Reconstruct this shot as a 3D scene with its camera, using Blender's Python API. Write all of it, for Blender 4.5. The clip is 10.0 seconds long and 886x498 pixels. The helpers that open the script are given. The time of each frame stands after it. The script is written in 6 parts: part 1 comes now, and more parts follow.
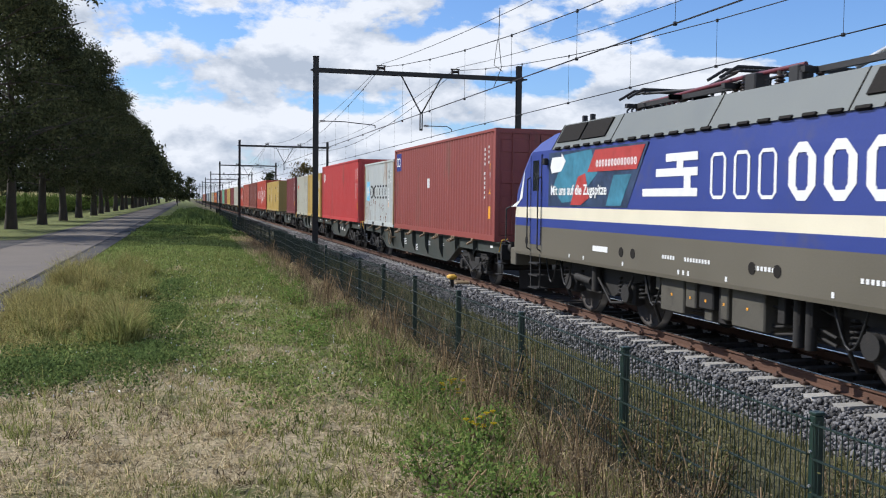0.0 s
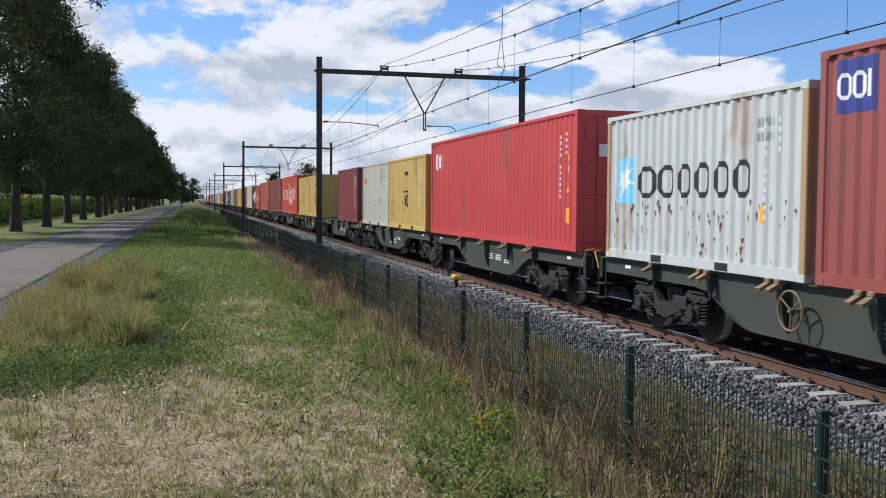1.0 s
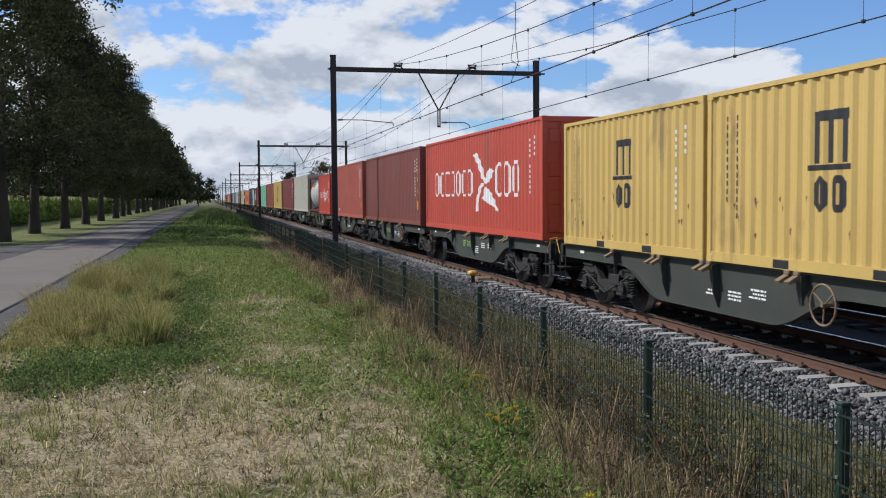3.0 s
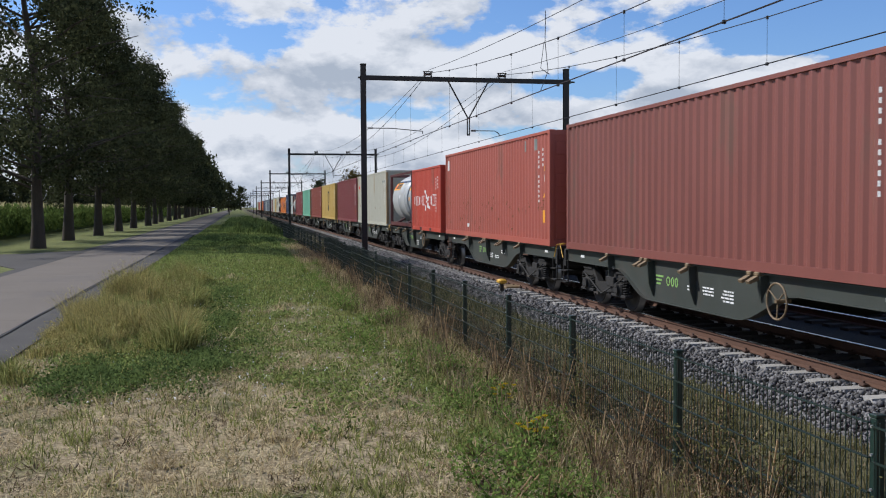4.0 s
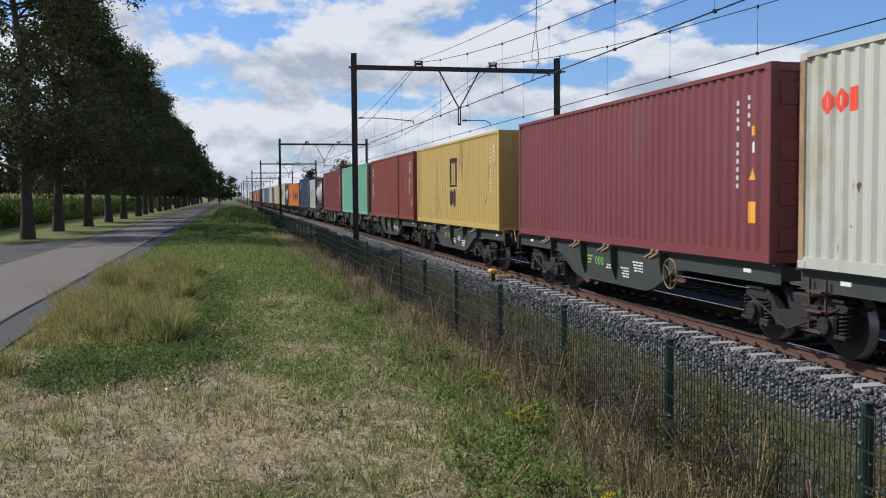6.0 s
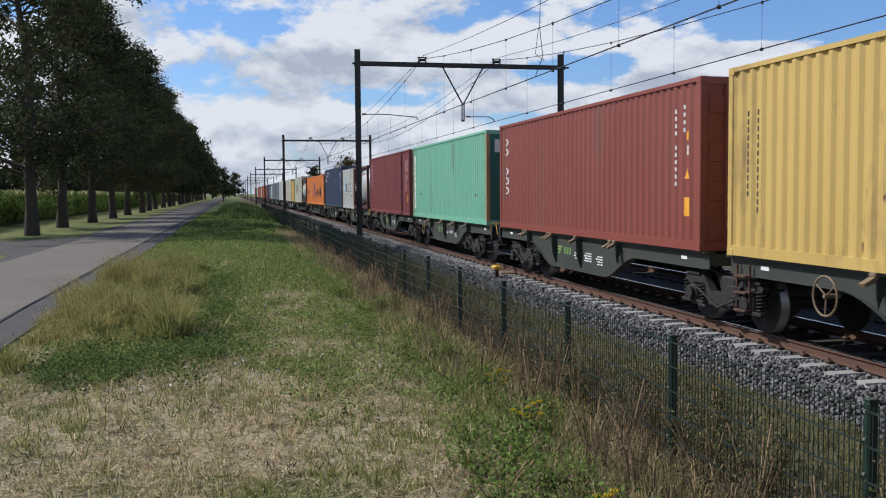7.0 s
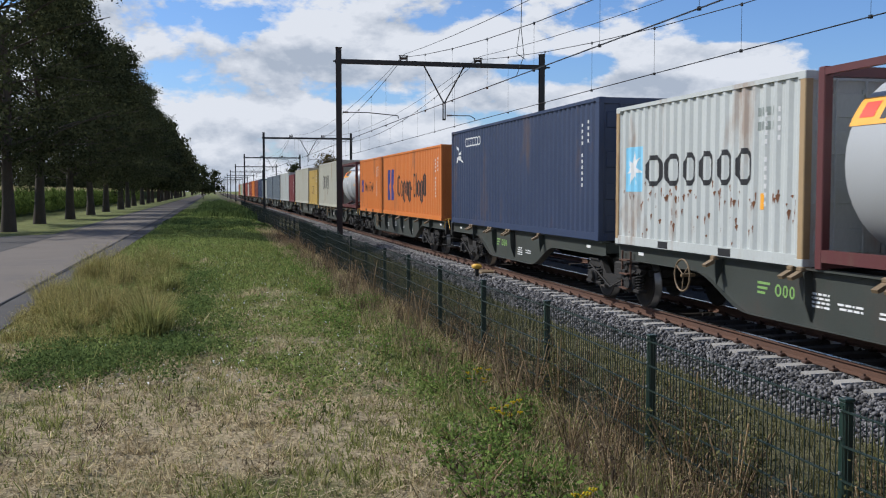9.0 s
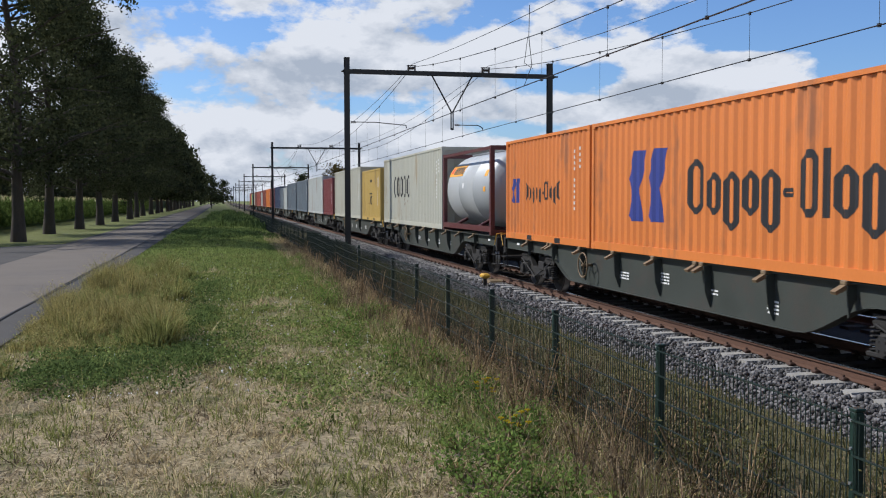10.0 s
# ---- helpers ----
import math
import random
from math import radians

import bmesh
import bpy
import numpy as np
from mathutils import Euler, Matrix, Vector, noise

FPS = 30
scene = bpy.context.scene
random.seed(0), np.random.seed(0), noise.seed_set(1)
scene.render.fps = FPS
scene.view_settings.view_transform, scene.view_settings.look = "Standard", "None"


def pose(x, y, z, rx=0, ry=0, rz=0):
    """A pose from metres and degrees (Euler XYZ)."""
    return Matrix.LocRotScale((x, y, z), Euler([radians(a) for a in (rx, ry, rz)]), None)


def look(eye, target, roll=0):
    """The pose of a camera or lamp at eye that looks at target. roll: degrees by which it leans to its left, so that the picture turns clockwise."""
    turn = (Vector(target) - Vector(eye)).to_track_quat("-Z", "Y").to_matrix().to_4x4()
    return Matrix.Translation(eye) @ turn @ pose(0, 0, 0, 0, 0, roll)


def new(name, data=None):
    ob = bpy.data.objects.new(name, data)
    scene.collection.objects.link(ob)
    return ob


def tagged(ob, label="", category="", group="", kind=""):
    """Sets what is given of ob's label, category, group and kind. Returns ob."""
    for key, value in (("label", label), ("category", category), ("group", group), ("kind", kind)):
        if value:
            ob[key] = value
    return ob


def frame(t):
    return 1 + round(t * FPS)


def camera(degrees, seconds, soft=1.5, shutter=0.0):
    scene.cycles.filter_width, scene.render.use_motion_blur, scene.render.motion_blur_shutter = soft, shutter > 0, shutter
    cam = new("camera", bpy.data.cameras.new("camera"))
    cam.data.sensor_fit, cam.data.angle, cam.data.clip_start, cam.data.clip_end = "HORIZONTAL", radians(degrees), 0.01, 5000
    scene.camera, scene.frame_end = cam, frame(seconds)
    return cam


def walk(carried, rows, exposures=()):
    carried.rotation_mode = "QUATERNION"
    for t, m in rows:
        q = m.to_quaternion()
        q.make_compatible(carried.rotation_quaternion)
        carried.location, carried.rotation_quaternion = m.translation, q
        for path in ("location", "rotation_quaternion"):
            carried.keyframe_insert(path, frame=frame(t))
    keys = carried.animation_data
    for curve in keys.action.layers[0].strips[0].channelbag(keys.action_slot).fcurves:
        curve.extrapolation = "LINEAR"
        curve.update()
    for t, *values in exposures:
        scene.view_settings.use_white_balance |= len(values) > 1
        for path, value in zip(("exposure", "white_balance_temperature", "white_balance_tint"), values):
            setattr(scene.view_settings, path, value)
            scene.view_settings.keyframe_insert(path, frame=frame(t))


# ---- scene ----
LENS = 49.36
EYE = (0.0, 0.0, 2.0)
PATH = [  # seconds, yaw, pitch, roll
    (0, -14.89, -2.83, -0.70),
    (0.5, -14.78, -2.80, -0.61),
    (1, -14.66, -2.83, -0.39),
    (1.5, -14.96, -3.03, -0.08),
    (2, -15.17, -3.17, 0.06),
    (3.5, -12.63, -2.83, 0.47),
    (4, -12.01, -2.55, 0.31),
    (4.5, -12.32, -2.62, 0.21),
    (5, -12.66, -2.88, 0.20),
    (5.5, -12.66, -3.01, 0.34),
    (7, -12.32, -3.37, 0.43),
    (7.5, -12.39, -3.33, 0.27),
    (8, -12.87, -3.49, 0.10),
    (8.5, -13.48, -3.56, 0.12),
    (9, -13.47, -3.45, 0.05),
    (9.5, -13.22, -3.09, 0.03),
    (10, -12.99, -2.89, 0.14),
]
cam = camera(LENS, 10.0, 1.1, 0.03)
walk(cam, [(t, pose(*EYE, 90 + p, r, y)) for t, y, p, r in PATH], [(0.0, 0.23, 6090, 10), (1.0, 0.18, 6090, 10), (2.0, 0.09, 6090, 10), (3.5, 0.02, 6090, 10), (10.0, 0.0, 6090, 10)])

# ---- light ----
SUN_EL, SUN_AZ = radians(43), math.atan2(-0.86, 0.50)  # azimuth measured from +y towards +x
world = bpy.data.worlds.new("sky")
scene.world = world
world.use_nodes = True


def build_sky():
    nt = world.node_tree
    nt.nodes.clear()
    N, L = nt.nodes.new, nt.links.new
    out, bg = N("ShaderNodeOutputWorld"), N("ShaderNodeBackground")
    sky = N("ShaderNodeTexSky")
    sky.sky_type, sky.sun_disc = "NISHITA", False
    sky.sun_elevation, sky.sun_rotation = SUN_EL, SUN_AZ
    sky.air_density, sky.dust_density, sky.ozone_density = 1.0, 0.6, 1.5
    co = N("ShaderNodeTexCoord")
    sep = N("ShaderNodeSeparateXYZ")
    L(co.outputs["Generated"], sep.inputs[0])

    def m(op, a, b, clamp=False):
        n = N("ShaderNodeMath")
        n.operation, n.use_clamp = op, clamp
        for i, v in enumerate((a, b)):
            if isinstance(v, (int, float)):
                n.inputs[i].default_value = v
            elif v is not None:
                L(v, n.inputs[i])
        return n.outputs[0]

    up = m("MAXIMUM", sep.outputs[2], 0.0)
    az = m("MULTIPLY", m("ARCTAN2", sep.outputs[0], sep.outputs[1]), 180 / math.pi)
    el = m("MULTIPLY", m("ARCSINE", sep.outputs[2], None), 180 / math.pi)

    def cloud(scale, detail, rough, off, lift=0.0):
        """Billowing noise over the sky dome; lift samples it a little higher up."""
        comb = N("ShaderNodeCombineXYZ")
        L(sep.outputs[0], comb.inputs[0])
        L(sep.outputs[1], comb.inputs[1])
        L(m("MULTIPLY", m("ADD", up, lift), 1.9), comb.inputs[2])
        mp = N("ShaderNodeMapping")
        mp.inputs["Location"].default_value = off
        L(comb.outputs[0], mp.inputs[0])
        n = N("ShaderNodeTexNoise")
        n.inputs["Scale"].default_value, n.inputs["Detail"].default_value = scale, detail
        n.inputs["Roughness"].default_value = rough
        n.inputs["Distortion"].default_value = 0.1
        L(mp.outputs[0], n.inputs["Vector"])
        return n.outputs["Fac"]

    shape = m("ADD", m("MULTIPLY", cloud(8.0, 12, 0.56, CLOUD_OFF), 0.8), m("MULTIPLY", cloud(26.0, 6, 0.6, (3.0, 1.0, 2.0)), 0.2))
    above = m("ADD", m("MULTIPLY", cloud(8.0, 12, 0.56, CLOUD_OFF, 0.022), 0.8), m("MULTIPLY", cloud(26.0, 6, 0.6, (3.0, 1.0, 2.0), 0.010), 0.2))
    cover = m("ADD", shape, m("ADD", 0.045, m("MULTIPLY", m("SUBTRACT", 0.13, up), 0.35)))
    # gaps of blue between the cloud banks, and two bright towers: azimuth, elevation, widths, weight
    for a, e, sa, se, wt in CLOUD_GAPS:
        p = m("DIVIDE", m("SUBTRACT", az, a), sa)
        q = m("DIVIDE", m("SUBTRACT", el, e), se)
        d = m("ADD", m("MULTIPLY", p, p), m("MULTIPLY", q, q))
        cover = m("ADD", cover, m("MULTIPLY", m("POWER", 2.718, m("MULTIPLY", d, -1.0)), wt))
    ramp = N("ShaderNodeValToRGB")
    ramp.color_ramp.elements[0].position, ramp.color_ramp.elements[1].position = 0.445, 0.505
    L(cover, ramp.inputs[0])
    # sunlit tops, grey undersides, thicker cloud darker
    shade = N("ShaderNodeValToRGB")
    e = shade.color_ramp.elements
    e[0].position, e[0].color = 0.20, (4.7, 5.2, 6.0, 1)
    e[1].position, e[1].color = 0.70, (8.5, 8.6, 8.9, 1)
    lit = m("ADD", 0.60, m("MULTIPLY", m("SUBTRACT", shape, above), 3.4))
    L(m("SUBTRACT", lit, m("MULTIPLY", m("SUBTRACT", cover, 0.48), 0.95)), shade.inputs[0])
    tint = N("ShaderNodeMix")
    tint.data_type, tint.blend_type = "RGBA", "MULTIPLY"
    tint.inputs[0].default_value = 1.0
    tint.inputs[7].default_value = SKY_TINT
    L(sky.outputs[0], tint.inputs[6])
    mix = N("ShaderNodeMix")
    mix.data_type = "RGBA"
    L(ramp.outputs[0], mix.inputs[0])
    L(tint.outputs[2], mix.inputs[6])
    L(shade.outputs[0], mix.inputs[7])
    L(mix.outputs[2], bg.inputs[0])
    bg.inputs[1].default_value = SKY_STRENGTH
    L(bg.outputs[0], out.inputs[0])


CLOUD_GAPS = [(-5, 11.7, 3.4, 1.0, -0.20), (2.2, 9.6, 3.2, 1.2, -0.20), (34, 10, 8, 2.4, -0.22), (39, 7, 5, 2.4, -0.22), (20, 7.0, 5.0, 1.1, -0.18), (9.8, 5.4, 3.2, 0.7, -0.16), (17.5, 4.1, 4, 0.7, -0.12),
              (26, 6.1, 3.0, 0.8, 0.22), (30.2, 7.8, 3.2, 0.6, 0.22), (8, 8.5, 5, 2.0, 0.07)]
CLOUD_OFF, SKY_TINT, SKY_STRENGTH = (4.2, 1.3, 0.7), (0.86, 1.08, 1.45, 1), 0.09
build_sky()
sun_data = bpy.data.lights.new("sun", "SUN")
sun_data.energy, sun_data.angle, sun_data.color = 4.8, radians(0.55), (1.0, 0.94, 0.85)
sun = new("sun", sun_data)
sun_way = Vector((math.sin(SUN_AZ) * math.cos(SUN_EL), math.cos(SUN_AZ) * math.cos(SUN_EL), math.sin(SUN_EL)))
sun.matrix_world = look(sun_way * 100, (0, 0, 0))

# ---- materials ----


def surf(name, base, rough=0.6, metal=0.0, var=0.25, scale=6.0, grain=60.0, bump=0.2, dirt=None, dirt_amt=0.0, dirt_scale=1.5, stretch=(1, 1, 1), per=0.0, island=0.0, spec=0.5):
    """A surface with two scales of variation, optional stains and relief. per: variation from object to object."""
    mt = bpy.data.materials.new(name)
    mt.use_nodes = True
    nt = mt.node_tree
    N, L = nt.nodes.new, nt.links.new
    b = nt.nodes["Principled BSDF"]
    b.inputs["Roughness"].default_value, b.inputs["Metallic"].default_value = rough, metal
    b.inputs["Specular IOR Level"].default_value = spec
    co = N("ShaderNodeTexCoord")
    mp = N("ShaderNodeMapping")
    mp.inputs["Scale"].default_value = stretch
    L(co.outputs["Object"], mp.inputs[0])

    def noi(s, d=4):
        n = N("ShaderNodeTexNoise")
        n.inputs["Scale"].default_value, n.inputs["Detail"].default_value = s, d
        L(mp.outputs[0], n.inputs["Vector"])
        return n.outputs["Fac"]

    def math_(op, a, b2, clamp=False):
        n = N("ShaderNodeMath")
        n.operation, n.use_clamp = op, clamp
        for i, v in enumerate((a, b2)):
            if isinstance(v, (int, float)):
                n.inputs[i].default_value = v
            else:
                L(v, n.inputs[i])
        return n.outputs[0]

    big, small = noi(scale), noi(grain, 3)
    f = math_("ADD", math_("MULTIPLY", math_("SUBTRACT", big, 0.5), 2 * var), math_("MULTIPLY", math_("SUBTRACT", small, 0.5), 1.6 * var))
    if per:
        oi = N("ShaderNodeObjectInfo")
        f = math_("ADD", f, math_("MULTIPLY", math_("SUBTRACT", oi.outputs["Random"], 0.5), 2 * per))
    if island:
        ge = N("ShaderNodeNewGeometry")
        f = math_("ADD", f, math_("MULTIPLY", math_("SUBTRACT", ge.outputs["Random Per Island"], 0.5), 2 * island))
    f = math_("ADD", f, 1.0)
    col = N("ShaderNodeMix")
    col.data_type, col.blend_type = "RGBA", "MULTIPLY"
    col.inputs[0].default_value = 1.0
    col.inputs[6].default_value = (*base, 1)
    L(f, col.inputs[7])
    res = col.outputs[2]
    if dirt:
        r = N("ShaderNodeValToRGB")
        r.color_ramp.elements[0].position, r.color_ramp.elements[1].position = 0.62 - 0.25 * dirt_amt, 0.74 - 0.2 * dirt_amt
        L(math_("ADD", math_("MULTIPLY", noi(dirt_scale, 6), 0.7), math_("MULTIPLY", noi(dirt_scale * 6, 4), 0.3)), r.inputs[0])
        mx = N("ShaderNodeMix")
        mx.data_type = "RGBA"
        L(math_("MULTIPLY", r.outputs[0], min(1.0, dirt_amt + 0.3)), mx.inputs[0])
        L(res, mx.inputs[6])
        mx.inputs[7].default_value = (*dirt, 1)
        res = mx.outputs[2]
    L(res, b.inputs["Base Color"])
    rr = math_("ADD", math_("MULTIPLY", math_("SUBTRACT", big, 0.5), 0.25), rough, True)
    L(rr, b.inputs["Roughness"])
    if bump:
        bn = N("ShaderNodeBump")
        bn.inputs["Strength"].default_value, bn.inputs["Distance"].default_value = bump, 0.01
        L(small, bn.inputs["Height"])
        L(bn.outputs[0], b.inputs["Normal"])
    return mt


def leafy(name, base, var=0.35, trans=0.35, second=None):
    """Leaves and blades: colour from island to island, some light passing through."""
    mt = bpy.data.materials.new(name)
    mt.use_nodes = True
    nt = mt.node_tree
    N, L = nt.nodes.new, nt.links.new
    nt.nodes.clear()
    out, d, tr, mx = N("ShaderNodeOutputMaterial"), N("ShaderNodeBsdfDiffuse"), N("ShaderNodeBsdfTranslucent"), N("ShaderNodeMixShader")
    ge, ramp = N("ShaderNodeNewGeometry"), N("ShaderNodeValToRGB")
    a = [c * (1 - var) for c in base]
    b = second or [c * (1 + var) for c in base]
    e = ramp.color_ramp.elements
    e[0].color, e[1].color = (*a, 1), (*b, 1)
    L(ge.outputs["Random Per Island"], ramp.inputs[0])
    for s in (d, tr):
        L(ramp.outputs[0], s.inputs["Color"])
    mx.inputs[0].default_value = trans
    L(d.outputs[0], mx.inputs[1])
    L(tr.outputs[0], mx.inputs[2])
    L(mx.outputs[0], out.inputs[0])
    return mt


def ground_material():
    """Grass seen from above: green and straw patches, bare spots."""
    mt = bpy.data.materials.new("meadow")
    mt.use_nodes = True
    nt = mt.node_tree
    N, L = nt.nodes.new, nt.links.new
    b = nt.nodes["Principled BSDF"]
    b.inputs["Roughness"].default_value, b.inputs["Specular IOR Level"].default_value = 0.95, 0.1
    co = N("ShaderNodeTexCoord")

    def noi(s, d, off=0.0):
        mp = N("ShaderNodeMapping")
        mp.inputs["Location"].default_value = (off, off * 2, 0)
        L(co.outputs["Object"], mp.inputs[0])
        n = N("ShaderNodeTexNoise")
        n.inputs["Scale"].default_value, n.inputs["Detail"].default_value, n.inputs["Roughness"].default_value = s, d, 0.65
        L(mp.outputs[0], n.inputs["Vector"])
        return n.outputs["Fac"]

    def ramp(v, p0, p1, c0, c1):
        r = N("ShaderNodeValToRGB")
        e = r.color_ramp.elements
        e[0].position, e[1].position, e[0].color, e[1].color = p0, p1, (*c0, 1), (*c1, 1)
        L(v, r.inputs[0])
        return r.outputs[0]

    def mix(f, a, c):
        m = N("ShaderNodeMix")
        m.data_type = "RGBA"
        L(f, m.inputs[0])
        for i, v in ((6, a), (7, c)):
            L(v, m.inputs[i])
        return m.outputs[2]

    green = ramp(noi(14, 8), 0.3, 0.7, (0.075, 0.095, 0.028), (0.21, 0.235, 0.08))
    straw = ramp(noi(22, 8, 3), 0.3, 0.7, (0.20, 0.155, 0.09), (0.62, 0.51, 0.32))
    # darker clover and weed clumps
    clump = ramp(noi(0.9, 5, 17), 0.46, 0.60, (0, 0, 0), (0.75, 0.75, 0.75))
    weeds = ramp(noi(30, 6, 5), 0.3, 0.7, (0.05, 0.075, 0.022), (0.12, 0.15, 0.05))
    green = mix(clump, green, weeds)
    blotch = ramp(noi(0.55, 7, 9), 0.36, 0.50, (0, 0, 0), (1, 1, 1))
    # straw patches are denser on the dry trodden part in the foreground
    sep, mr = N("ShaderNodeSeparateXYZ"), N("ShaderNodeMapRange")
    L(co.outputs["Object"], sep.inputs[0])
    L(sep.outputs[1], mr.inputs[0])
    mr.inputs[1].default_value, mr.inputs[2].default_value, mr.inputs[3].default_value, mr.inputs[4].default_value = 9.0, 22.0, 1.0, 0.10
    mul = N("ShaderNodeMath")
    mul.operation = "MULTIPLY"
    L(blotch, mul.inputs[0])
    L(mr.outputs[0], mul.inputs[1])
    col = mix(mul.outputs[0], green, straw)
    thatch = ramp(noi(7, 6, 21), 0.56, 0.66, (0, 0, 0), (0.6, 0.6, 0.6))
    col = mix(thatch, col, ramp(noi(40, 4, 5), 0.3, 0.7, (0.045, 0.032, 0.02), (0.11, 0.085, 0.05)))
    # dull low growth on the strip between fence and ballast
    strip = N("ShaderNodeMapRange")
    L(sep.outputs[0], strip.inputs[0])
    strip.inputs[1].default_value, strip.inputs[2].default_value = 2.9, 3.5
    beyond, both = N("ShaderNodeMapRange"), N("ShaderNodeMath")
    L(sep.outputs[0], beyond.inputs[0])
    beyond.inputs[1].default_value, beyond.inputs[2].default_value, beyond.inputs[3].default_value, beyond.inputs[4].default_value = 16.5, 18.0, 1.0, 0.0
    both.operation = "MULTIPLY"
    L(strip.outputs[0], both.inputs[0])
    L(beyond.outputs[0], both.inputs[1])
    col = mix(both.outputs[0], col, ramp(noi(9, 8, 13), 0.35, 0.68, (0.065, 0.060, 0.034), (0.20, 0.185, 0.10)))
    L(col, b.inputs["Base Color"])
    bn = N("ShaderNodeBump")
    bn.inputs["Strength"].default_value, bn.inputs["Distance"].default_value = 0.9, 0.05
    L(noi(30, 6), bn.inputs["Height"])
    L(bn.outputs[0], b.inputs["Normal"])
    return mt


M = {}
M["meadow"] = ground_material()
M["road"] = surf("road_concrete", (0.172, 0.150, 0.126), 0.95, spec=0.08, var=0.16, scale=0.6, grain=40, bump=0.3, dirt=(0.13, 0.12, 0.11), dirt_amt=0.35, dirt_scale=0.35)
M["asphalt"] = surf("asphalt", (0.095, 0.089, 0.082), 0.95, spec=0.08, var=0.25, scale=1.2, grain=70, bump=0.5)
M["seam"] = surf("joint_bitumen", (0.02, 0.02, 0.02), 0.8, var=0.3)
M["ballast"] = surf("ballast_stone", (0.114, 0.110, 0.109), 0.9, var=0.25, scale=3, grain=50, bump=0.4, island=0.8)
# oil and the shade under the train, both put into the stone colour
M["oily_shaded_stone"] = surf("oily_shaded_stone", (0.034, 0.030, 0.027), 0.85, var=0.3, scale=3, grain=50, bump=0.3, island=0.6, spec=0.2)
# bed far darker than its stones: shade under train and in gaps coloured in
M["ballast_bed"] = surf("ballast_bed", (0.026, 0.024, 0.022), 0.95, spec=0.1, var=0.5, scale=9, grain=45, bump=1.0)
M["sleeper"] = surf("sleeper_concrete", (0.31, 0.295, 0.27), 0.85, var=0.18, scale=5, grain=60, bump=0.3, per=0.12)
# sleeper copy darkened for grime and for shade beneath the train
M["shaded_sleeper"] = surf("dirty_shaded_sleeper", (0.055, 0.047, 0.04), 0.95, var=0.3, scale=4, spec=0.1)
M["rail"] = surf("rail_rust", (0.088, 0.042, 0.025), 0.85, var=0.3, scale=4, grain=70, bump=0.3, stretch=(1, 0.2, 1))
M["rail_top"] = surf("rail_running_face", (0.42, 0.40, 0.38), 0.28, 1.0, var=0.1, bump=0.05)
M["clip"] = surf("clip_rust", (0.06, 0.03, 0.02), 0.8, var=0.3)
M["fence"] = surf("fence_green_paint", (0.009, 0.027, 0.020), 0.45, var=0.2, scale=8, grain=90, bump=0.1)
M["wire"] = surf("fence_wire_coat", (0.009, 0.022, 0.017), 0.5, var=0.2, bump=0.0)
M["galv"] = surf("galvanised", (0.45, 0.46, 0.47), 0.45, 0.8, var=0.2)
M["mast"] = surf("mast_weathered_steel", (0.026, 0.025, 0.025), 0.6, 0.2, var=0.3, scale=3, grain=60, bump=0.2)
M["insul"] = surf("insulator_glaze", (0.035, 0.022, 0.016), 0.3, var=0.2, bump=0)
M["cable"] = surf("cable_dark", (0.018, 0.018, 0.018), 0.55, 0.3, var=0.2, bump=0)
M["bark"] = surf("bark", (0.055, 0.045, 0.034), 0.95, var=0.4, scale=5, grain=30, bump=0.9, stretch=(1, 1, 0.25))
M["leaf"] = leafy("oak_leaf", (0.054, 0.068, 0.034), 0.5, 0.3, (0.088, 0.096, 0.048))
M["leaf_b"] = leafy("autumn_leaf", (0.11, 0.085, 0.03), 0.45, 0.3)
M["corn"] = leafy("maize_leaf", (0.09, 0.13, 0.035), 0.5, 0.4)
M["tassel"] = leafy("maize_tassel", (0.42, 0.38, 0.20), 0.35, 0.4)
M["blade"] = leafy("grass_blade", (0.14, 0.165, 0.045), 0.45, 0.5, (0.38, 0.39, 0.14))
M["clover"] = leafy("clover_leaf", (0.125, 0.17, 0.052), 0.45, 0.5, (0.33, 0.40, 0.13))
M["straw"] = leafy("dry_blade", (0.31, 0.24, 0.125), 0.5, 0.5, (0.68, 0.56, 0.33))
M["weed"] = leafy("weed_leaf", (0.10, 0.17, 0.038), 0.45, 0.5, (0.27, 0.37, 0.10))
M["stalk"] = leafy("dead_stalk", (0.20, 0.145, 0.088), 0.5, 0.35, (0.58, 0.43, 0.26))
M["litter"] = leafy("grass_litter", (0.20, 0.14, 0.08), 0.6, 0.3, (0.66, 0.55, 0.35))
M["gold"] = leafy("seeding_grass", (0.22, 0.185, 0.060), 0.5, 0.4, (0.55, 0.48, 0.20))
M["dark_stalk"] = leafy("dark_dead_stalk", (0.095, 0.070, 0.046), 0.5, 0.3, (0.30, 0.225, 0.14))
M["dark_clover"] = leafy("dark_clover_leaf", (0.075, 0.115, 0.036), 0.45, 0.45, (0.20, 0.27, 0.09))
M["bush"] = leafy("dull_bush_leaf", (0.075, 0.080, 0.034), 0.5, 0.35, (0.21, 0.20, 0.085))
M["flower"] = leafy("yellow_flower", (0.62, 0.46, 0.03), 0.2, 0.2)
M["yellow"] = surf("yellow_paint", (0.62, 0.36, 0.04), 0.5, var=0.25, dirt=(0.12, 0.07, 0.03), dirt_amt=0.3, dirt_scale=6)
M["white"] = surf("white_mark", (0.72, 0.72, 0.70), 0.55, var=0.1, bump=0.0)
M["black"] = surf("black_mark", (0.018, 0.018, 0.02), 0.5, var=0.2, bump=0.0)
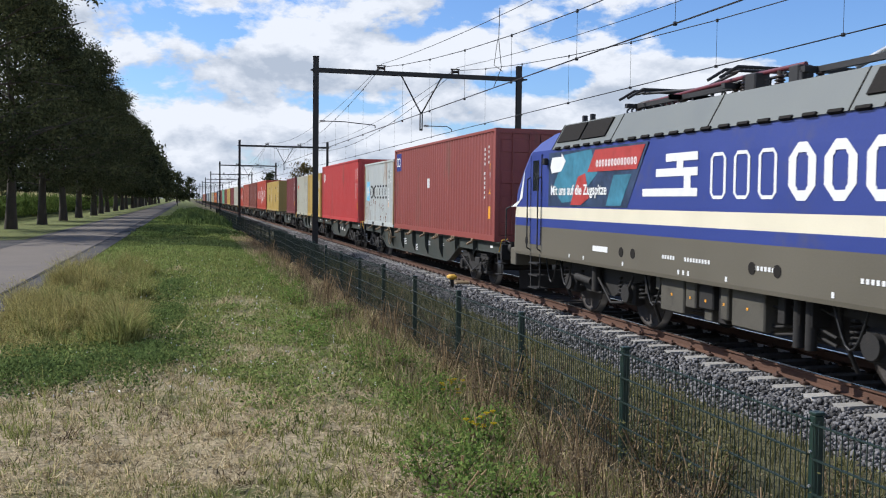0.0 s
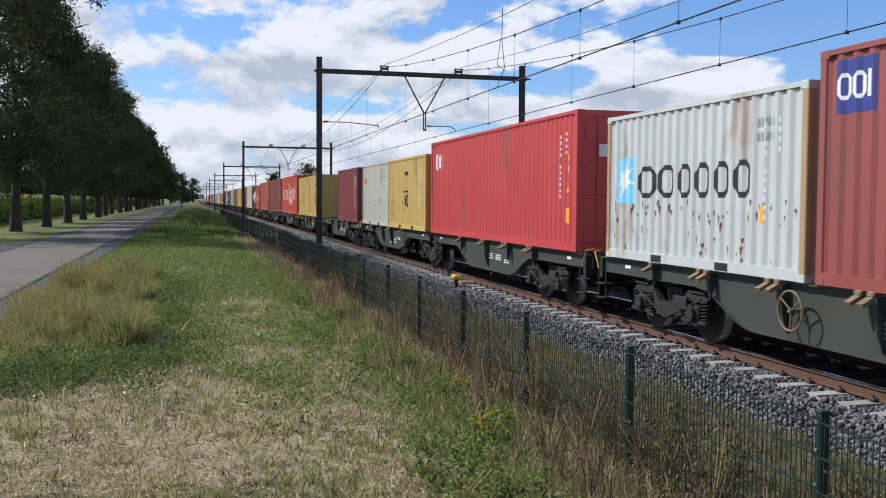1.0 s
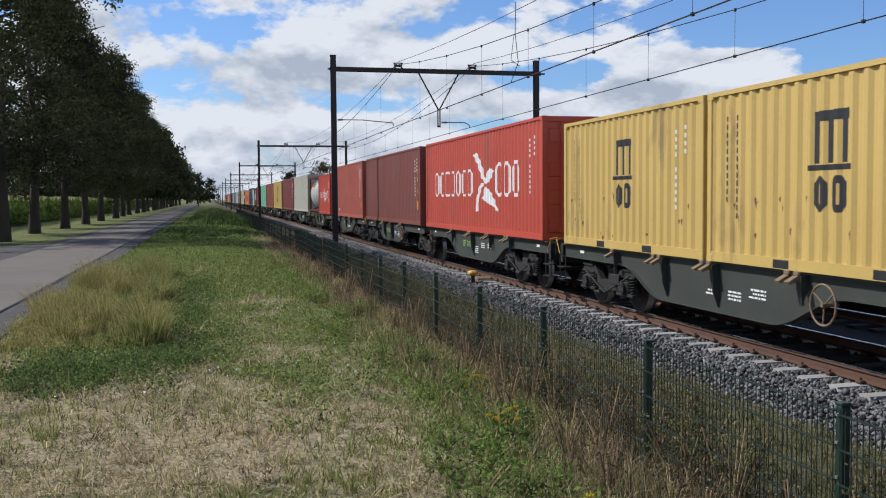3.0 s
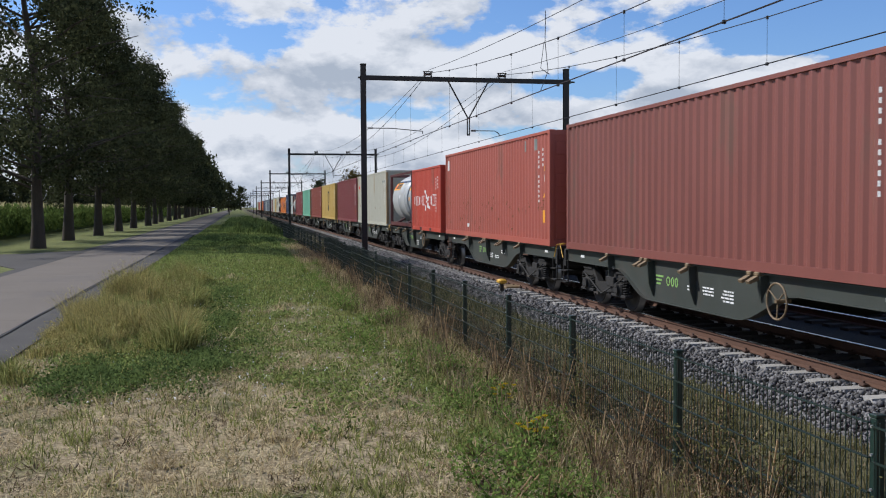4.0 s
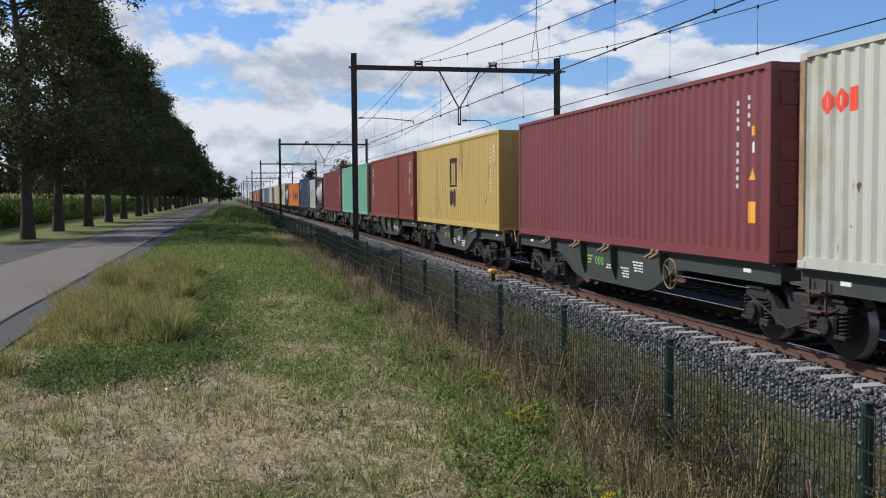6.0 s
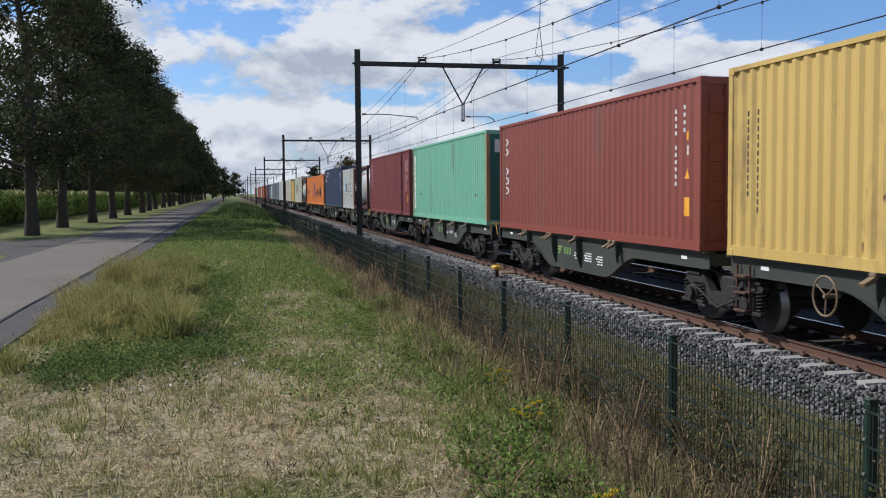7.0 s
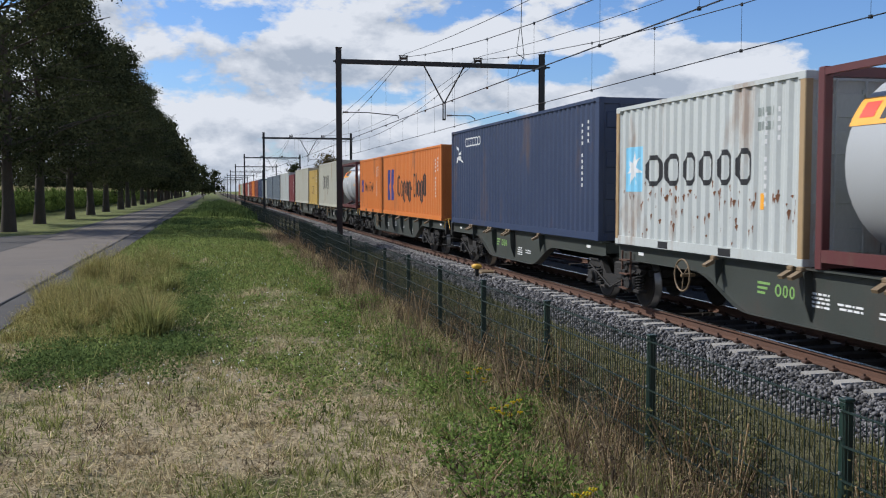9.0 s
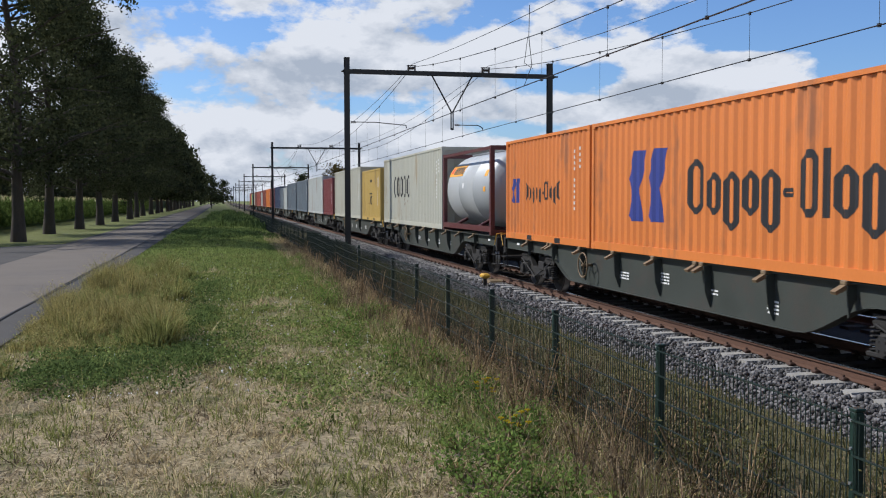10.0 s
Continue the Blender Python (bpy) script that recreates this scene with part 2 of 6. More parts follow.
M["wagon"] = surf("wagon_grey_green", (0.035, 0.041, 0.034), 0.6, var=0.2, scale=1.6, grain=40, bump=0.15, dirt=(0.05, 0.04, 0.032), dirt_amt=0.35, dirt_scale=1.3)
M["bogie"] = surf("bogie_grime", (0.014, 0.0125, 0.011), 0.8, 0.0, var=0.4, scale=6, grain=40, bump=0.4, dirt=(0.035, 0.025, 0.018), dirt_amt=0.2, dirt_scale=4)
M["wheel"] = surf("wheel_steel", (0.035, 0.028, 0.024), 0.7, 0.2, var=0.3)
M["tread"] = surf("wheel_tread", (0.20, 0.19, 0.18), 0.4, 0.8, var=0.1, bump=0)
M["lever"] = surf("spigot_bronze_paint", (0.175, 0.122, 0.066), 0.65, var=0.35, scale=12)

# ---- geometry helpers ----


class Geo:
    """Collects the faces of one part."""

    def __init__(self):
        self.v, self.f, self.m, self.smooth, self.weld = [], [], [], [], False

    def add(self, verts, faces, mi=0, smooth=False):
        n = len(self.v)
        self.v += [tuple(p) for p in verts]
        for f in faces:
            self.f.append([n + i for i in f])
            self.m.append(mi)
            self.smooth.append(smooth)
        return self

    def box(self, x0, x1, y0, y1, z0, z1, mi=0, c=0.0):
        """A box, with its long edges chamfered by c."""
        if c <= 0:
            p = [(x, y, z) for z in (z0, z1) for y in (y0, y1) for x in (x0, x1)]
            return self.add(p, [(0, 2, 3, 1), (4, 5, 7, 6), (0, 1, 5, 4), (2, 6, 7, 3), (0, 4, 6, 2), (1, 3, 7, 5)], mi)
        p = []
        for z, k in ((z0, c), (z0 + c, 0), (z1 - c, 0), (z1, c)):
            a, b, e, d = x0 + k, x1 - k, y0 + k, y1 - k
            q = c
            p += [(a + q, e, z), (b - q, e, z), (b, e + q, z), (b, d - q, z), (b - q, d, z), (a + q, d, z), (a, d - q, z), (a, e + q, z)]
        f = [tuple(range(7, -1, -1)), tuple(range(24, 32))]
        for r in range(3):
            f += [(8 * r + i, 8 * r + (i + 1) % 8, 8 * r + 8 + (i + 1) % 8, 8 * r + 8 + i) for i in range(8)]
        return self.add(p, f, mi)

    def cyl(self, p0, p1, r0, r1=None, n=12, mi=0, caps=True, smooth=True):
        p0, p1 = Vector(p0), Vector(p1)
        r1 = r0 if r1 is None else r1
        w = (p1 - p0).normalized()
        u = w.orthogonal().normalized()
        s = w.cross(u)
        ring = [u * math.cos(2 * math.pi * i / n) + s * math.sin(2 * math.pi * i / n) for i in range(n)]
        self.add([p0 + q * r0 for q in ring] + [p1 + q * r1 for q in ring], [(i, (i + 1) % n, n + (i + 1) % n, n + i) for i in range(n)], mi, smooth)
        if caps:
            self.add([p0 + q * r0 for q in ring], [tuple(range(n - 1, -1, -1))], mi)
            self.add([p1 + q * r1 for q in ring], [tuple(range(n))], mi)
        return self

    def tube(self, pts, r, n=6, mi=0):
        for a, b in zip(pts, pts[1:]):
            self.cyl(a, b, r, n=n, mi=mi)
        return self

    def lathe(self, prof, axis, centre, n=20, mi=0):
        """Turn (offset along the axis, radius) pairs round an axis: 'x', 'y' or 'z'."""
        c = Vector(centre)
        ax = {"x": (Vector((1, 0, 0)), Vector((0, 1, 0)), Vector((0, 0, 1))), "y": (Vector((0, 1, 0)), Vector((0, 0, 1)), Vector((1, 0, 0))), "z": (Vector((0, 0, 1)), Vector((1, 0, 0)), Vector((0, 1, 0)))}[axis]
        v = [c + ax[0] * o + (ax[1] * math.cos(2 * math.pi * i / n) + ax[2] * math.sin(2 * math.pi * i / n)) * r for o, r in prof for i in range(n)]
        f = [(k * n + i, k * n + (i + 1) % n, (k + 1) * n + (i + 1) % n, (k + 1) * n + i) for k in range(len(prof) - 1) for i in range(n)]
        return self.add(v, f, mi, True)

    def prism(self, poly, axis, a, b, mi=0):
        """Extrude a closed outline along an axis from a to b; the outline holds the other two coordinates in order."""
        def at(p, k):
            return {"x": (k, p[0], p[1]), "y": (p[0], k, p[1]), "z": (p[0], p[1], k)}[axis]
        n = len(poly)
        v = [at(p, a) for p in poly] + [at(p, b) for p in poly]
        f = [tuple(range(n - 1, -1, -1)), tuple(range(n, 2 * n))] + [(i, (i + 1) % n, n + (i + 1) % n, n + i) for i in range(n)]
        return self.add(v, f, mi)

    def quad(self, a, b, c, d, mi=0):
        return self.add((a, b, c, d), [(0, 1, 2, 3)], mi)

    def mesh(self, name, mats):
        me = bpy.data.meshes.new(name)
        me.from_pydata(self.v, [], self.f)
        for mt in mats if isinstance(mats, (list, tuple)) else (mats,):
            me.materials.append(mt)
        me.polygons.foreach_set("material_index", self.m)
        me.polygons.foreach_set("use_smooth", self.smooth)
        bm = bmesh.new()
        bm.from_mesh(me)
        if self.weld:
            bmesh.ops.remove_doubles(bm, verts=bm.verts, dist=0.0005)
        if len(bm.faces) < 20000:
            bmesh.ops.recalc_face_normals(bm, faces=bm.faces)
        bm.to_mesh(me)
        bm.free()
        return me


def part(name, geo, material, parent=None, label=""):
    """One mesh object, under a thing or a part."""
    ob = new(name, geo if isinstance(geo, bpy.types.Mesh) else geo.mesh(name, material))
    if parent:
        ob.parent = parent
    return tagged(ob, label)


def thing(name, label, category, group="", at=None):
    ob = new(name)
    ob.empty_display_size = 0.2
    if at:
        ob.matrix_basis = at
    return tagged(ob, label, category, group)


def fast_mesh(name, verts, faces, mats, mi=None):
    """A mesh from arrays of corners and of equal-sided faces."""
    me = bpy.data.meshes.new(name)
    verts, faces = np.asarray(verts, np.float32).reshape(-1, 3), np.asarray(faces, np.int32)
    n, k = faces.shape
    me.vertices.add(len(verts))
    me.vertices.foreach_set("co", verts.ravel())
    me.loops.add(n * k)
    me.loops.foreach_set("vertex_index", faces.ravel())
    me.polygons.add(n)
    me.polygons.foreach_set("loop_start", np.arange(0, n * k, k, dtype=np.int32))
    for mt in mats:
        me.materials.append(mt)
    if mi is not None:
        me.polygons.foreach_set("material_index", np.asarray(mi, np.int32))
    me.update(calc_edges=True)
    return me


# ---- the lie of the land ----
RAIL_Z, TRACK_X, TRACK2_X, FENCE_X = -0.20, 8.767, 12.6, 3.494


def relief(x, y):
    """Uneven turf: humps of a few metres with smaller ones on them, in the meadow alone."""
    w = x + 0.6 * np.sin(y * 0.37 + 1.0)
    v = y + 0.9 * np.sin(x * 0.8)
    h = 0.040 * np.sin(1.1 * w + 0.45 * v) * np.sin(0.62 * v - 0.5) + 0.028 * np.sin(2.3 * w - 1.35 * v + 0.7) * np.sin(0.9 * v + 1.7 * w)
    h = h + 0.016 * np.sin(5.1 * w + 2.2 * v) * np.sin(3.3 * v - 2.6 * w + 1.0) + 0.010 * np.sin(9.0 * w - 4.0 * v) * np.sin(7.0 * v + 3.0 * w)
    m = np.clip((x + 2.8) / 0.6, 0, 1) * np.clip((6.0 - x) / 1.0, 0, 1) * np.clip((130 - y) / 20, 0, 1) * np.clip((y + 2) / 4, 0, 1)
    return h * m


def land_np(x, y):
    """Height of the ground: uneven meadow, a verge that falls to the fence, a low strip along the ballast."""
    x, y = np.asarray(x, float), np.asarray(y, float)
    p = (-3000, 1.6, 3.5, 6.0, 17.5, 21, 3000), (0, 0, -0.30, -0.55, -0.55, 0, 0)
    return np.interp(x, *p) + relief(x, y)


def ground():
    xs = [-3000, -1200, -500, -200, -90, -50, -30, -20, -14, -11, -9, -7.6, -6.9] + [-6.5 + 0.12 * i for i in range(108)] + [6.6, 7, 9, 12, 14, 17.5, 21, 26, 40, 80, 200, 500, 1200, 3000]
    ys = [-400, -100, -40, -15, -6] + [-2 + 0.15 * i for i in range(267)] + [38.2 + 1.0 * i for i in range(100)] + [150, 200, 300, 450, 700, 1100, 1800, 3000, 4500]
    gx, gy = np.meshgrid(xs, ys)
    v = np.stack([gx, gy, land_np(gx, gy)], -1).reshape(-1, 3)
    n = len(xs)
    f = [(j * n + i, j * n + i + 1, (j + 1) * n + i + 1, (j + 1) * n + i) for j in range(len(ys) - 1) for i in range(n - 1)]
    me = fast_mesh("ground", v, f, [M["meadow"]])
    me.polygons.foreach_set("use_smooth", [True] * len(f))
    tagged(new("ground", me), "meadow with green and dry straw patches beside the railway", "ground", kind="structure")


ground()


def road():
    me_y0, y1 = -30.0, 620.0
    base = Geo().box(-7.1, -2.95, me_y0, y1, -0.05, 0.03)
    tagged(part("road", base, M["asphalt"]), "narrow country road with dark asphalt edges", "road", kind="structure")
    slab = Geo()
    y = me_y0
    while y < y1:
        step = 6.0 if y < 150 else 40.0
        slab.box(-6.65, -3.62, y, min(y + step - 0.012, y1), -0.02, 0.045)
        y += step
    tagged(part("road_surface", slab, M["road"]), "worn pale grey road surface laid in long bays", "road", kind="structure")
    for k, x in enumerate((-6.68, -3.59)):
        seam = Geo()
        rnd = random.Random(k)
        y, off = me_y0, 0.0
        while y < 200:
            o2 = max(-0.035, min(0.035, off + rnd.uniform(-0.02, 0.02)))
            seam.quad((x - 0.022 + off, y, 0.049), (x + 0.022 + off, y, 0.049), (x + 0.022 + o2, y + 1.1, 0.049), (x - 0.022 + o2, y + 1.1, 0.049))
            y, off = y + 1.1, o2
        tagged(part("road_joint", seam, M["seam"]), "dark sealed joint along the road", "road joint", kind="structure")
    side = Geo().prism([(-7.05, 33.5), (-7.05, 47.5), (-9.5, 44.5), (-40, 44.0), (-40, 39.5), (-9.5, 38.8)], "z", -0.05, 0.026)
    tagged(part("side_road", side, M["asphalt"]), "short asphalt side road joining the lane", "road", kind="structure")


def track_bed():
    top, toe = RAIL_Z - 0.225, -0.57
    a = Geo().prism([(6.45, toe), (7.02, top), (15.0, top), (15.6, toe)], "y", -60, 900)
    tagged(part("ballast_bed", a, M["ballast_bed"]), "crushed-stone ballast bed of the railway, near black for the shade under the train", "ballast", kind="structure")


RAIL = [(-0.0625, 0), (0.0625, 0), (0.0625, 0.012), (0.012, 0.03), (0.009, 0.115), (0.036, 0.128), (0.036, 0.156), (0.028, 0.159), (-0.028, 0.159), (-0.036, 0.156), (-0.036, 0.128), (-0.009, 0.115), (-0.012, 0.03), (-0.0625, 0.012)]


def rails():
    for tx, lab in ((TRACK_X, "near"), (TRACK2_X, "far")):
        for sx in (-1, 1):
            x = tx + sx * 0.7535
            g = Geo().prism([(x + u, RAIL_Z - 0.159 + w) for u, w in RAIL], "y", -60, 900)
            for i, f in enumerate(g.f):
                if all(g.v[k][2] > RAIL_Z - 0.004 for k in f):
                    g.m[i] = 1
            tagged(part("rail", g, [M["rail"], M["rail_top"]]), "rusty brown steel rail with a shiny running face", "rail", group="rails", kind="structure")


def sleepers():
    """Concrete sleepers with their rail clips; the nearest are pieces, the rest one mesh."""
    z1 = RAIL_Z - 0.165
    prof = [(-0.15, z1 - 0.2), (0.15, z1 - 0.2), (0.15, z1 - 0.09), (0.105, z1 - 0.005), (-0.105, z1 - 0.005), (-0.15, z1 - 0.09)]
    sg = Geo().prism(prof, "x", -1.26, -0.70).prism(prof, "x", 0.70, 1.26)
    me = sg.prism(prof, "x", -0.70, 0.70, 1).mesh("sleeper", [M["sleeper"], M["shaded_sleeper"]])  # grime and the train's shade coloured in between the rails
    cl = Geo()
    for sx in (-1, 1):
        for s2 in (-1, 1):
            cx = sx * 0.7535 + s2 * 0.105
            cl.box(cx - 0.045, cx + 0.045, -0.055, 0.055, z1, z1 + 0.045, c=0.012)
            cl.cyl((cx, 0, z1), (cx, 0, z1 + 0.075), 0.018, n=6)
    clip = cl.mesh("rail_clips", M["clip"])
    bed = thing("sleeper_row", "row of concrete sleepers with rusty rail clips", "sleepers")
    bed["kind"] = "structure"
    rnd = random.Random(4)
    for i in range(230):
        y = 2.0 + 0.6 * i
        for mesh, nm in ((me, "sleeper"), (clip, "rail_clips")):
            if nm == "rail_clips" and i > 110:
                continue
            ob = part(nm, mesh, None, bed)
            ob.location = (TRACK_X + rnd.uniform(-0.015, 0.015), y + rnd.uniform(-0.01, 0.01), 0)
    # far sleepers take the dark copy, the train's shade in their colour
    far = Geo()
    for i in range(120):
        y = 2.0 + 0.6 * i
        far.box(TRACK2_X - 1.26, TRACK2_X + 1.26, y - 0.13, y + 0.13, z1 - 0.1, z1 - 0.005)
    tagged(part("far_sleepers", far, M["shaded_sleeper"], bed), kind="stuff")


def ballast_stones():
    """Loose crushed stone on the shoulder and between the sleepers."""
    rng = np.random.default_rng(3)
    n = 42000
    u = rng.random(n)
    y = 3.5 + 66 * u ** 1.9
    x = rng.uniform(6.30, 8.05, n)
    k = int(n * 0.1)
    x[:k] = rng.uniform(8.05, 9.9, k)
    top = RAIL_Z - 0.215
    z = np.where(x > 7.02, top, top - (7.02 - x) * (top + 0.57) / 0.57)
    # keep the sleeper tops clear
    ph = np.abs(((y - 2.0 + 0.3) % 0.6) - 0.3)
    on = (x > 7.47) & (ph < 0.13)
    z = np.where(on, z - 0.12, z)
    z = z + rng.uniform(-0.02, 0.03, n)
    r = rng.uniform(0.022, 0.046, n) * (1 + 0.012 * (y - 5))
    base = np.array([(1, 0, 0), (-1, 0, 0), (0, 1, 0), (0, -1, 0), (0, 0, 1), (0, 0, -1)], float)
    tri = np.array([(0, 2, 4), (2, 1, 4), (1, 3, 4), (3, 0, 4), (2, 0, 5), (1, 2, 5), (3, 1, 5), (0, 3, 5)])
    a = rng.normal(size=(n, 3, 3))
    q, _ = np.linalg.qr(a)
    v = (base[None] * rng.uniform(0.55, 1.25, (n, 6, 1))) @ q * r[:, None, None]
    v = v + np.stack([x, y, z], 1)[:, None]
    f = tri[None] + (np.arange(n) * 6)[:, None, None]
    # stones between the rails take the shade-darkened colour
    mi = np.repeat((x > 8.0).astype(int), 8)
    tagged(new("ballast_stones", fast_mesh("ballast_stones", v, f.reshape(-1, 3), [M["ballast"], M["oily_shaded_stone"]], mi)), "loose grey crushed stones lying along the rails", "ballast", kind="stuff")


def fence():
    """Green double-wire fence: posts and welded panels."""
    gap, y0, top = 2.516, 4.735, 0.823
    pg = Geo().box(-0.03, 0.03, -0.03, 0.03, -0.55, 1.13, c=0.006)
    pg.box(-0.034, 0.034, -0.034, 0.034, 1.13, 1.15, c=0.004)
    post = pg.mesh("post", M["fence"])
    bolt = Geo().cyl((-0.034, 0.0, 0), (-0.044, 0, 0), 0.010, n=6).mesh("bolt", M["galv"])
    upright = Geo().box(-0.0025, 0.0025, 0, 0.005, 0.05, 1.13).mesh("upright_wire", M["wire"])
    lengthwise = Geo().box(-0.004, 0.004, 0.02, gap - 0.02, -0.004, 0.004).mesh("rail_wire", M["wire"])

    def panel(step):
        g = Geo()
        for z in [0.1 + 0.2 * i for i in range(6)]:
            for x in (-0.046, -0.034):
                g.box(x - 0.004, x + 0.004, 0.02, gap - 0.02, z - 0.004, z + 0.004)
        k = int(gap / step)
        for i in range(k):
            yy = 0.03 + i * step
            g.box(-0.0425, -0.0375, yy, yy + 0.005, 0.05, 1.13)
        return g.mesh("wire_panel", M["wire"])

    fine, coarse = panel(0.05), panel(0.10)
    for i in range(-3, 46):
        y = y0 + gap * i
        z = top - 1.15 + (0.02 * math.sin(i * 1.7) if i > 4 else 0)
        ob = thing("fence_bay", "dark green welded wire fence bay with a square steel post", "fence", "fence along the railway", pose(FENCE_X, y, z, 0.5 * math.sin(i * 2.3), 0.6 * math.sin(i * 3.1), 0))
        part("post", post, None, ob)
        if 0 <= i < 6:
            for q, z in enumerate([0.1 + 0.2 * j for j in range(6)]):
                for x in (-0.046, -0.034):
                    w = part("rail_wire", lengthwise, None, ob)
                    w.location = (x, 0, z)
            for q in range(int(gap / 0.05)):
                w = part("upright_wire", upright, None, ob)
                w.location = (-0.04, 0.03 + 0.05 * q, 0)
        else:
            tagged(part("wire_panel", fine if i < 14 else coarse, None, ob), kind="stuff")
        if i < 8:
            for z in (0.12, 0.32, 0.52, 0.72, 0.92, 1.08):
                w = part("bolt", bolt, None, ob, "small galvanised bolt")
                w.location = (0, 0, z)


GY0, GSTEP = 44.48, 65.58


def gantry(y, k):
    """A portal of two steel masts and a cross beam with catenary supports."""
    zt = EYE[2] + 5.93
    ob = thing("catenary_gantry", "dark steel railway gantry spanning two tracks with insulators", "gantry", "catenary gantries", pose(0, y, 0))
    for x, zb in ((5.74, -0.6), (15.55, -0.7)):
        w, t = 0.12, 0.006
        h_beam = [(-w, -w), (w, -w), (w, -0.108), (t, -0.108), (t, 0.108), (w, 0.108), (w, w), (-w, w), (-w, 0.108), (-t, 0.108), (-t, -0.108), (-w, -0.108)]
        mast = part("mast", Geo().prism([(x + u, v) for u, v in h_beam], "z", zb, zt + 0.60), M["mast"], ob)
        part("mast_cap", Geo().box(x - 0.14, x + 0.14, -0.14, 0.14, zt + 0.60, zt + 0.63, c=0.01), M["mast"], mast)
        part("mast_foot", Geo().box(x - 0.2, x + 0.2, -0.2, 0.2, zb, zb + 0.35, c=0.03), M["mast"], mast)
    b = Geo()
    b.box(5.6, 15.75, -0.11, -0.095, zt - 0.1, zt + 0.1)
    b.box(5.6, 15.75, 0.095, 0.11, zt - 0.1, zt + 0.1)
    b.box(5.5, 15.95, -0.10, 0.10, zt - 0.03, zt + 0.03)
    for x in np.arange(6.2, 15.5, 0.9):
        b.box(x, x + 0.05, -0.1, 0.1, zt - 0.09, zt + 0.09)
    part("cross_beam", b, M["mast"], ob)
    for x in (8.77, 12.35):
        g = Geo()
        for sx in (-0.16, 0.16):
            g.box(x + sx - 0.03, x + sx + 0.03, -0.06, 0.06, zt + 0.1, zt + 0.34, c=0.008)
        g.box(x - 0.22, x + 0.22, -0.05, 0.05, zt + 0.32, zt + 0.36)
        g.cyl((x - 0.12, 0, zt + 0.22), (x + 0.12, 0, zt + 0.22), 0.06, n=10)
        part("messenger_support", g, M["insul"], ob)
    v = Geo()
    vx, vz = 10.71, EYE[2] + 4.1
    v.tube([(9.75, 0, zt - 0.1), (vx, 0, vz)], 0.035)
    v.tube([(11.67, 0, zt - 0.1), (vx, 0, vz)], 0.035)
    v.box(vx - 0.07, vx - 0.03, -0.04, 0.04, vz - 0.75, vz + 0.05)
    v.box(vx + 0.03, vx + 0.07, -0.04, 0.04, vz - 0.75, vz + 0.05)
    v.box(vx - 0.07, vx + 0.07, -0.04, 0.04, vz - 0.78, vz - 0.7)
    part("v_hanger", v, M["mast"], ob)
    for x0, x1, z in ((5.86, 8.5, EYE[2] + 3.62), (10.78, 12.2, EYE[2] + 3.55)):
        a = Geo().tube([(x0 + 0.1, 0, z), (x0 + 1.2, 0, z), (x1, 0, z - 0.12), (x1 + 0.02, 0, z - 0.25)], 0.02)
        arm = part("registration_arm", a, M["cable"], ob)
        g = Geo()
        for q in range(5):
            g.lathe([(0.0, 0.03), (0.015, 0.06), (0.035, 0.03)], "x", (x0 + 0.06 + 0.05 * q, 0, z), 8)
        part("insulator", g, M["insul"], arm)


def catenary():
    """Contact wires, sagging messenger wires with droppers, and the feeder wires above them."""
    zt = EYE[2] + 5.93
    gy = [GY0 + GSTEP * i for i in range(-2, 10)]
    zc = 5.34

    def hang(a, b, z, sag, n=14):
        return [(a + (b - a) * q / n, z - 4 * sag * (q / n) * (1 - q / n)) for q in range(n + 1)]

    for x in (8.77, 12.40):
        for dx in (-0.02, 0.02):
            c = Geo()
            for i, (a, b) in enumerate(zip(gy, gy[1:])):
                st = 0.12 if i % 2 else -0.12
                c.cyl((x + dx + st, a, zc), (x + dx - st, b, zc), 0.009, n=5)
            tagged(part("contact_wire", c, M["cable"]), "dark overhead contact wire above the track", "overhead wire", group="overhead wires")
        w, f = Geo(), Geo()
        row = thing("dropper_row", "thin droppers hanging between the overhead wires", "dropper wires")
        for i, (a, b) in enumerate(zip(gy, gy[1:])):
            p = hang(a, b, zt + 0.27, 1.9)
            w.tube([(x, y, z) for y, z in p], 0.013, n=5)
            f.tube([(x + 0.05, y, z) for y, z in hang(a, b, zt + 0.42, 1.2)], 0.011, n=5)
            if i < 5:
                for y, z in p[1:-1]:
                    d = part("dropper", Geo().cyl((x, y, zc), (x, y, z), 0.005, n=4), M["cable"], row)
                    part("clamp", Geo().box(x - 0.02, x + 0.02, y - 0.03, y + 0.03, z - 0.05, z + 0.03), M["cable"], d)
                    part("clamp", Geo().box(x - 0.03, x + 0.03, y - 0.03, y + 0.03, zc - 0.03, zc + 0.04), M["cable"], d)
        tagged(part("messenger_wire", w, M["cable"]), "dark sagging messenger wire above the track", "overhead wire", group="overhead wires")
        tagged(part("feeder_wire", f, M["cable"]), "dark feeder wire above the messenger wire", "overhead wire", group="overhead wires")
    g = Geo().tube([(8.82, 27.0, 7.65), (8.80, 27.0, 6.75), (8.86, 26.9, 5.9), (8.70, 27.1, 5.35)], 0.011, n=5)
    g.tube([(8.77, 27.0, 6.75), (8.70, 27.1, 6.0), (8.9, 26.9, 5.8)], 0.009, n=5)
    tagged(part("jumper_cable", g, M["cable"]), "looped jumper cable linking the overhead wires", "jumper cable")


road()
track_bed()
rails()
fence()
for k in range(9):
    gantry(GY0 + GSTEP * k, k)
catenary()

# ---- the train ----
SPEED = 25.025
DECK = 0.978          # underside of the containers
LENGTH = {}
MOVING = []           # (thing, y at the start, x)


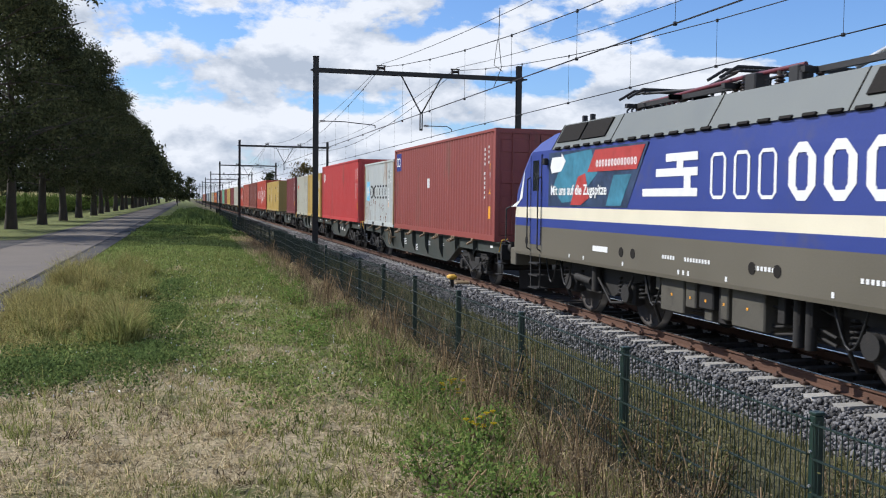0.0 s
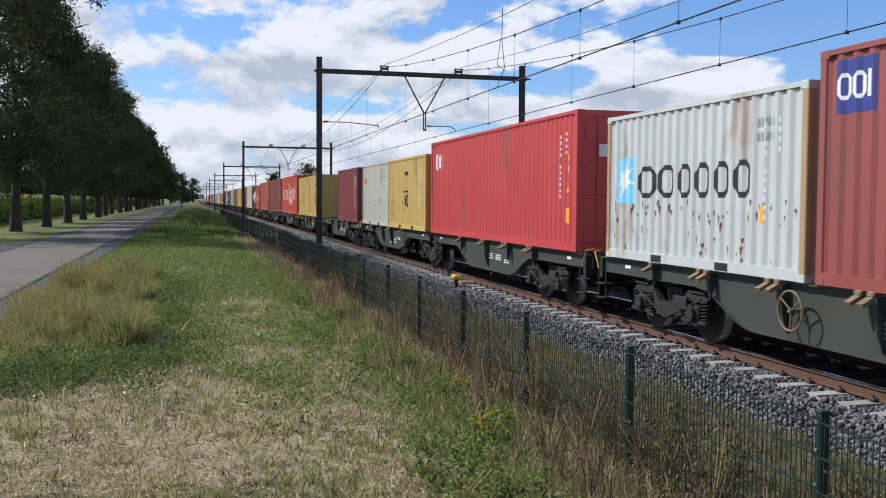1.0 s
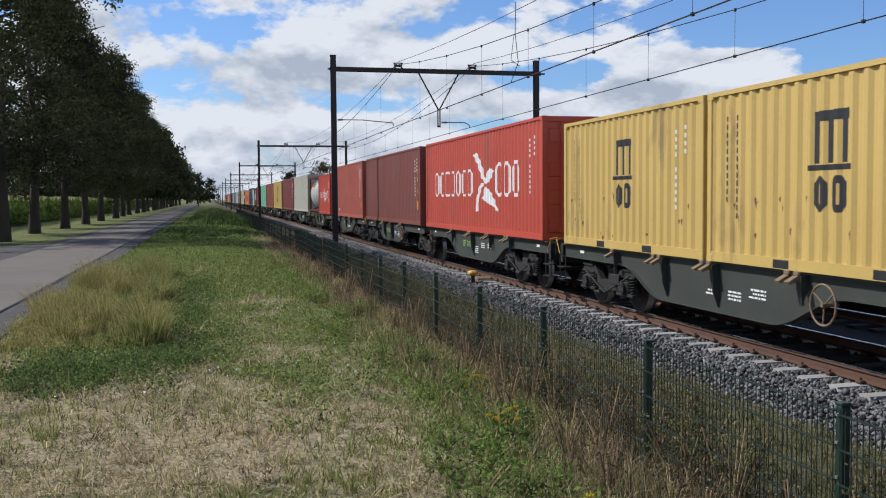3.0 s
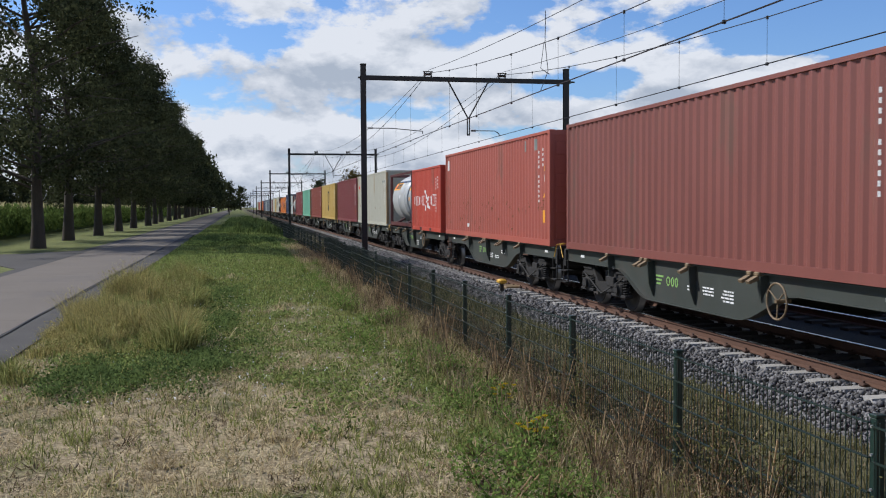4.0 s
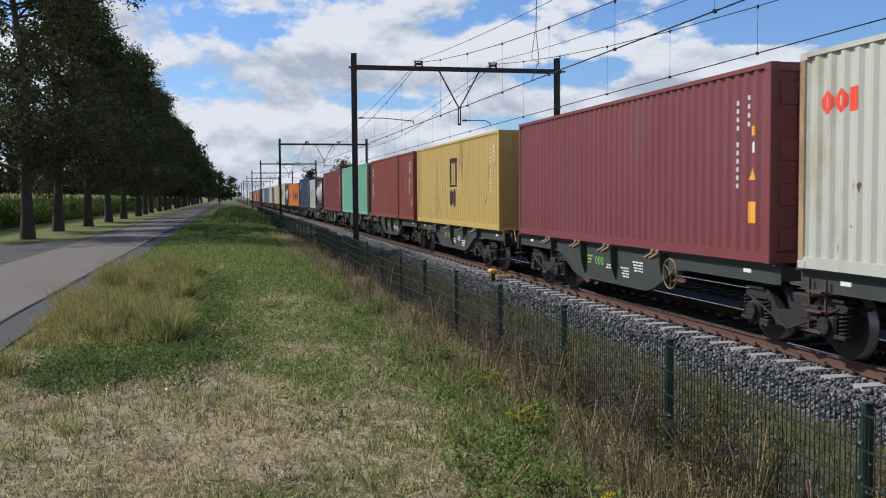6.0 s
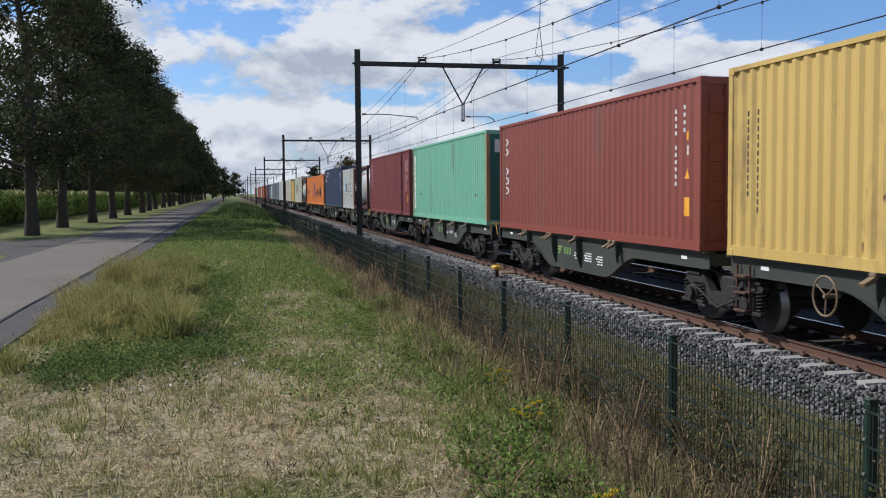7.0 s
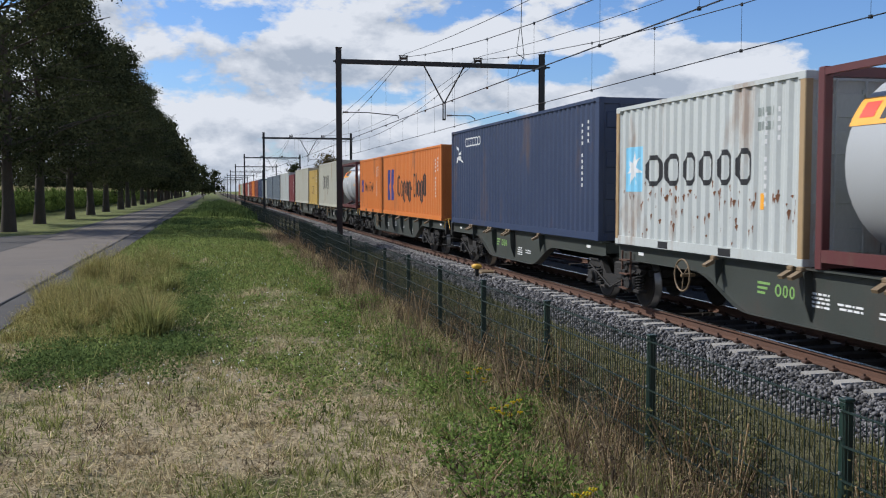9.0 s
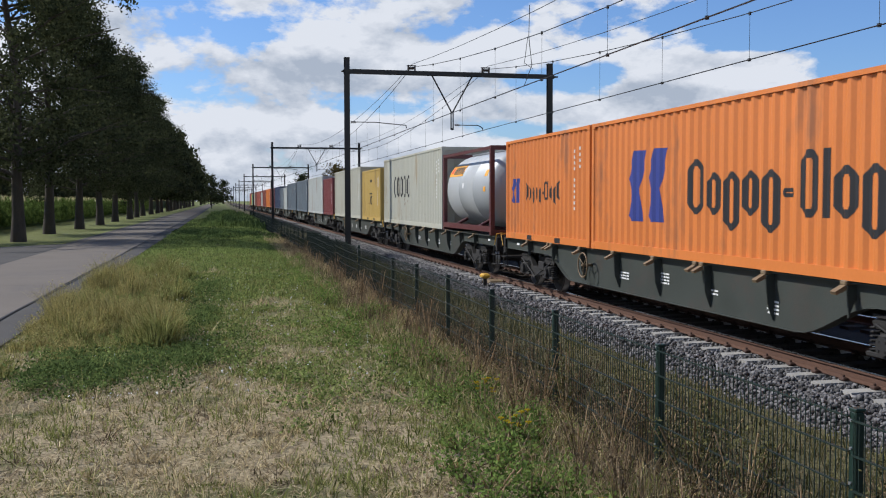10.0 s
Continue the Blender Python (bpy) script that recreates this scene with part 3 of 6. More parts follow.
def paint(name, base, dirt=(0.12, 0.075, 0.05), amt=0.25, rough=0.5):
    if name not in M:
        M[name] = surf(name, base, rough, var=0.13, scale=1.3, grain=45, bump=0.1, dirt=dirt, dirt_amt=amt, dirt_scale=1.1, stretch=(1, 1, 0.35))
    return M[name]


def corrugated(g, side, y0, y1, z0, z1, x, depth=0.036, per=0.278):
    """A trapezoid sheet along y; side -1 faces -x."""
    n = max(1, round((y1 - y0) / per))
    p = (y1 - y0) / n
    pts = []
    for i in range(n):
        a = y0 + i * p
        pts += [(a, 0), (a + 0.26 * p, 0), (a + 0.5 * p, depth), (a + 0.76 * p, depth)]
    pts.append((y1, 0))
    for (a, da), (b, db) in zip(pts, pts[1:]):
        xa, xb = x - side * da, x - side * db
        g.quad((xa, a, z0), (xb, b, z0), (xb, b, z1), (xa, a, z1))


def block(y, z, w, h, s):
    """Outlines of a plain open shape with cut corners, from y towards -y; a narrow one is a bar."""
    a, b, c, d = y - w, y, z, z + h
    if w < 2.2 * s:
        return [[(a, c), (b, c), (b, d), (a, d)]]
    k, t = min(0.34 * w, 0.3 * h, 1.5 * s), 0.85 * s
    i = max(0.0, k - 0.55 * s)
    out = [[(b - s, c + k), (b, c + k), (b, d - k), (b - s, d - k)], [(a, c + k), (a + s, c + k), (a + s, d - k), (a, d - k)]]
    for z0, sg in ((c, 1), (d, -1)):
        out.append([(a + k, z0), (b - k, z0), (b - k, z0 + sg * t), (a + k, z0 + sg * t)])
        for y0, q in ((a, 1), (b, -1)):
            out.append([(y0, z0 + sg * k), (y0 + q * k, z0), (y0 + q * k, z0 + sg * t), (y0 + q * (s + 0.3 * i), z0 + sg * (t + 0.3 * i)), (y0 + q * s, z0 + sg * k)])
    return out


def sheet_breaks(L):
    a, b = -L / 2 + 0.12, L / 2 - 0.12
    n = max(1, round((b - a) / 0.278))
    p = (b - a) / n
    ys, ds = [], []
    for i in range(n):
        ys += [a + i * p, a + (i + 0.26) * p, a + (i + 0.5) * p, a + (i + 0.76) * p]
        ds += [0, 0, 0.036, 0.036]
    return np.array(ys + [b]), np.array(ds + [0])


def decal(g, L, poly, lift=0.003):
    """Paint: a thin outline laid on the near corrugated side, following its folds. poly: (y, z) corners."""
    g.weld = True
    ys, ds = sheet_breaks(L)
    lo, hi = min(p[0] for p in poly), max(p[0] for p in poly)
    cuts = sorted({lo, hi, *[p[0] for p in poly], *[float(v) for v in ys if lo < v < hi]})
    n = len(poly)

    def spans(y):
        z = []
        for k in range(n):
            (ya, za), (yb, zb) = poly[k], poly[(k + 1) % n]
            if (ya - y) * (yb - y) < 0:
                z.append(za + (zb - za) * (y - ya) / (yb - ya))
        return sorted(z)

    for a, b in zip(cuts, cuts[1:]):
        if b - a < 1e-4:
            continue
        e = min(1e-5, (b - a) * 0.1)
        p, q = spans(a + e), spans(b - e)
        if len(p) != len(q):
            continue
        xa, xb = (-1.205 + float(np.interp(v, ys, ds)) - lift for v in (a, b))
        for k in range(0, len(p) - 1, 2):
            g.quad((xa, a, p[k]), (xb, b, q[k]), (xb, b, q[k + 1]), (xa, a, p[k + 1]))
    return g


def rect(g, L, y0, y1, z0, z1, lift=0.003):
    return decal(g, L, [(y0, z0), (y1, z0), (y1, z1), (y0, z1)], lift)


def code_marks(ob, L, H, mat, codes=True):
    """Number columns near the door end, as plain bars."""
    if not codes:
        return
    y = -L / 2 + 0.62
    g = Geo()
    for k in range(11):
        if k != 4:
            rect(g, L, y + 0.3, y + 0.335, H - 0.545 - 0.125 * k, H - 0.475 - 0.125 * k)
    for k in range(4):
        rect(g, L, y, y + 0.035, H - 0.49 - 0.13 * k, H - 0.42 - 0.13 * k)
    tagged(part("code_column", g, mat, ob, "column of painted code marks"), kind="stuff")


def container(L, H, mat, s0, label, post_mat=None, frame_mat=None, doors=None, lock=None, codes=M["white"], cat="shipping container"):
    """A shipping container whose near end stands at s0; origin under its middle."""
    ob = thing("shipping_container", label, cat, "containers on the train")
    fm = frame_mat or mat
    h = L / 2
    g = Geo()
    for sx in (-1, 1):
        for sy in (-1, 1):
            x0, x1 = sorted((sx * 1.219, sx * 1.10))
            y0, y1 = sorted((sy * h, sy * (h - 0.13)))
            part("corner_post", Geo().box(x0, x1, y0, y1, 0.1, H - 0.1, c=0.012), post_mat or fm, ob)
        x0, x1 = sorted((sx * 1.219, sx * 1.155))
        g.box(x0, x1, -h + 0.1, h - 0.1, H - 0.075, H - 0.008)
        xb, xc = sorted((sx * 1.215, sx * 1.12))
        g.box(xb, xc, -h + 0.1, h - 0.1, 0.012, 0.165)
    for sy in (-1, 1):
        y0, y1 = sorted((sy * h, sy * (h - 0.1)))
        g.box(-1.1, 1.1, y0, y1, 0.012, 0.165)
        g.box(-1.1, 1.1, y0, y1, H - 0.13, H - 0.008)
    part("frame", g, fm, ob)
    for sx in (-1, 1):
        for sy in (-1, 1):
            for z in (0, H - 0.118):
                c = Geo()
                x0, x1 = sorted((sx * 1.222, sx * 1.06))
                y0, y1 = sorted((sy * (h + 0.003), sy * (h - 0.178)))
                c.box(x0, x1, y0, y1, z, z + 0.118, c=0.01)
                part("corner_casting", c, fm, ob)
    for sx in (-1, 1):
        g = Geo()
        corrugated(g, sx, -h + 0.12, h - 0.12, 0.15, H - 0.06, sx * 1.205)
        part("side_panel", g, mat, ob)
    g = Geo().box(-1.16, 1.16, -h + 0.08, h - 0.08, H - 0.06, H - 0.028)
    for i in range(int(L / 0.42)):
        y = -h + 0.25 + i * 0.42
        g.box(-1.05, 1.05, y, y + 0.16, H - 0.03, H - 0.015)
    part("roof", g, mat, ob)
    part("floor_pan", Geo().box(-1.12, 1.12, -h + 0.1, h - 0.1, 0.02, 0.14), M["bogie"], ob)
    g = Geo()
    n = 8
    for i in range(n):
        a, b = -1.1 + 2.2 * i / n, -1.1 + 2.2 * (i + 1) / n
        g.box(a + 0.03, b - 0.05, h - 0.07, h - 0.03, 0.16, H - 0.12)
        g.box(a - 0.05, a + 0.04, h - 0.09, h - 0.055, 0.16, H - 0.12)
    part("end_wall", g, mat, ob)
    dm = doors or mat
    for sx in (-1, 1):
        x0, x1 = sorted((sx * 0.01, sx * 1.1))
        g = Geo().box(x0, x1, -h + 0.035, -h + 0.075, 0.17, H - 0.13)
        d = part("door", g, dm, ob)
        for z in (0.35, 1.0, 1.65, H - 0.45):
            part("door_panel", Geo().box(x0 + 0.06, x1 - 0.06, -h + 0.02, -h + 0.04, z - 0.16, z + 0.16, c=0.008), dm, d)
        for k in (0.3, 0.75):
            r = Geo().cyl((sx * k, -h + 0.005, 0.12), (sx * k, -h + 0.005, H - 0.08), 0.017, n=8)
            for z in (0.2, 0.9, 1.5, H - 0.3):
                r.box(sx * k - 0.05, sx * k + 0.05, -h, -h + 0.03, z, z + 0.06)
            r.box(min(sx * k, sx * (k - 0.25)), max(sx * k, sx * (k - 0.25)), -h - 0.012, -h + 0.002, 0.98, 1.01)
            part("lock_rod", r, lock or dm, d)
    if L < 7:
        for y in (-1.03, 1.03):
            part("fork_pocket", Geo().box(-1.219, -1.10, y - 0.18, y + 0.18, 0.025, 0.14), M["black"], ob, "dark fork pocket")
    code_marks(ob, L, H, codes or M["white"], bool(codes))
    LENGTH[ob.name] = L
    MOVING.append((ob, s0 + h, DECK + 0.004))
    return ob


HC, SD = 2.896, 2.591
L40, L20 = 12.192, 6.058
COL = {}
COL.update({
    "maroon": paint("maroon_paint", (0.25, 0.060, 0.050)), "red": paint("red_paint", (0.46, 0.050, 0.050)),
    "grey": paint("pale_grey_paint", (0.46, 0.485, 0.465), (0.24, 0.12, 0.05), 0.32), "sand": paint("sand_yellow_paint", (0.50, 0.345, 0.10)),
    "cream": paint("cream_white_paint", (0.45, 0.445, 0.37), (0.30, 0.20, 0.09), 0.28), "wine": paint("wine_paint", (0.18, 0.042, 0.045)),
    "scarlet": paint("scarlet_paint", (0.45, 0.066, 0.040)), "brown": paint("brown_paint", (0.19, 0.060, 0.047)),
    "coral": paint("coral_paint", (0.36, 0.092, 0.065)), "mint": paint("mint_green_paint", (0.17, 0.42, 0.29)),
    "rust": paint("rust_red_paint", (0.22, 0.055, 0.04)), "navy": paint("navy_paint", (0.030, 0.046, 0.095)),
    "orange": paint("orange_paint", (0.60, 0.180, 0.036)), "steel": surf("tank_cladding", (0.39, 0.405, 0.41), 0.5, 0.1, var=0.06, scale=1, bump=0.03, dirt=(0.35, 0.33, 0.30), dirt_amt=0.2, dirt_scale=0.8),
    # teal: the mint box's door green, darkened for the shade on that end
    "slate": paint("slate_blue_paint", (0.13, 0.16, 0.19)), "teal": paint("dark_shaded_green_paint", (0.03, 0.155, 0.12)), "ochre": paint("rusted_ochre_paint", (0.36, 0.25, 0.13), (0.14, 0.06, 0.03), 0.45),
})
# length, height, colour, near end at the start, description
FREIGHT = [
    (L40, HC, "maroon", 23.29, "maroon corrugated high container with a square blue emblem"),
    (L20, SD, "grey", 35.70, "pale grey rust-streaked short container with a blue star panel"),
    (L40, HC, "red", 43.23, "bright red corrugated high container with white marks"),
    (L20, SD, "sand", 56.20, "sand yellow short container with black emblem"),
    (L20, SD, "cream", 62.42, "off-white short container with a small red mark"),
    (L20, SD, "wine", 69.75, "dark wine red short container with white lettering bars"),
    (L20, SD, "sand", 82.62, "sand yellow short container with black emblem"),
    (L20, SD, "sand", 88.80, "sand yellow short container with black emblem"),
    (L40, HC, "scarlet", 96.25, "scarlet high container with large white emblem and bars"),
    (L40, HC, "brown", 109.46, "plain brown corrugated high container"),
    (L40, HC, "coral", 122.90, "faded coral red high container with rust specks"),
    (L20, SD, "scarlet", 136.05, "bright red short container with large white emblem"),
    (L40, HC, "cream", 149.70, "off-white high container with small red mark and ochre corner posts"),
    (L40, HC, "wine", 162.60, "wine red corrugated high container with a white label"),
    (L40, HC, "sand", 176.75, "sand yellow high container with black emblem"),
    (L40, HC, "rust", 189.85, "rust red high container with a white column of bars"),
    (L40, HC, "mint", 203.55, "mint green corrugated high container, its dark green doors deepened for shade"),
    (L40, HC, "wine", 216.63, "wine red high container with white column of bars"),
    (L20, SD, "grey", 236.44, "pale grey rust-streaked short container with a blue star panel"),
    (L40, HC, "navy", 243.35, "navy blue high container with a small white emblem"),
    (L40, SD, "orange", 257.0, "orange high container with a dark blue emblem and black bars"),
    (L20, SD, "orange", 269.3, "orange short container with a dark blue emblem and black bars"),
    (L40, HC, "cream", 283.15, "off-white high container with black name bars"),
    (L20, SD, "sand", 296.5, "sand yellow short container with black emblem"),
    (L40, HC, "cream", 303.3, "off-white high container with black marks"),
]
boxes = [container(L, H, COL[c], s, lab, COL["ochre"] if k in (1, 12, 16, 18) else None, doors=COL["teal"] if c == "mint" else None, codes=None if c == "mint" else M["white"]) for k, (L, H, c, s, lab) in enumerate(FREIGHT)]



def tank(s0):
    """A tank container: a clad vessel in an open maroon frame."""
    ob = thing("tank_container", "grey clad tank in open maroon frame with orange panel", "tank container", "containers on the train")
    h, H, fm = L20 / 2, SD, paint("tank_frame_paint", (0.095, 0.026, 0.026))
    for sy in (-1, 1):
        g = Geo()
        y0, y1 = sorted((sy * h, sy * (h - 0.14)))
        for sx in (-1, 1):
            x0, x1 = sorted((sx * 1.219, sx * 1.09))
            g.box(x0, x1, y0, y1, 0.0, H, c=0.012)
        g.box(-1.1, 1.1, y0, y1, 0.02, 0.16)
        g.box(-1.1, 1.1, y0, y1, H - 0.13, H)
        part("end_frame", g, fm, ob)
    for sx in (-1, 1):
        x0, x1 = sorted((sx * 1.215, sx * 1.12))
        part("bottom_rail", Geo().box(x0, x1, -h + 0.12, h - 0.12, 0.10, 0.26), fm, ob)
        x0, x1 = sorted((sx * 1.215, sx * 1.13))
        part("top_rail", Geo().box(x0, x1, -h + 0.12, h - 0.12, H - 0.11, H - 0.02), fm, ob)
        for y in (-1.4, 1.4):
            g = Geo().tube([(sx * 1.16, y, 0.2), (sx * 0.75, y, 0.42)], 0.06, n=6)
            part("saddle", g, fm, ob)
    r, cz, e = 1.185, 1.36, 2.50
    prof = [(-e - 0.36, 0.01), (-e - 0.34, 0.45), (-e - 0.27, 0.82), (-e - 0.13, 1.07), (-e, r), (-0.9, r), (-0.89, r + 0.008), (-0.86, r + 0.008), (-0.85, r), (0.85, r), (0.86, r + 0.008), (0.89, r + 0.008), (0.9, r), (e, r), (e + 0.13, 1.07), (e + 0.27, 0.82), (e + 0.34, 0.45), (e + 0.36, 0.01)]
    part("vessel", Geo().lathe(prof, "y", (0, 0, cz), 40), COL["steel"], ob, "dull grey metal cladding")
    part("walkway", Geo().box(-0.35, 0.35, -2.3, 2.3, H - 0.08, H - 0.03), M["galv"], ob)

    def curved(name, y0, y1, a0, a1, mat, off, label=""):
        g, n = Geo(), 8
        for i in range(n):
            p, q = radians(a0 + (a1 - a0) * i / n), radians(a0 + (a1 - a0) * (i + 1) / n)
            R = r + off
            c = lambda a, y: (-R * math.cos(a), y, cz + R * math.sin(a))
            g.quad(c(p, y0), c(p, y1), c(q, y1), c(q, y0))
        return part(name, g, mat, ob, label)

    curved("name_panel", 0.75, 2.55, 22, 42, M["amber"], 0.006, "orange name panel")
    for i in range(8):
        y = 2.02 - 0.155 * i
        curved("name_bar", y - 0.10, y, 25, 39, M["black"], 0.010)
    curved("emblem", 2.15, 2.42, 27, 38, M["redmark"], 0.010)
    curved("hazard_label", -2.35, -2.05, 18, 28, M["amber"], 0.006)
    curved("hazard_label", -2.35, -2.1, -4, 3, M["amber"], 0.006)
    curved("small_label", 0.25, 0.45, 2, 10, M["white"], 0.006)
    MOVING.append((ob, s0 + h, DECK + 0.004))


M["amber"] = surf("amber_sign", (0.80, 0.36, 0.03), 0.5, var=0.12, bump=0)
M["redmark"] = surf("red_mark", (0.75, 0.06, 0.03), 0.5, var=0.1, bump=0)
M["plate"] = surf("plate_grey", (0.22, 0.25, 0.23), 0.4, var=0.3, scale=3, bump=0)
M["bluemark"] = surf("blue_mark", (0.03, 0.045, 0.22), 0.5, var=0.1, bump=0)
M["skymark"] = surf("sky_blue_mark", (0.22, 0.55, 0.75), 0.5, var=0.12, bump=0)
M["lime"] = surf("lime_mark", (0.20, 0.36, 0.10), 0.6, var=0.2, bump=0)
for s0 in (142.25, 230.12, 276.9):
    tank(s0)


# ---- painted marks on the containers ----


def plate(ob, name, y0, y1, z0, z1, mat, label="", lift=0.003):
    return part(name, rect(Geo(), LENGTH[ob.name], y0, y1, z0, z1, lift), mat, ob, label)


def word(ob, y, z, h, widths, mat, gap=0.25, stroke=0.3, lift=0.003):
    """A row of plain shapes in place of a name, read from far to near; an entry is a width, or a width with its foot and top."""
    for w in widths:
        w, lo, hi = w if isinstance(w, tuple) else (w, 0.0, 1.0)
        g = Geo()
        for q in block(y, z + lo * h, w * h, (hi - lo) * h, min(stroke * 0.55, (hi - lo) * 0.5) * h):
            decal(g, LENGTH[ob.name], q, lift)
        part("name_block", g, mat, ob)
        y -= (w + gap) * h


def star(ob, yc, zc, r, mat):
    p = [(yc + (r if i % 2 == 0 else r * 0.36) * math.sin(math.pi * i / 7 + 0.01), zc + (r if i % 2 == 0 else r * 0.36) * math.cos(math.pi * i / 7 + 0.01)) for i in range(14)]
    part("star", decal(Geo(), LENGTH[ob.name], p, 0.006), mat, ob, "white star")


def swoosh(ob, yc, zc, k, mat):
    """A large abstract emblem of two sweeping blades."""
    for poly in ([(1.0, 0.62), (0.72, 0.66), (0.35, 0.42), (0.05, 0.08), (-0.25, 0.30), (-0.62, 0.22), (-0.30, 0.02), (0.0, -0.06), (0.35, 0.10), (0.62, 0.38)], [(0.12, -0.02), (0.45, -0.22), (0.62, -0.62), (0.78, -0.66), (0.70, -0.28), (0.42, -0.02)], [(0.05, -0.10), (-0.30, -0.18), (-0.72, -0.44), (-0.92, -0.66), (-0.55, -0.52), (-0.15, -0.46), (0.30, -0.36)]):
        part("emblem_blade", decal(Geo(), LENGTH[ob.name], [(yc + a * k, zc + b * k) for a, b in poly]), mat, ob)


def labels(ob, L, H):
    """The yellow height label and warning marks by the door end."""
    y = -L / 2
    plate(ob, "height_label", y + 0.40, y + 0.64, 0.58, 0.90, M["amber"], "yellow height label")
    g = decal(Geo(), L, [(y + 0.40, 1.22), (y + 0.64, 1.22), (y + 0.52, 1.45)])
    part("warning_mark", g, M["amber"], ob)
    plate(ob, "small_label", y + 0.44, y + 0.56, 1.62, 1.78, M["white"])
    plate(ob, "small_label", y + 0.44, y + 0.58, H - 1.02, H - 0.88, M["amber"])


def rust_spots(ob, L, H, n, seed, zmax=0.45):
    rnd = random.Random(seed)
    g = Geo()
    for i in range(n):
        y, z = rnd.uniform(-L / 2 + 0.2, L / 2 - 0.2), rnd.choice([rnd.uniform(0.2, H * zmax), H * 0.36 + rnd.uniform(-0.12, 0.12)])
        w, h = rnd.uniform(0.01, 0.035), rnd.uniform(0.03, 0.13)
        decal(g, L, [(y + w, z), (y, z - h), (y - w, z + h * 0.2), (y, z + h * 0.4)], 0.002)
    part("rust_scatter", g, M["rustspot"], ob, "brown rust spots")["kind"] = "stuff"


M["rustspot"] = surf("rust_spot", (0.17, 0.07, 0.03), 0.9, var=0.4, scale=20, bump=0.3)
h40, h20 = L40 / 2, L20 / 2
for k, (L, H, c, s, lab) in enumerate(FREIGHT):
    ob, hl = boxes[k], L / 2
    if c in ("maroon", "red", "coral", "brown", "rust", "wine") and k < 20:
        labels(ob, L, H)
    if k == 0:
        plate(ob, "emblem_panel", hl - 1.0, hl - 0.28, 2.1, 2.74, M["bluemark"], "square blue emblem panel")
        word(ob, hl - 0.33, 2.26, 0.32, (0.7, 0.6, 0.22), M["white"], 0.18, 0.34, 0.006)
        plate(ob, "chalk_patch", 0.9, 1.1, 1.45, 1.75, M["white"])
    elif k in (1, 18):
        plate(ob, "star_panel", hl - 1.10, hl - 0.42, 1.00, 1.82, M["skymark"], "sky blue panel")
        star(ob, hl - 0.76, 1.42, 0.34, M["white"])
        word(ob, hl - 1.25, 1.10, 0.54, (1.2, 1.0, 0.8, 0.85, 0.8, 0.85), M["black"], 0.2, 0.34)
        rust_spots(ob, L, H, 90, k)
        g = Geo()
        for q in range(2):
            for w in range(4):
                rect(g, L, -hl + 0.75 + w * 0.12, -hl + 0.82 + w * 0.12, H - 0.52 - 0.2 * q, H - 0.40 - 0.2 * q)
        tagged(part("code_column", g, M["plate"], ob), kind="stuff")
        plate(ob, "small_label", -hl + 0.95, -hl + 1.1, 0.75, 0.98, M["amber"])
    elif k == 2:
        word(ob, hl - 0.6, 2.0, 0.5, (0.6, 0.55, 0.2), M["white"], 0.12, 0.4)
        g = Geo()
        for q, w in enumerate((0.3, 0.3, 0.08)):
            g.box(-0.75 + 0.34 * q, -0.75 + 0.34 * q + w, -hl + 0.012, -hl + 0.017, 1.95, 2.2)
        part("end_name", g, M["white"], ob)
    elif c == "sand":
        yc = 0.0 if L < 7 else -0.3
        f = 1.0 if L < 7 else 1.35
        for q in range(3):
            plate(ob, "emblem_bar", yc + 0.36 * f - 0.28 * f * q - 0.13 * f, yc + 0.36 * f - 0.28 * f * q, 1.42, 1.42 + (0.62 if q else 0.66) * f, M["black"])
        plate(ob, "emblem_bar", yc - 0.36 * f, yc + 0.36 * f, 1.40 + 0.55 * f, 1.42 + 0.66 * f, M["black"], lift=0.004)
        plate(ob, "emblem_bar", yc - 0.40 * f, yc + 0.46 * f, 1.33, 1.40, M["black"])
        word(ob, yc + 0.36 * f, 1.28 - 0.48 * f, 0.46 * f, (0.6, 0.6), M["black"], 0.2, 0.45)
        for col, n in ((0.78, 13), (0.50, 11)):
            g = Geo()
            for q in range(n):
                rect(g, L, hl - col - 0.08, hl - col, 2.12 - 0.12 * q, 2.20 - 0.12 * q)
            tagged(part("letter_column", g, M["black"], ob), kind="stuff")
        rust_spots(ob, L, H, 14, k)
    elif k in (4, 12):
        word(ob, hl - 0.45, H - 0.86, 0.30, (0.9, 0.9, 0.7), M["redmark"], 0.05, 0.6)
        g = Geo()
        for w in range(9):
            rect(g, L, -hl + 0.55 + w * 0.11, -hl + 0.62 + w * 0.11, H - 0.62, H - 0.50)
        tagged(part("code_column", g, M["plate"], ob), kind="stuff")
        plate(ob, "small_label", -hl + 0.5, -hl + 0.6, H - 1.15, H - 0.95, M["amber"])
        rust_spots(ob, L, H, 30, k)
    elif c == "scarlet":
        f, z = (1.0, 1.05) if L > 7 else (0.5, 1.05)
        word(ob, 4.7 if L > 7 else 2.6, z, 0.8 * f, (0.58, 0.6, 0.75, 0.55, 0.55, 0.58, 0.62), M["white"], 0.26, 0.2)
        swoosh(ob, -1.35 if L > 7 else -0.35, z + 0.4 * f, 1.3 * f, M["white"])
        word(ob, -2.3 if L > 7 else -1.0, z - 0.02, 0.92 * f, (0.6, 0.6, 0.6), M["white"], 0.2, 0.22)
    elif k == 15 or k == 17:
        g = Geo()
        n, st = (6, 0.27) if k == 15 else (3, 0.42)
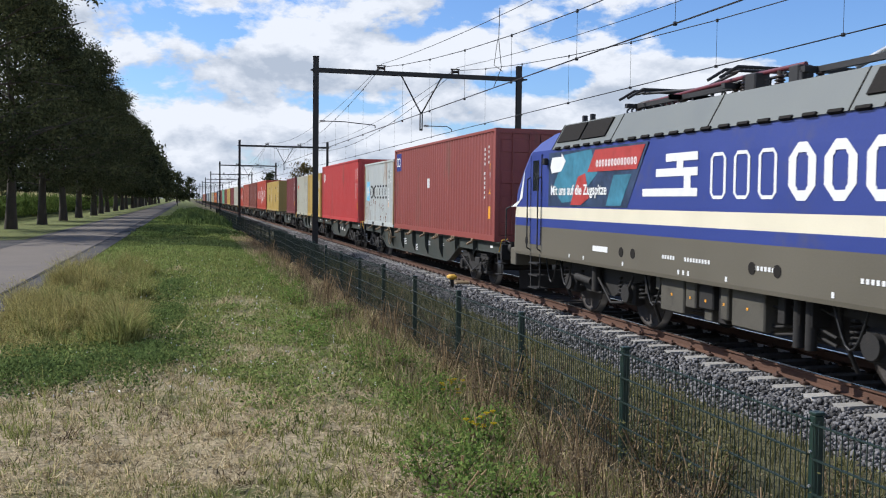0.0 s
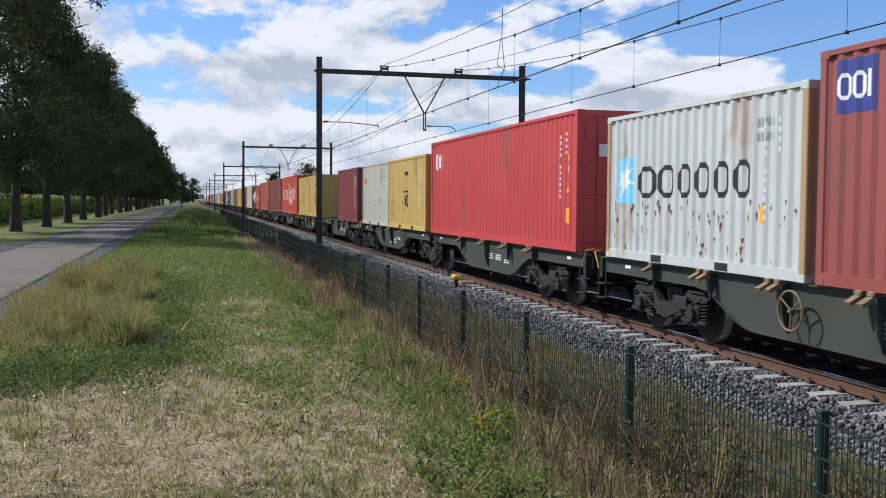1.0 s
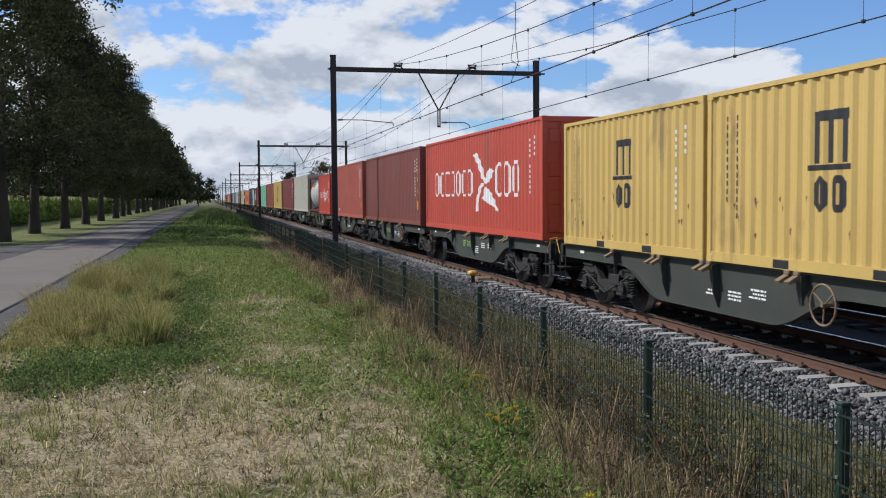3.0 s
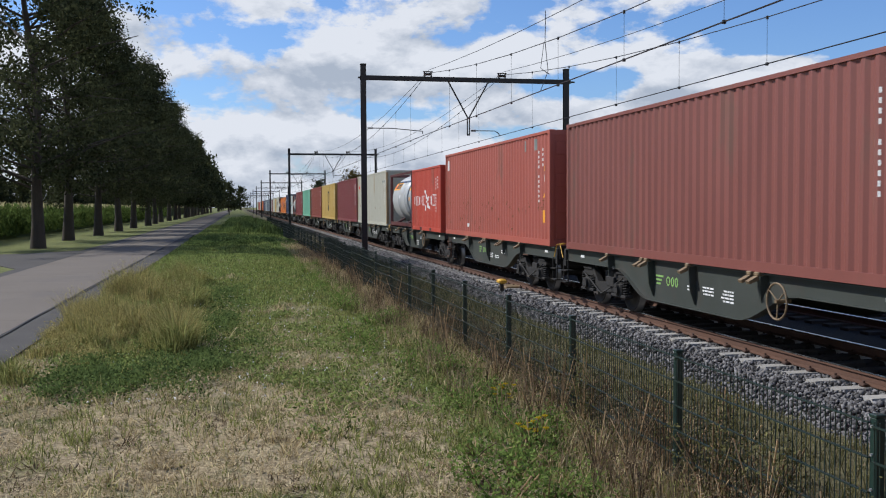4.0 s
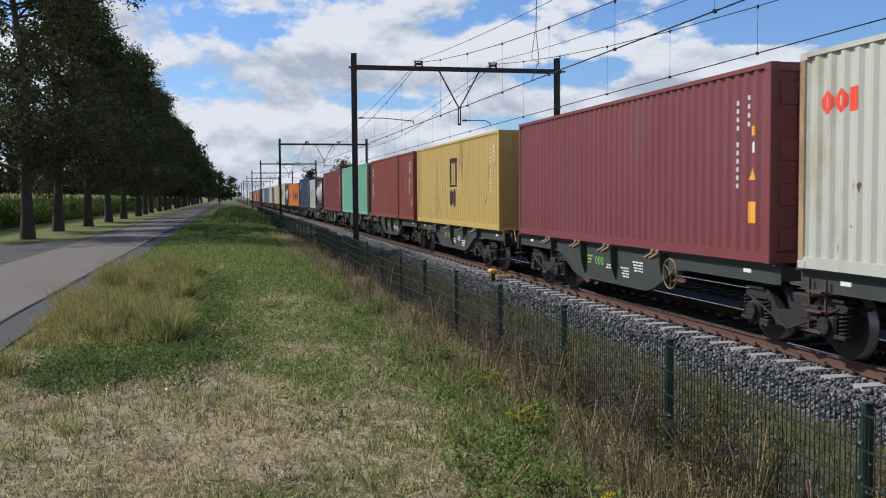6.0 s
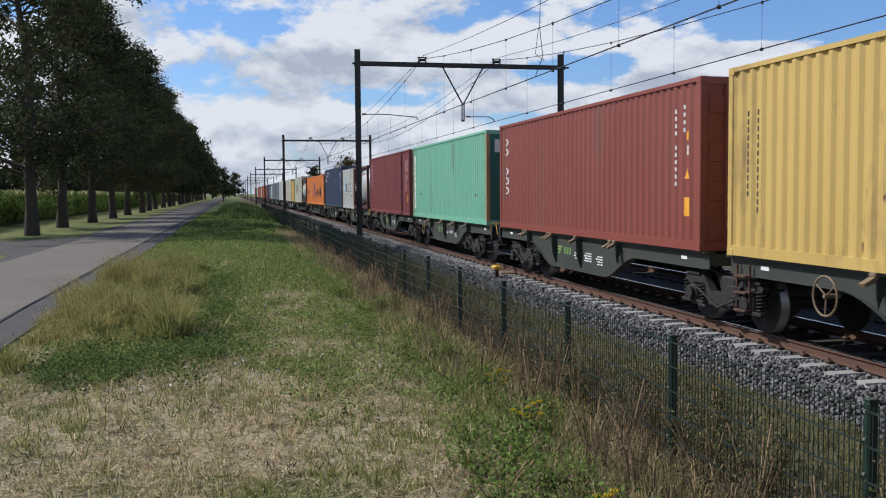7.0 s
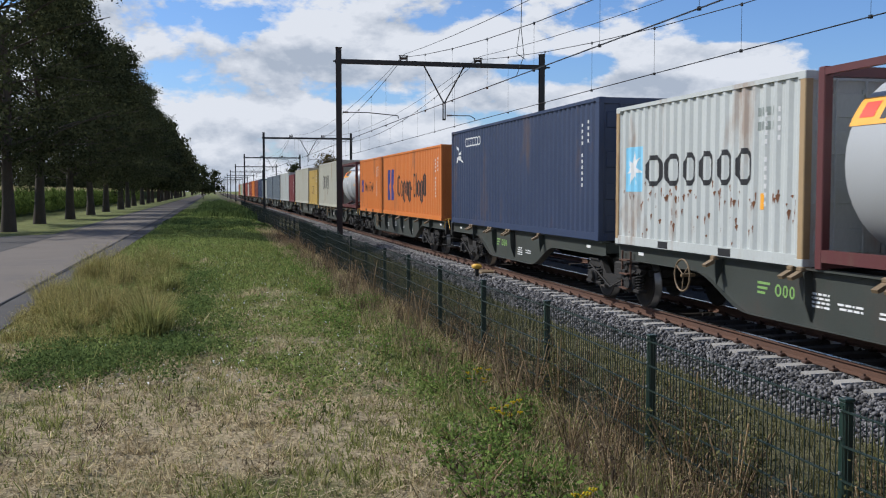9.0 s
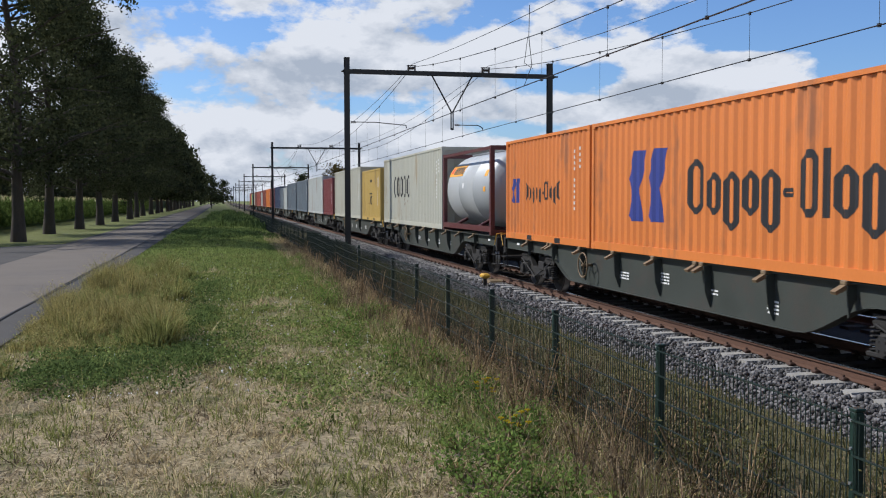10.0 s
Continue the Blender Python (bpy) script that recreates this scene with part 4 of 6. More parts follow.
        for q in range(n):
            for b in block(hl - 0.52, 2.50 - st * q - st * 0.75, (0.22, 0.22, 0.07, 0.22, 0.24, 0.24)[q] if n > 3 else 0.25, st * 0.75, 0.05):
                decal(g, L, b)
        tagged(part("letter_column", g, M["white"], ob), kind="stuff")
    elif k == 16:
        plate(ob, "white_strip", hl - 0.62, hl - 0.36, 0.35, 2.55, M["white"], "white strip")
        g = Geo()
        for q in range(8):
            if q != 4:
                for b in block(hl - 0.43, 2.05 - 0.21 * q, 0.13, 0.15, 0.035):
                    decal(g, L, b, 0.006)
        tagged(part("letter_column", g, M["plate"], ob), kind="stuff")
        # pale notice and raised panels on the shade-darkened green doors
        for sx in (-1, 1):
            part("door_notice", Geo().box(min(sx * 0.2, sx * 0.95), max(sx * 0.2, sx * 0.95), -hl + 0.014, -hl + 0.019, 2.22, 2.62), M["white"], ob, "white door notice")
        g = Geo()
        for q in range(9):
            z = 0.15 + 0.29 * q
            decal(g, L, [(-hl + 0.13, z), (-hl + 0.13, z + 0.22), (-hl + 0.17 + 0.03 * (q % 3), z + 0.12)], 0.002)
            decal(g, L, [(hl - 0.13, z), (hl - 0.13, z + 0.18), (hl - 0.15 - 0.02 * (q % 2), z + 0.08)], 0.002)
        part("rust_scatter", g, M["rustspot"], ob, "brown rust along the edges")["kind"] = "stuff"
    elif k == 19:
        word(ob, hl - 1.7, 2.35, 0.26, (0.8,) * 6, M["white"], 0.25, 0.3)
        swoosh(ob, hl - 0.95, 2.15, 0.42, M["white"])
    elif c == "orange":
        f, y, z = (1.0, 4.27, 0.62) if L > 7 else (0.48, 2.6, 0.95)
        for q in range(2):
            a = y - 0.85 * f * q
            g = decal(Geo(), L, [(a, z + 0.1 * f), (a - 0.1 * f, z), (a - 0.62 * f, z), (a - 0.5 * f, z + 0.6 * f), (a - 0.8 * f, z + 1.3 * f), (a - 0.25 * f, z + 1.32 * f), (a + 0.0 * f, z + 0.8 * f), (a - 0.12 * f, z + 0.5 * f)])
            part("emblem_blade", g, M["bluemark"], ob)
        word(ob, y - 2.4 * f, z + 0.16 * f, 0.9 * f, ((0.58, 0, 1), (0.46, 0, 0.74), (0.48, -0.26, 0.74), (0.46, 0, 0.74), (0.48, -0.26, 0.74), (0.28, 0.3, 0.44), (0.45, 0, 1), (0.13, 0, 1), (0.5, 0, 0.74), (0.46, -0.26, 0.74), (0.48, 0, 1)), M["black"], 0.13, 0.27)
    elif k == 22:
        word(ob, hl - 2.6, 1.15, 0.9, (0.6,) * 5, M["black"], 0.25, 0.32)
        rust_spots(ob, L, H, 25, k)
    if c == "coral":
        rust_spots(ob, L, H, 120, k)
        plate(ob, "small_label", hl - 0.62, hl - 0.36, 2.30, 2.66, M["white"], "white label")
        for y in (-hl + 2.05, -hl + 1.15):
            plate(ob, "paint_patch", y, y + 0.14, 2.45, 2.74, M["plate"], "grey paint patch")
        plate(ob, "chalk_patch", hl - 3.6, hl - 3.35, 0.32, 0.44, M["white"])
    if c == "mint":
        rust_spots(ob, L, H, 40, k)

# the tail of the train, far down the line
TAIL = [(L20, "wine"), (L40, "grey"), (L40, "slate"), (L40, "slate"), (L20, "grey"), (L20, "slate"), (L40, "navy"), (L40, "brown"), (L40, "orange"), (L40, "rust"), (L20, "grey"), (L20, "maroon"), (L40, "coral"), (L40, "brown"), (L40, "cream"), (L20, "mint"), (L20, "sand"), (L40, "maroon")]
s = 316.9
TAIL_AT = []
for L, c in TAIL:
    container(L, HC if L > 7 else SD, COL[c], s, "corrugated steel container far down the train")
    TAIL_AT.append((s, s + L))
    s += L + (1.2 if L > 7 else 0.6)


# ---- wagons ----
WHEEL_R, AXLE_Z = 0.46, RAIL_Z + 0.46
TURNING = []          # (wheelset, y in its bogie, axle height)


def wheel_mesh(r, x):
    g = Geo()
    for sx in (-1, 1):
        o = [(-0.065, r + 0.028), (-0.035, r + 0.028), (-0.03, r), (0.065, r - 0.006), (0.065, r - 0.06), (0.02, r - 0.09), (0.03, 0.2), (0.09, 0.16), (0.09, 0.01)]
        i = [(-0.065, r + 0.028), (-0.065, r - 0.06), (-0.02, r - 0.09), (-0.01, 0.2), (-0.07, 0.16), (-0.07, 0.1)]
        for prof in (o, i):
            g.lathe([(sx * a, b) for a, b in prof], "x", (sx * x, 0, 0), 28)
    g.cyl((-x - 0.2, 0, 0), (x + 0.2, 0, 0), 0.085, n=12)
    for i, f in enumerate(g.f):
        rad = [math.hypot(g.v[k][1], g.v[k][2]) for k in f]
        if min(rad) > r - 0.008:
            g.m[i] = 1
    return g.mesh("wheelset", [M["wheel"], M["tread"]])


def bogie_meshes():
    m = {"wheelset": wheel_mesh(WHEEL_R, 0.7535)}
    g = Geo()
    top = [(-1.25, 0.52), (-1.1, 0.60), (-0.62, 0.60), (-0.35, 0.34), (0.35, 0.34), (0.62, 0.60), (1.1, 0.60), (1.25, 0.52)]
    bot = [(1.2, 0.44), (0.72, 0.44), (0.42, 0.14), (-0.42, 0.14), (-0.72, 0.44), (-1.2, 0.44)]
    g.prism(top + bot, "x", -0.06, 0.06)
    g.box(-0.10, 0.10, -0.36, 0.36, 0.12, 0.16)
    g.box(-0.09, 0.09, -1.2, -0.7, 0.58, 0.62)
    g.box(-0.09, 0.09, 0.7, 1.2, 0.58, 0.62)
    m["side_frame"] = g.mesh("side_frame", M["bogie"])
    g = Geo().box(-0.13, 0.10, -0.17, 0.17, 0.12, 0.40, c=0.03)
    g.cyl((-0.19, 0, 0.26), (-0.10, 0, 0.26), 0.12, n=14)
    g.box(-0.12, 0.06, -0.38, 0.38, 0.10, 0.16, c=0.01)
    for k in range(4):
        g.cyl((-0.20, 0.08 * math.cos(k * math.pi / 2 + 0.78), 0.26 + 0.08 * math.sin(k * math.pi / 2 + 0.78)), (-0.185, 0.08 * math.cos(k * math.pi / 2 + 0.78), 0.26 + 0.08 * math.sin(k * math.pi / 2 + 0.78)), 0.015, n=6)
    m["axle_box"] = g.mesh("axle_box", M["bogie"])
    g = Geo()
    pts = [(0.07 * math.cos(a * 0.8), 0.07 * math.sin(a * 0.8), 0.16 + 0.30 * a / 44) for a in range(45)]
    g.tube(pts, 0.017, n=5)
    m["spring"] = g.mesh("spring", M["bogie"])
    g = Geo().box(-0.95, 0.95, -0.24, 0.24, 0.30, 0.60, c=0.03)
    g.box(-0.9, 0.9, -1.3, -1.2, 0.40, 0.52)
    g.box(-0.9, 0.9, 1.2, 1.3, 0.40, 0.52)
    g.cyl((0, 0, 0.55), (0, 0, 0.72), 0.3, n=16)
    for sx in (-0.75, 0.75):
        for y in (-0.38, 0.38):
            g.box(sx - 0.06, sx + 0.06, y - 0.05, y + 0.05, 0.05, 0.45, c=0.01)
    m["bolster"] = g.mesh("bogie", M["bogie"])
    g = Geo().tube([(-1.12, -1.15, 0.5), (-1.13, -0.6, 0.30), (-1.13, 0.0, 0.10), (-1.13, 0.6, 0.33), (-1.12, 1.1, 0.5)], 0.018, n=5)
    g.box(-1.16, -1.10, -0.75, -0.35, 0.30, 0.50, c=0.01)
    m["brake_gear"] = g.mesh("brake_gear", M["bogie"])
    return m


BM = bogie_meshes()


def bogie(parent, y, detail=True):
    b = part("bogie", BM["bolster"], None, parent, "grimy cast steel bogie")
    b.location = (0, y, 0)
    for yy in (-0.9, 0.9):
        w = part("wheelset", BM["wheelset"], None, b, "bare steel wheelset")
        w.location = (0, yy, AXLE_Z)
        TURNING.append((w, yy, AXLE_Z, WHEEL_R))
    for sx in (-1, 1):
        f = part("side_frame", BM["side_frame"], None, b)
        f.location = (sx * 1.0, 0, 0)
        if sx > 0 and not detail:
            continue
        for yy in (-0.9, 0.9):
            a = part("axle_box", BM["axle_box"], None, b)
            a.matrix_basis = pose(sx * 1.0, yy, 0, 0, 0, 0 if sx < 0 else 180)
            if detail:
                for d in (-0.28, 0.28):
                    q = part("spring", BM["spring"], None, b)
                    q.location = (sx * 1.04, yy + d, 0)
    if detail:
        part("brake_gear", BM["brake_gear"], None, b)


def sill_outline(y0, y1, belly0, belly1, z_top, shallow, deep):
    """Side view of a fish-bellied girder."""
    p = [(y0, z_top), (y1, z_top), (y1, z_top - shallow)]
    run = 1.7
    for a in range(9):
        f = a / 8
        p.append((belly1 + run * (1 - f), z_top - shallow - (deep - shallow) * (0.5 - 0.5 * math.cos(math.pi * f))))
    for a in range(9):
        f = a / 8
        p.append((belly0 - run * f, z_top - shallow - (deep - shallow) * (0.5 + 0.5 * math.cos(math.pi * f))))
    p.append((y0, z_top - shallow))
    return p


def frame_unit(ob, y0, y1, b0, b1, seed, levers):
    """One underframe of a wagon from y0 to y1, its girder deepest from b0 to b1."""
    zt = DECK
    rnd = random.Random(seed)
    for sx in (-1, 1):
        x = sx * 1.08
        g = Geo().prism(sill_outline(y0, y1, b0, b1, zt - 0.02, 0.26, 0.76), "x", x - 0.008, x + 0.008)
        g.box(x - 0.10, x + 0.10, y0, y1, zt - 0.022, zt)
        out = sill_outline(y0, y1, b0, b1, zt - 0.02, 0.26, 0.76)[2:]
        for (ya, za), (yb, zb) in zip(out, out[1:]):
            g.quad((x - 0.09, ya, za), (x + 0.09, ya, za), (x + 0.09, yb, zb), (x - 0.09, yb, zb))
        sill = part("side_sill", g, M["wagon"], ob)
        if sx > 0:
            continue
        for y in levers:
            g = Geo().prism([(x - 0.008, zt - 0.03), (x - 0.14, zt - 0.05), (x - 0.12, zt - 0.45), (x - 0.03, zt - (0.70 if b0 < y < b1 else 0.24)), (x - 0.008, zt - (0.70 if b0 < y < b1 else 0.24))], "y", y - 0.012, y + 0.012)
            part("rib", g, M["wagon"], sill)
            for d in ((0.0,) if rnd.random() < 0.4 else (0.02, 0.24)):
                g = Geo().box(x - 0.16, x - 0.02, y + d, y + d + 0.13, zt - 0.05, zt + 0.02, c=0.015)
                g.prism([(x - 0.15, zt - 0.04), (x - 0.30, zt - 0.12), (x - 0.28, zt - 0.16), (x - 0.12, zt - 0.10)], "y", y + d + 0.01, y + d + 0.12)
                part("spigot", g, M["lever"], ob, "folded ochre container spigot")
        for q in range(3 if b1 - b0 < 4 else 4):
            yb = b0 + (b1 - b0) * (0.06 + 0.2 * q)
            zb, hh, ww = zt - rnd.uniform(0.3, 0.5), rnd.uniform(0.05, 0.12), rnd.uniform(0.25, 0.45)
            g = Geo()
            for r in range(rnd.choice((2, 3, 4))):
                yc, ye = yb, yb + ww
                while yc < ye:
                    wd = rnd.uniform(0.03, 0.14)
                    g.box(x - 0.0125, x - 0.0085, yc, yc + wd, zb - r * 0.055, zb - r * 0.055 + 0.028)
                    yc += wd + 0.025
            tagged(part("data_panel", g, M["white"], sill, "small white painted marks"), kind="stuff")
        for ye in (y0 + 0.8, y1 - 1.1):
            part("data_plate", Geo().box(x - 0.0125, x - 0.0085, ye, ye + 0.22, zt - 0.17, zt - 0.11), M["white"], sill)
    g = Geo().box(-0.16, 0.16, y0 - 0.1, y1 + 0.1, zt - 0.30, zt - 0.06)
    part("centre_sill", g, M["bogie"], ob)
    n = int((y1 - y0) / 2.4)
    for i in range(n + 1):
        y = y0 + 0.06 + (y1 - y0 - 0.12) * i / n
        part("cross_member", Geo().box(-1.07, 1.07, y - 0.05, y + 0.05, zt - 0.24, zt - 0.04), M["wagon"], ob)


def wheel_ring(ob, y, z):
    g = Geo()
    n, r = 20, 0.26
    ring = [(-1.30, y + r * math.cos(2 * math.pi * i / n), z + r * math.sin(2 * math.pi * i / n)) for i in range(n + 1)]
    g.tube(ring, 0.016, n=6)
    for i in (2, 8, 15):
        g.tube([ring[i], (-1.28, y, z)], 0.012, n=5)
    g.cyl((-1.32, y, z), (-1.08, y, z), 0.03, n=8)
    part("brake_handwheel", g, M["lever"], ob, "dull bronze-yellow brake handwheel")


def wagon_end(ob, y, d):
    """Buffers, coupling hook, steps and hoses at an outer end; d is +1 at the far end."""
    zt = DECK
    part("headstock", Geo().box(-1.15, 1.15, min(y, y + d * 0.12), max(y, y + d * 0.12), zt - 0.42, zt - 0.03, c=0.01), M["bogie"], ob)
    for sx in (-1, 1):
        g = Geo().cyl((sx * 0.875, y + d * 0.12, 0.85), (sx * 0.875, y + d * 0.45, 0.85), 0.13, 0.12, n=14)
        g.cyl((sx * 0.875, y + d * 0.44, 0.85), (sx * 0.875, y + d * 0.62, 0.85), 0.09, n=12)
        g.box(sx * 0.875 - 0.22, sx * 0.875 + 0.22, min(y + d * 0.60, y + d * 0.64), max(y + d * 0.60, y + d * 0.64), 0.68, 1.02, c=0.015)
        part("buffer", g, M["bogie"], ob)
    g = Geo().tube([(0, y + d * 0.1, 0.78), (0, y + d * 0.5, 0.76), (0, y + d * 0.6, 0.62)], 0.05, n=6)
    part("coupling_hook", g, M["bogie"], ob)
    for x in (-0.35, 0.3):
        g = Geo().tube([(x, y + d * 0.1, 0.7), (x, y + d * 0.3, 0.45), (x, y + d * 0.55, 0.42)], 0.022, n=5)
        part("air_hose", g, M["cable"], ob)
    g = Geo()
    for z in (0.18, 0.45):
        g.box(-1.22, -1.0, y - d * 0.02 - 0.17, y - d * 0.02 + 0.17, z, z + 0.02)
    for yy in (-0.17, 0.15):
        g.box(-1.16, -1.14, y - d * 0.02 + yy, y - d * 0.02 + yy + 0.025, 0.18, 0.72)
    part("step_ladder", g, M["bogie"], ob)
    g = Geo().tube([(-1.2, y + d * 0.05, 0.75), (-1.2, y + d * 0.25, 1.05), (-1.05, y + d * 0.3, 1.08)], 0.014, n=5)
    part("grab_handle", g, M["yellow"], ob, "yellow grab handle")


def maker_mark(ob, y, z):
    for q in range(3):
        part("emblem_bar", Geo().box(-1.0925, -1.0885, y - 0.32 + 0.06 * q, y, z + 0.07 * (2 - q), z + 0.07 * (2 - q) + 0.035), M["lime"], ob)
    yy = y - 0.45
    for w in (0.15, 0.12, 0.12):
        g = Geo()
        for q in block(yy, z, w, 0.17, 0.035):
            g.prism(q, "x", -1.0925, -1.0885)
        part("name_block", g, M["lime"], ob)
        yy -= w + 0.04


def wagon_60(s0, s1, seed, detail=True):
    ob = thing("container_wagon", "grey-green flat container wagon with deep side girders", "railway wagon", "wagons of the train")
    L = s1 - s0
    lev = [1.9 + (L - 3.8) * q / 8 for q in range(9)]
    frame_unit(ob, -0.3, L + 0.3, 4.9, L - 4.9, seed, lev if detail else lev[::3])
    for y in (2.2, L - 2.2):
        bogie(ob, y, detail)
    wagon_end(ob, -0.3, -1)
    wagon_end(ob, L + 0.3, 1)
    wheel_ring(ob, L - 5.9, 0.62)
    MOVING.append((ob, s0, 0.0))
    return ob


def wagon_twin(s0, s1, s2, s3, seed, detail=True):
    ob = thing("articulated_wagon", "grey-green articulated container wagon on three bogies", "railway wagon", "wagons of the train")
    a, b, c = s1 - s0, s2 - s0, s3 - s0
    g0, g1 = a + 0.1, b - 0.1
    lev = [2.6, 4.4, 6.3, 8.6]
    frame_unit(ob, -0.25, g0, 4.4, 7.7, seed, lev)
    frame_unit(ob, g1, c + 0.25, b + 4.4, b + 7.7, seed + 50, [b + 3.6, b + 5.9, b + 7.6, b + 9.6])
    for y in (2.0, (a + b) / 2, c - 2.0):
        bogie(ob, y, detail)
    wagon_end(ob, -0.25, -1)
    wagon_end(ob, c + 0.25, 1)
    if detail:
        wheel_ring(ob, b + 3.0 if seed < 15 else 9.5, 0.62)
        if seed > 11:
            maker_mark(ob, 7.6, 0.52)
            maker_mark(ob, b + 7.5, 0.52)
        g = Geo()
        for z in (0.15, 0.42, 0.68):
            g.box(-1.22, -0.98, a - 0.55, a - 0.2, z, z + 0.025)
        for yy in (a - 0.57, a - 0.2):
            g.box(-1.16, -1.13, yy, yy + 0.025, 0.15, 0.86)
        part("step_ladder", g, M["rail"], ob, "rusty step ladder")
    MOVING.append((ob, s0, 0.0))


wagon_60(23.29, 41.76, 1)
TWIN = [(43.23, 55.42, 56.2, 68.48), (69.75, 82.0, 82.62, 94.86), (96.25, 108.44, 109.46, 121.65), (122.9, 135.1, 136.05, 148.3), (149.7, 161.9, 162.6, 174.8), (176.75, 188.94, 189.85, 202.04), (203.55, 215.74, 216.63, 228.82), (230.1, 242.5, 243.35, 255.54)]
for k, q in enumerate(TWIN):
    wagon_twin(*q, 10 + k)
wagon_60(257.0, 275.36, 31)
wagon_60(276.9, 295.34, 32)
wagon_60(296.5, 315.5, 33, False)
q = 316.9
while q < TAIL_AT[-1][1]:
    wagon_60(q, q + 18.4, int(q), False)
    q += 19.8


# ---- the locomotive ----
M["loco_blue"] = surf("loco_blue", (0.032, 0.052, 0.225), 0.4, var=0.10, scale=1.2, grain=30, bump=0.03, dirt=(0.08, 0.08, 0.14), dirt_amt=0.25, dirt_scale=0.9)
M["loco_cream"] = surf("loco_cream", (0.72, 0.66, 0.50), 0.4, var=0.10, scale=1.5, bump=0.03)
M["loco_olive"] = surf("loco_grime_grey", (0.108, 0.096, 0.070), 0.6, var=0.15, scale=1.0, grain=40, bump=0.1)
M["loco_roof"] = surf("loco_roof_grey", (0.115, 0.127, 0.118), 0.55, var=0.12, scale=1.2, bump=0.05)
M["bogie_box"] = surf("equipment_grime", (0.075, 0.068, 0.052), 0.7, var=0.3, scale=3, dirt=(0.03, 0.025, 0.02), dirt_amt=0.4, dirt_scale=2)
M["grille"] = surf("grille_dark", (0.022, 0.020, 0.018), 0.9, spec=0.1, var=0.3, scale=30, bump=0.3)
M["glass"] = surf("dark_window", (0.012, 0.015, 0.018), 0.06, var=0.1, bump=0)
M["teal"] = surf("advert_teal", (0.05, 0.19, 0.27), 0.4, var=0.5, scale=2.2, grain=8, bump=0)
M["banner"] = surf("advert_red", (0.40, 0.05, 0.045), 0.4, var=0.3, scale=2.5, grain=8, bump=0)
M["navyad"] = surf("advert_dark", (0.03, 0.05, 0.10), 0.4, var=0.7, scale=3, grain=9, bump=0)
M["maroon_tube"] = surf("roof_busbar", (0.12, 0.02, 0.03), 0.5, var=0.2, bump=0)


def words(text, parent, x, y, z, size, mat, label=""):
    """Raised lettering on a side that faces -x, read towards -y."""
    cu = bpy.data.curves.new("lettering", "FONT")
    cu.body, cu.size, cu.extrude, cu.offset = text, size, 0.001, size * 0.022
    cu.materials.append(mat)
    ob = new("lettering", cu)
    ob.parent = parent
    ob.matrix_basis = Matrix(((0, 0, -1, x), (-1, 0, 0, y), (0, 1, 0, z), (0, 0, 0, 1)))
    return tagged(ob, label)


def blocks_row(ob, x, y, z, h, widths, mat, gap, stroke):
    for w in widths:
        g = Geo()
        for q in block(y, z, w * h, h, stroke * h * 0.55):
            g.prism(q, "x", x - 0.004, x)
        part("name_block", g, mat, ob)
        y -= (w + gap) * h


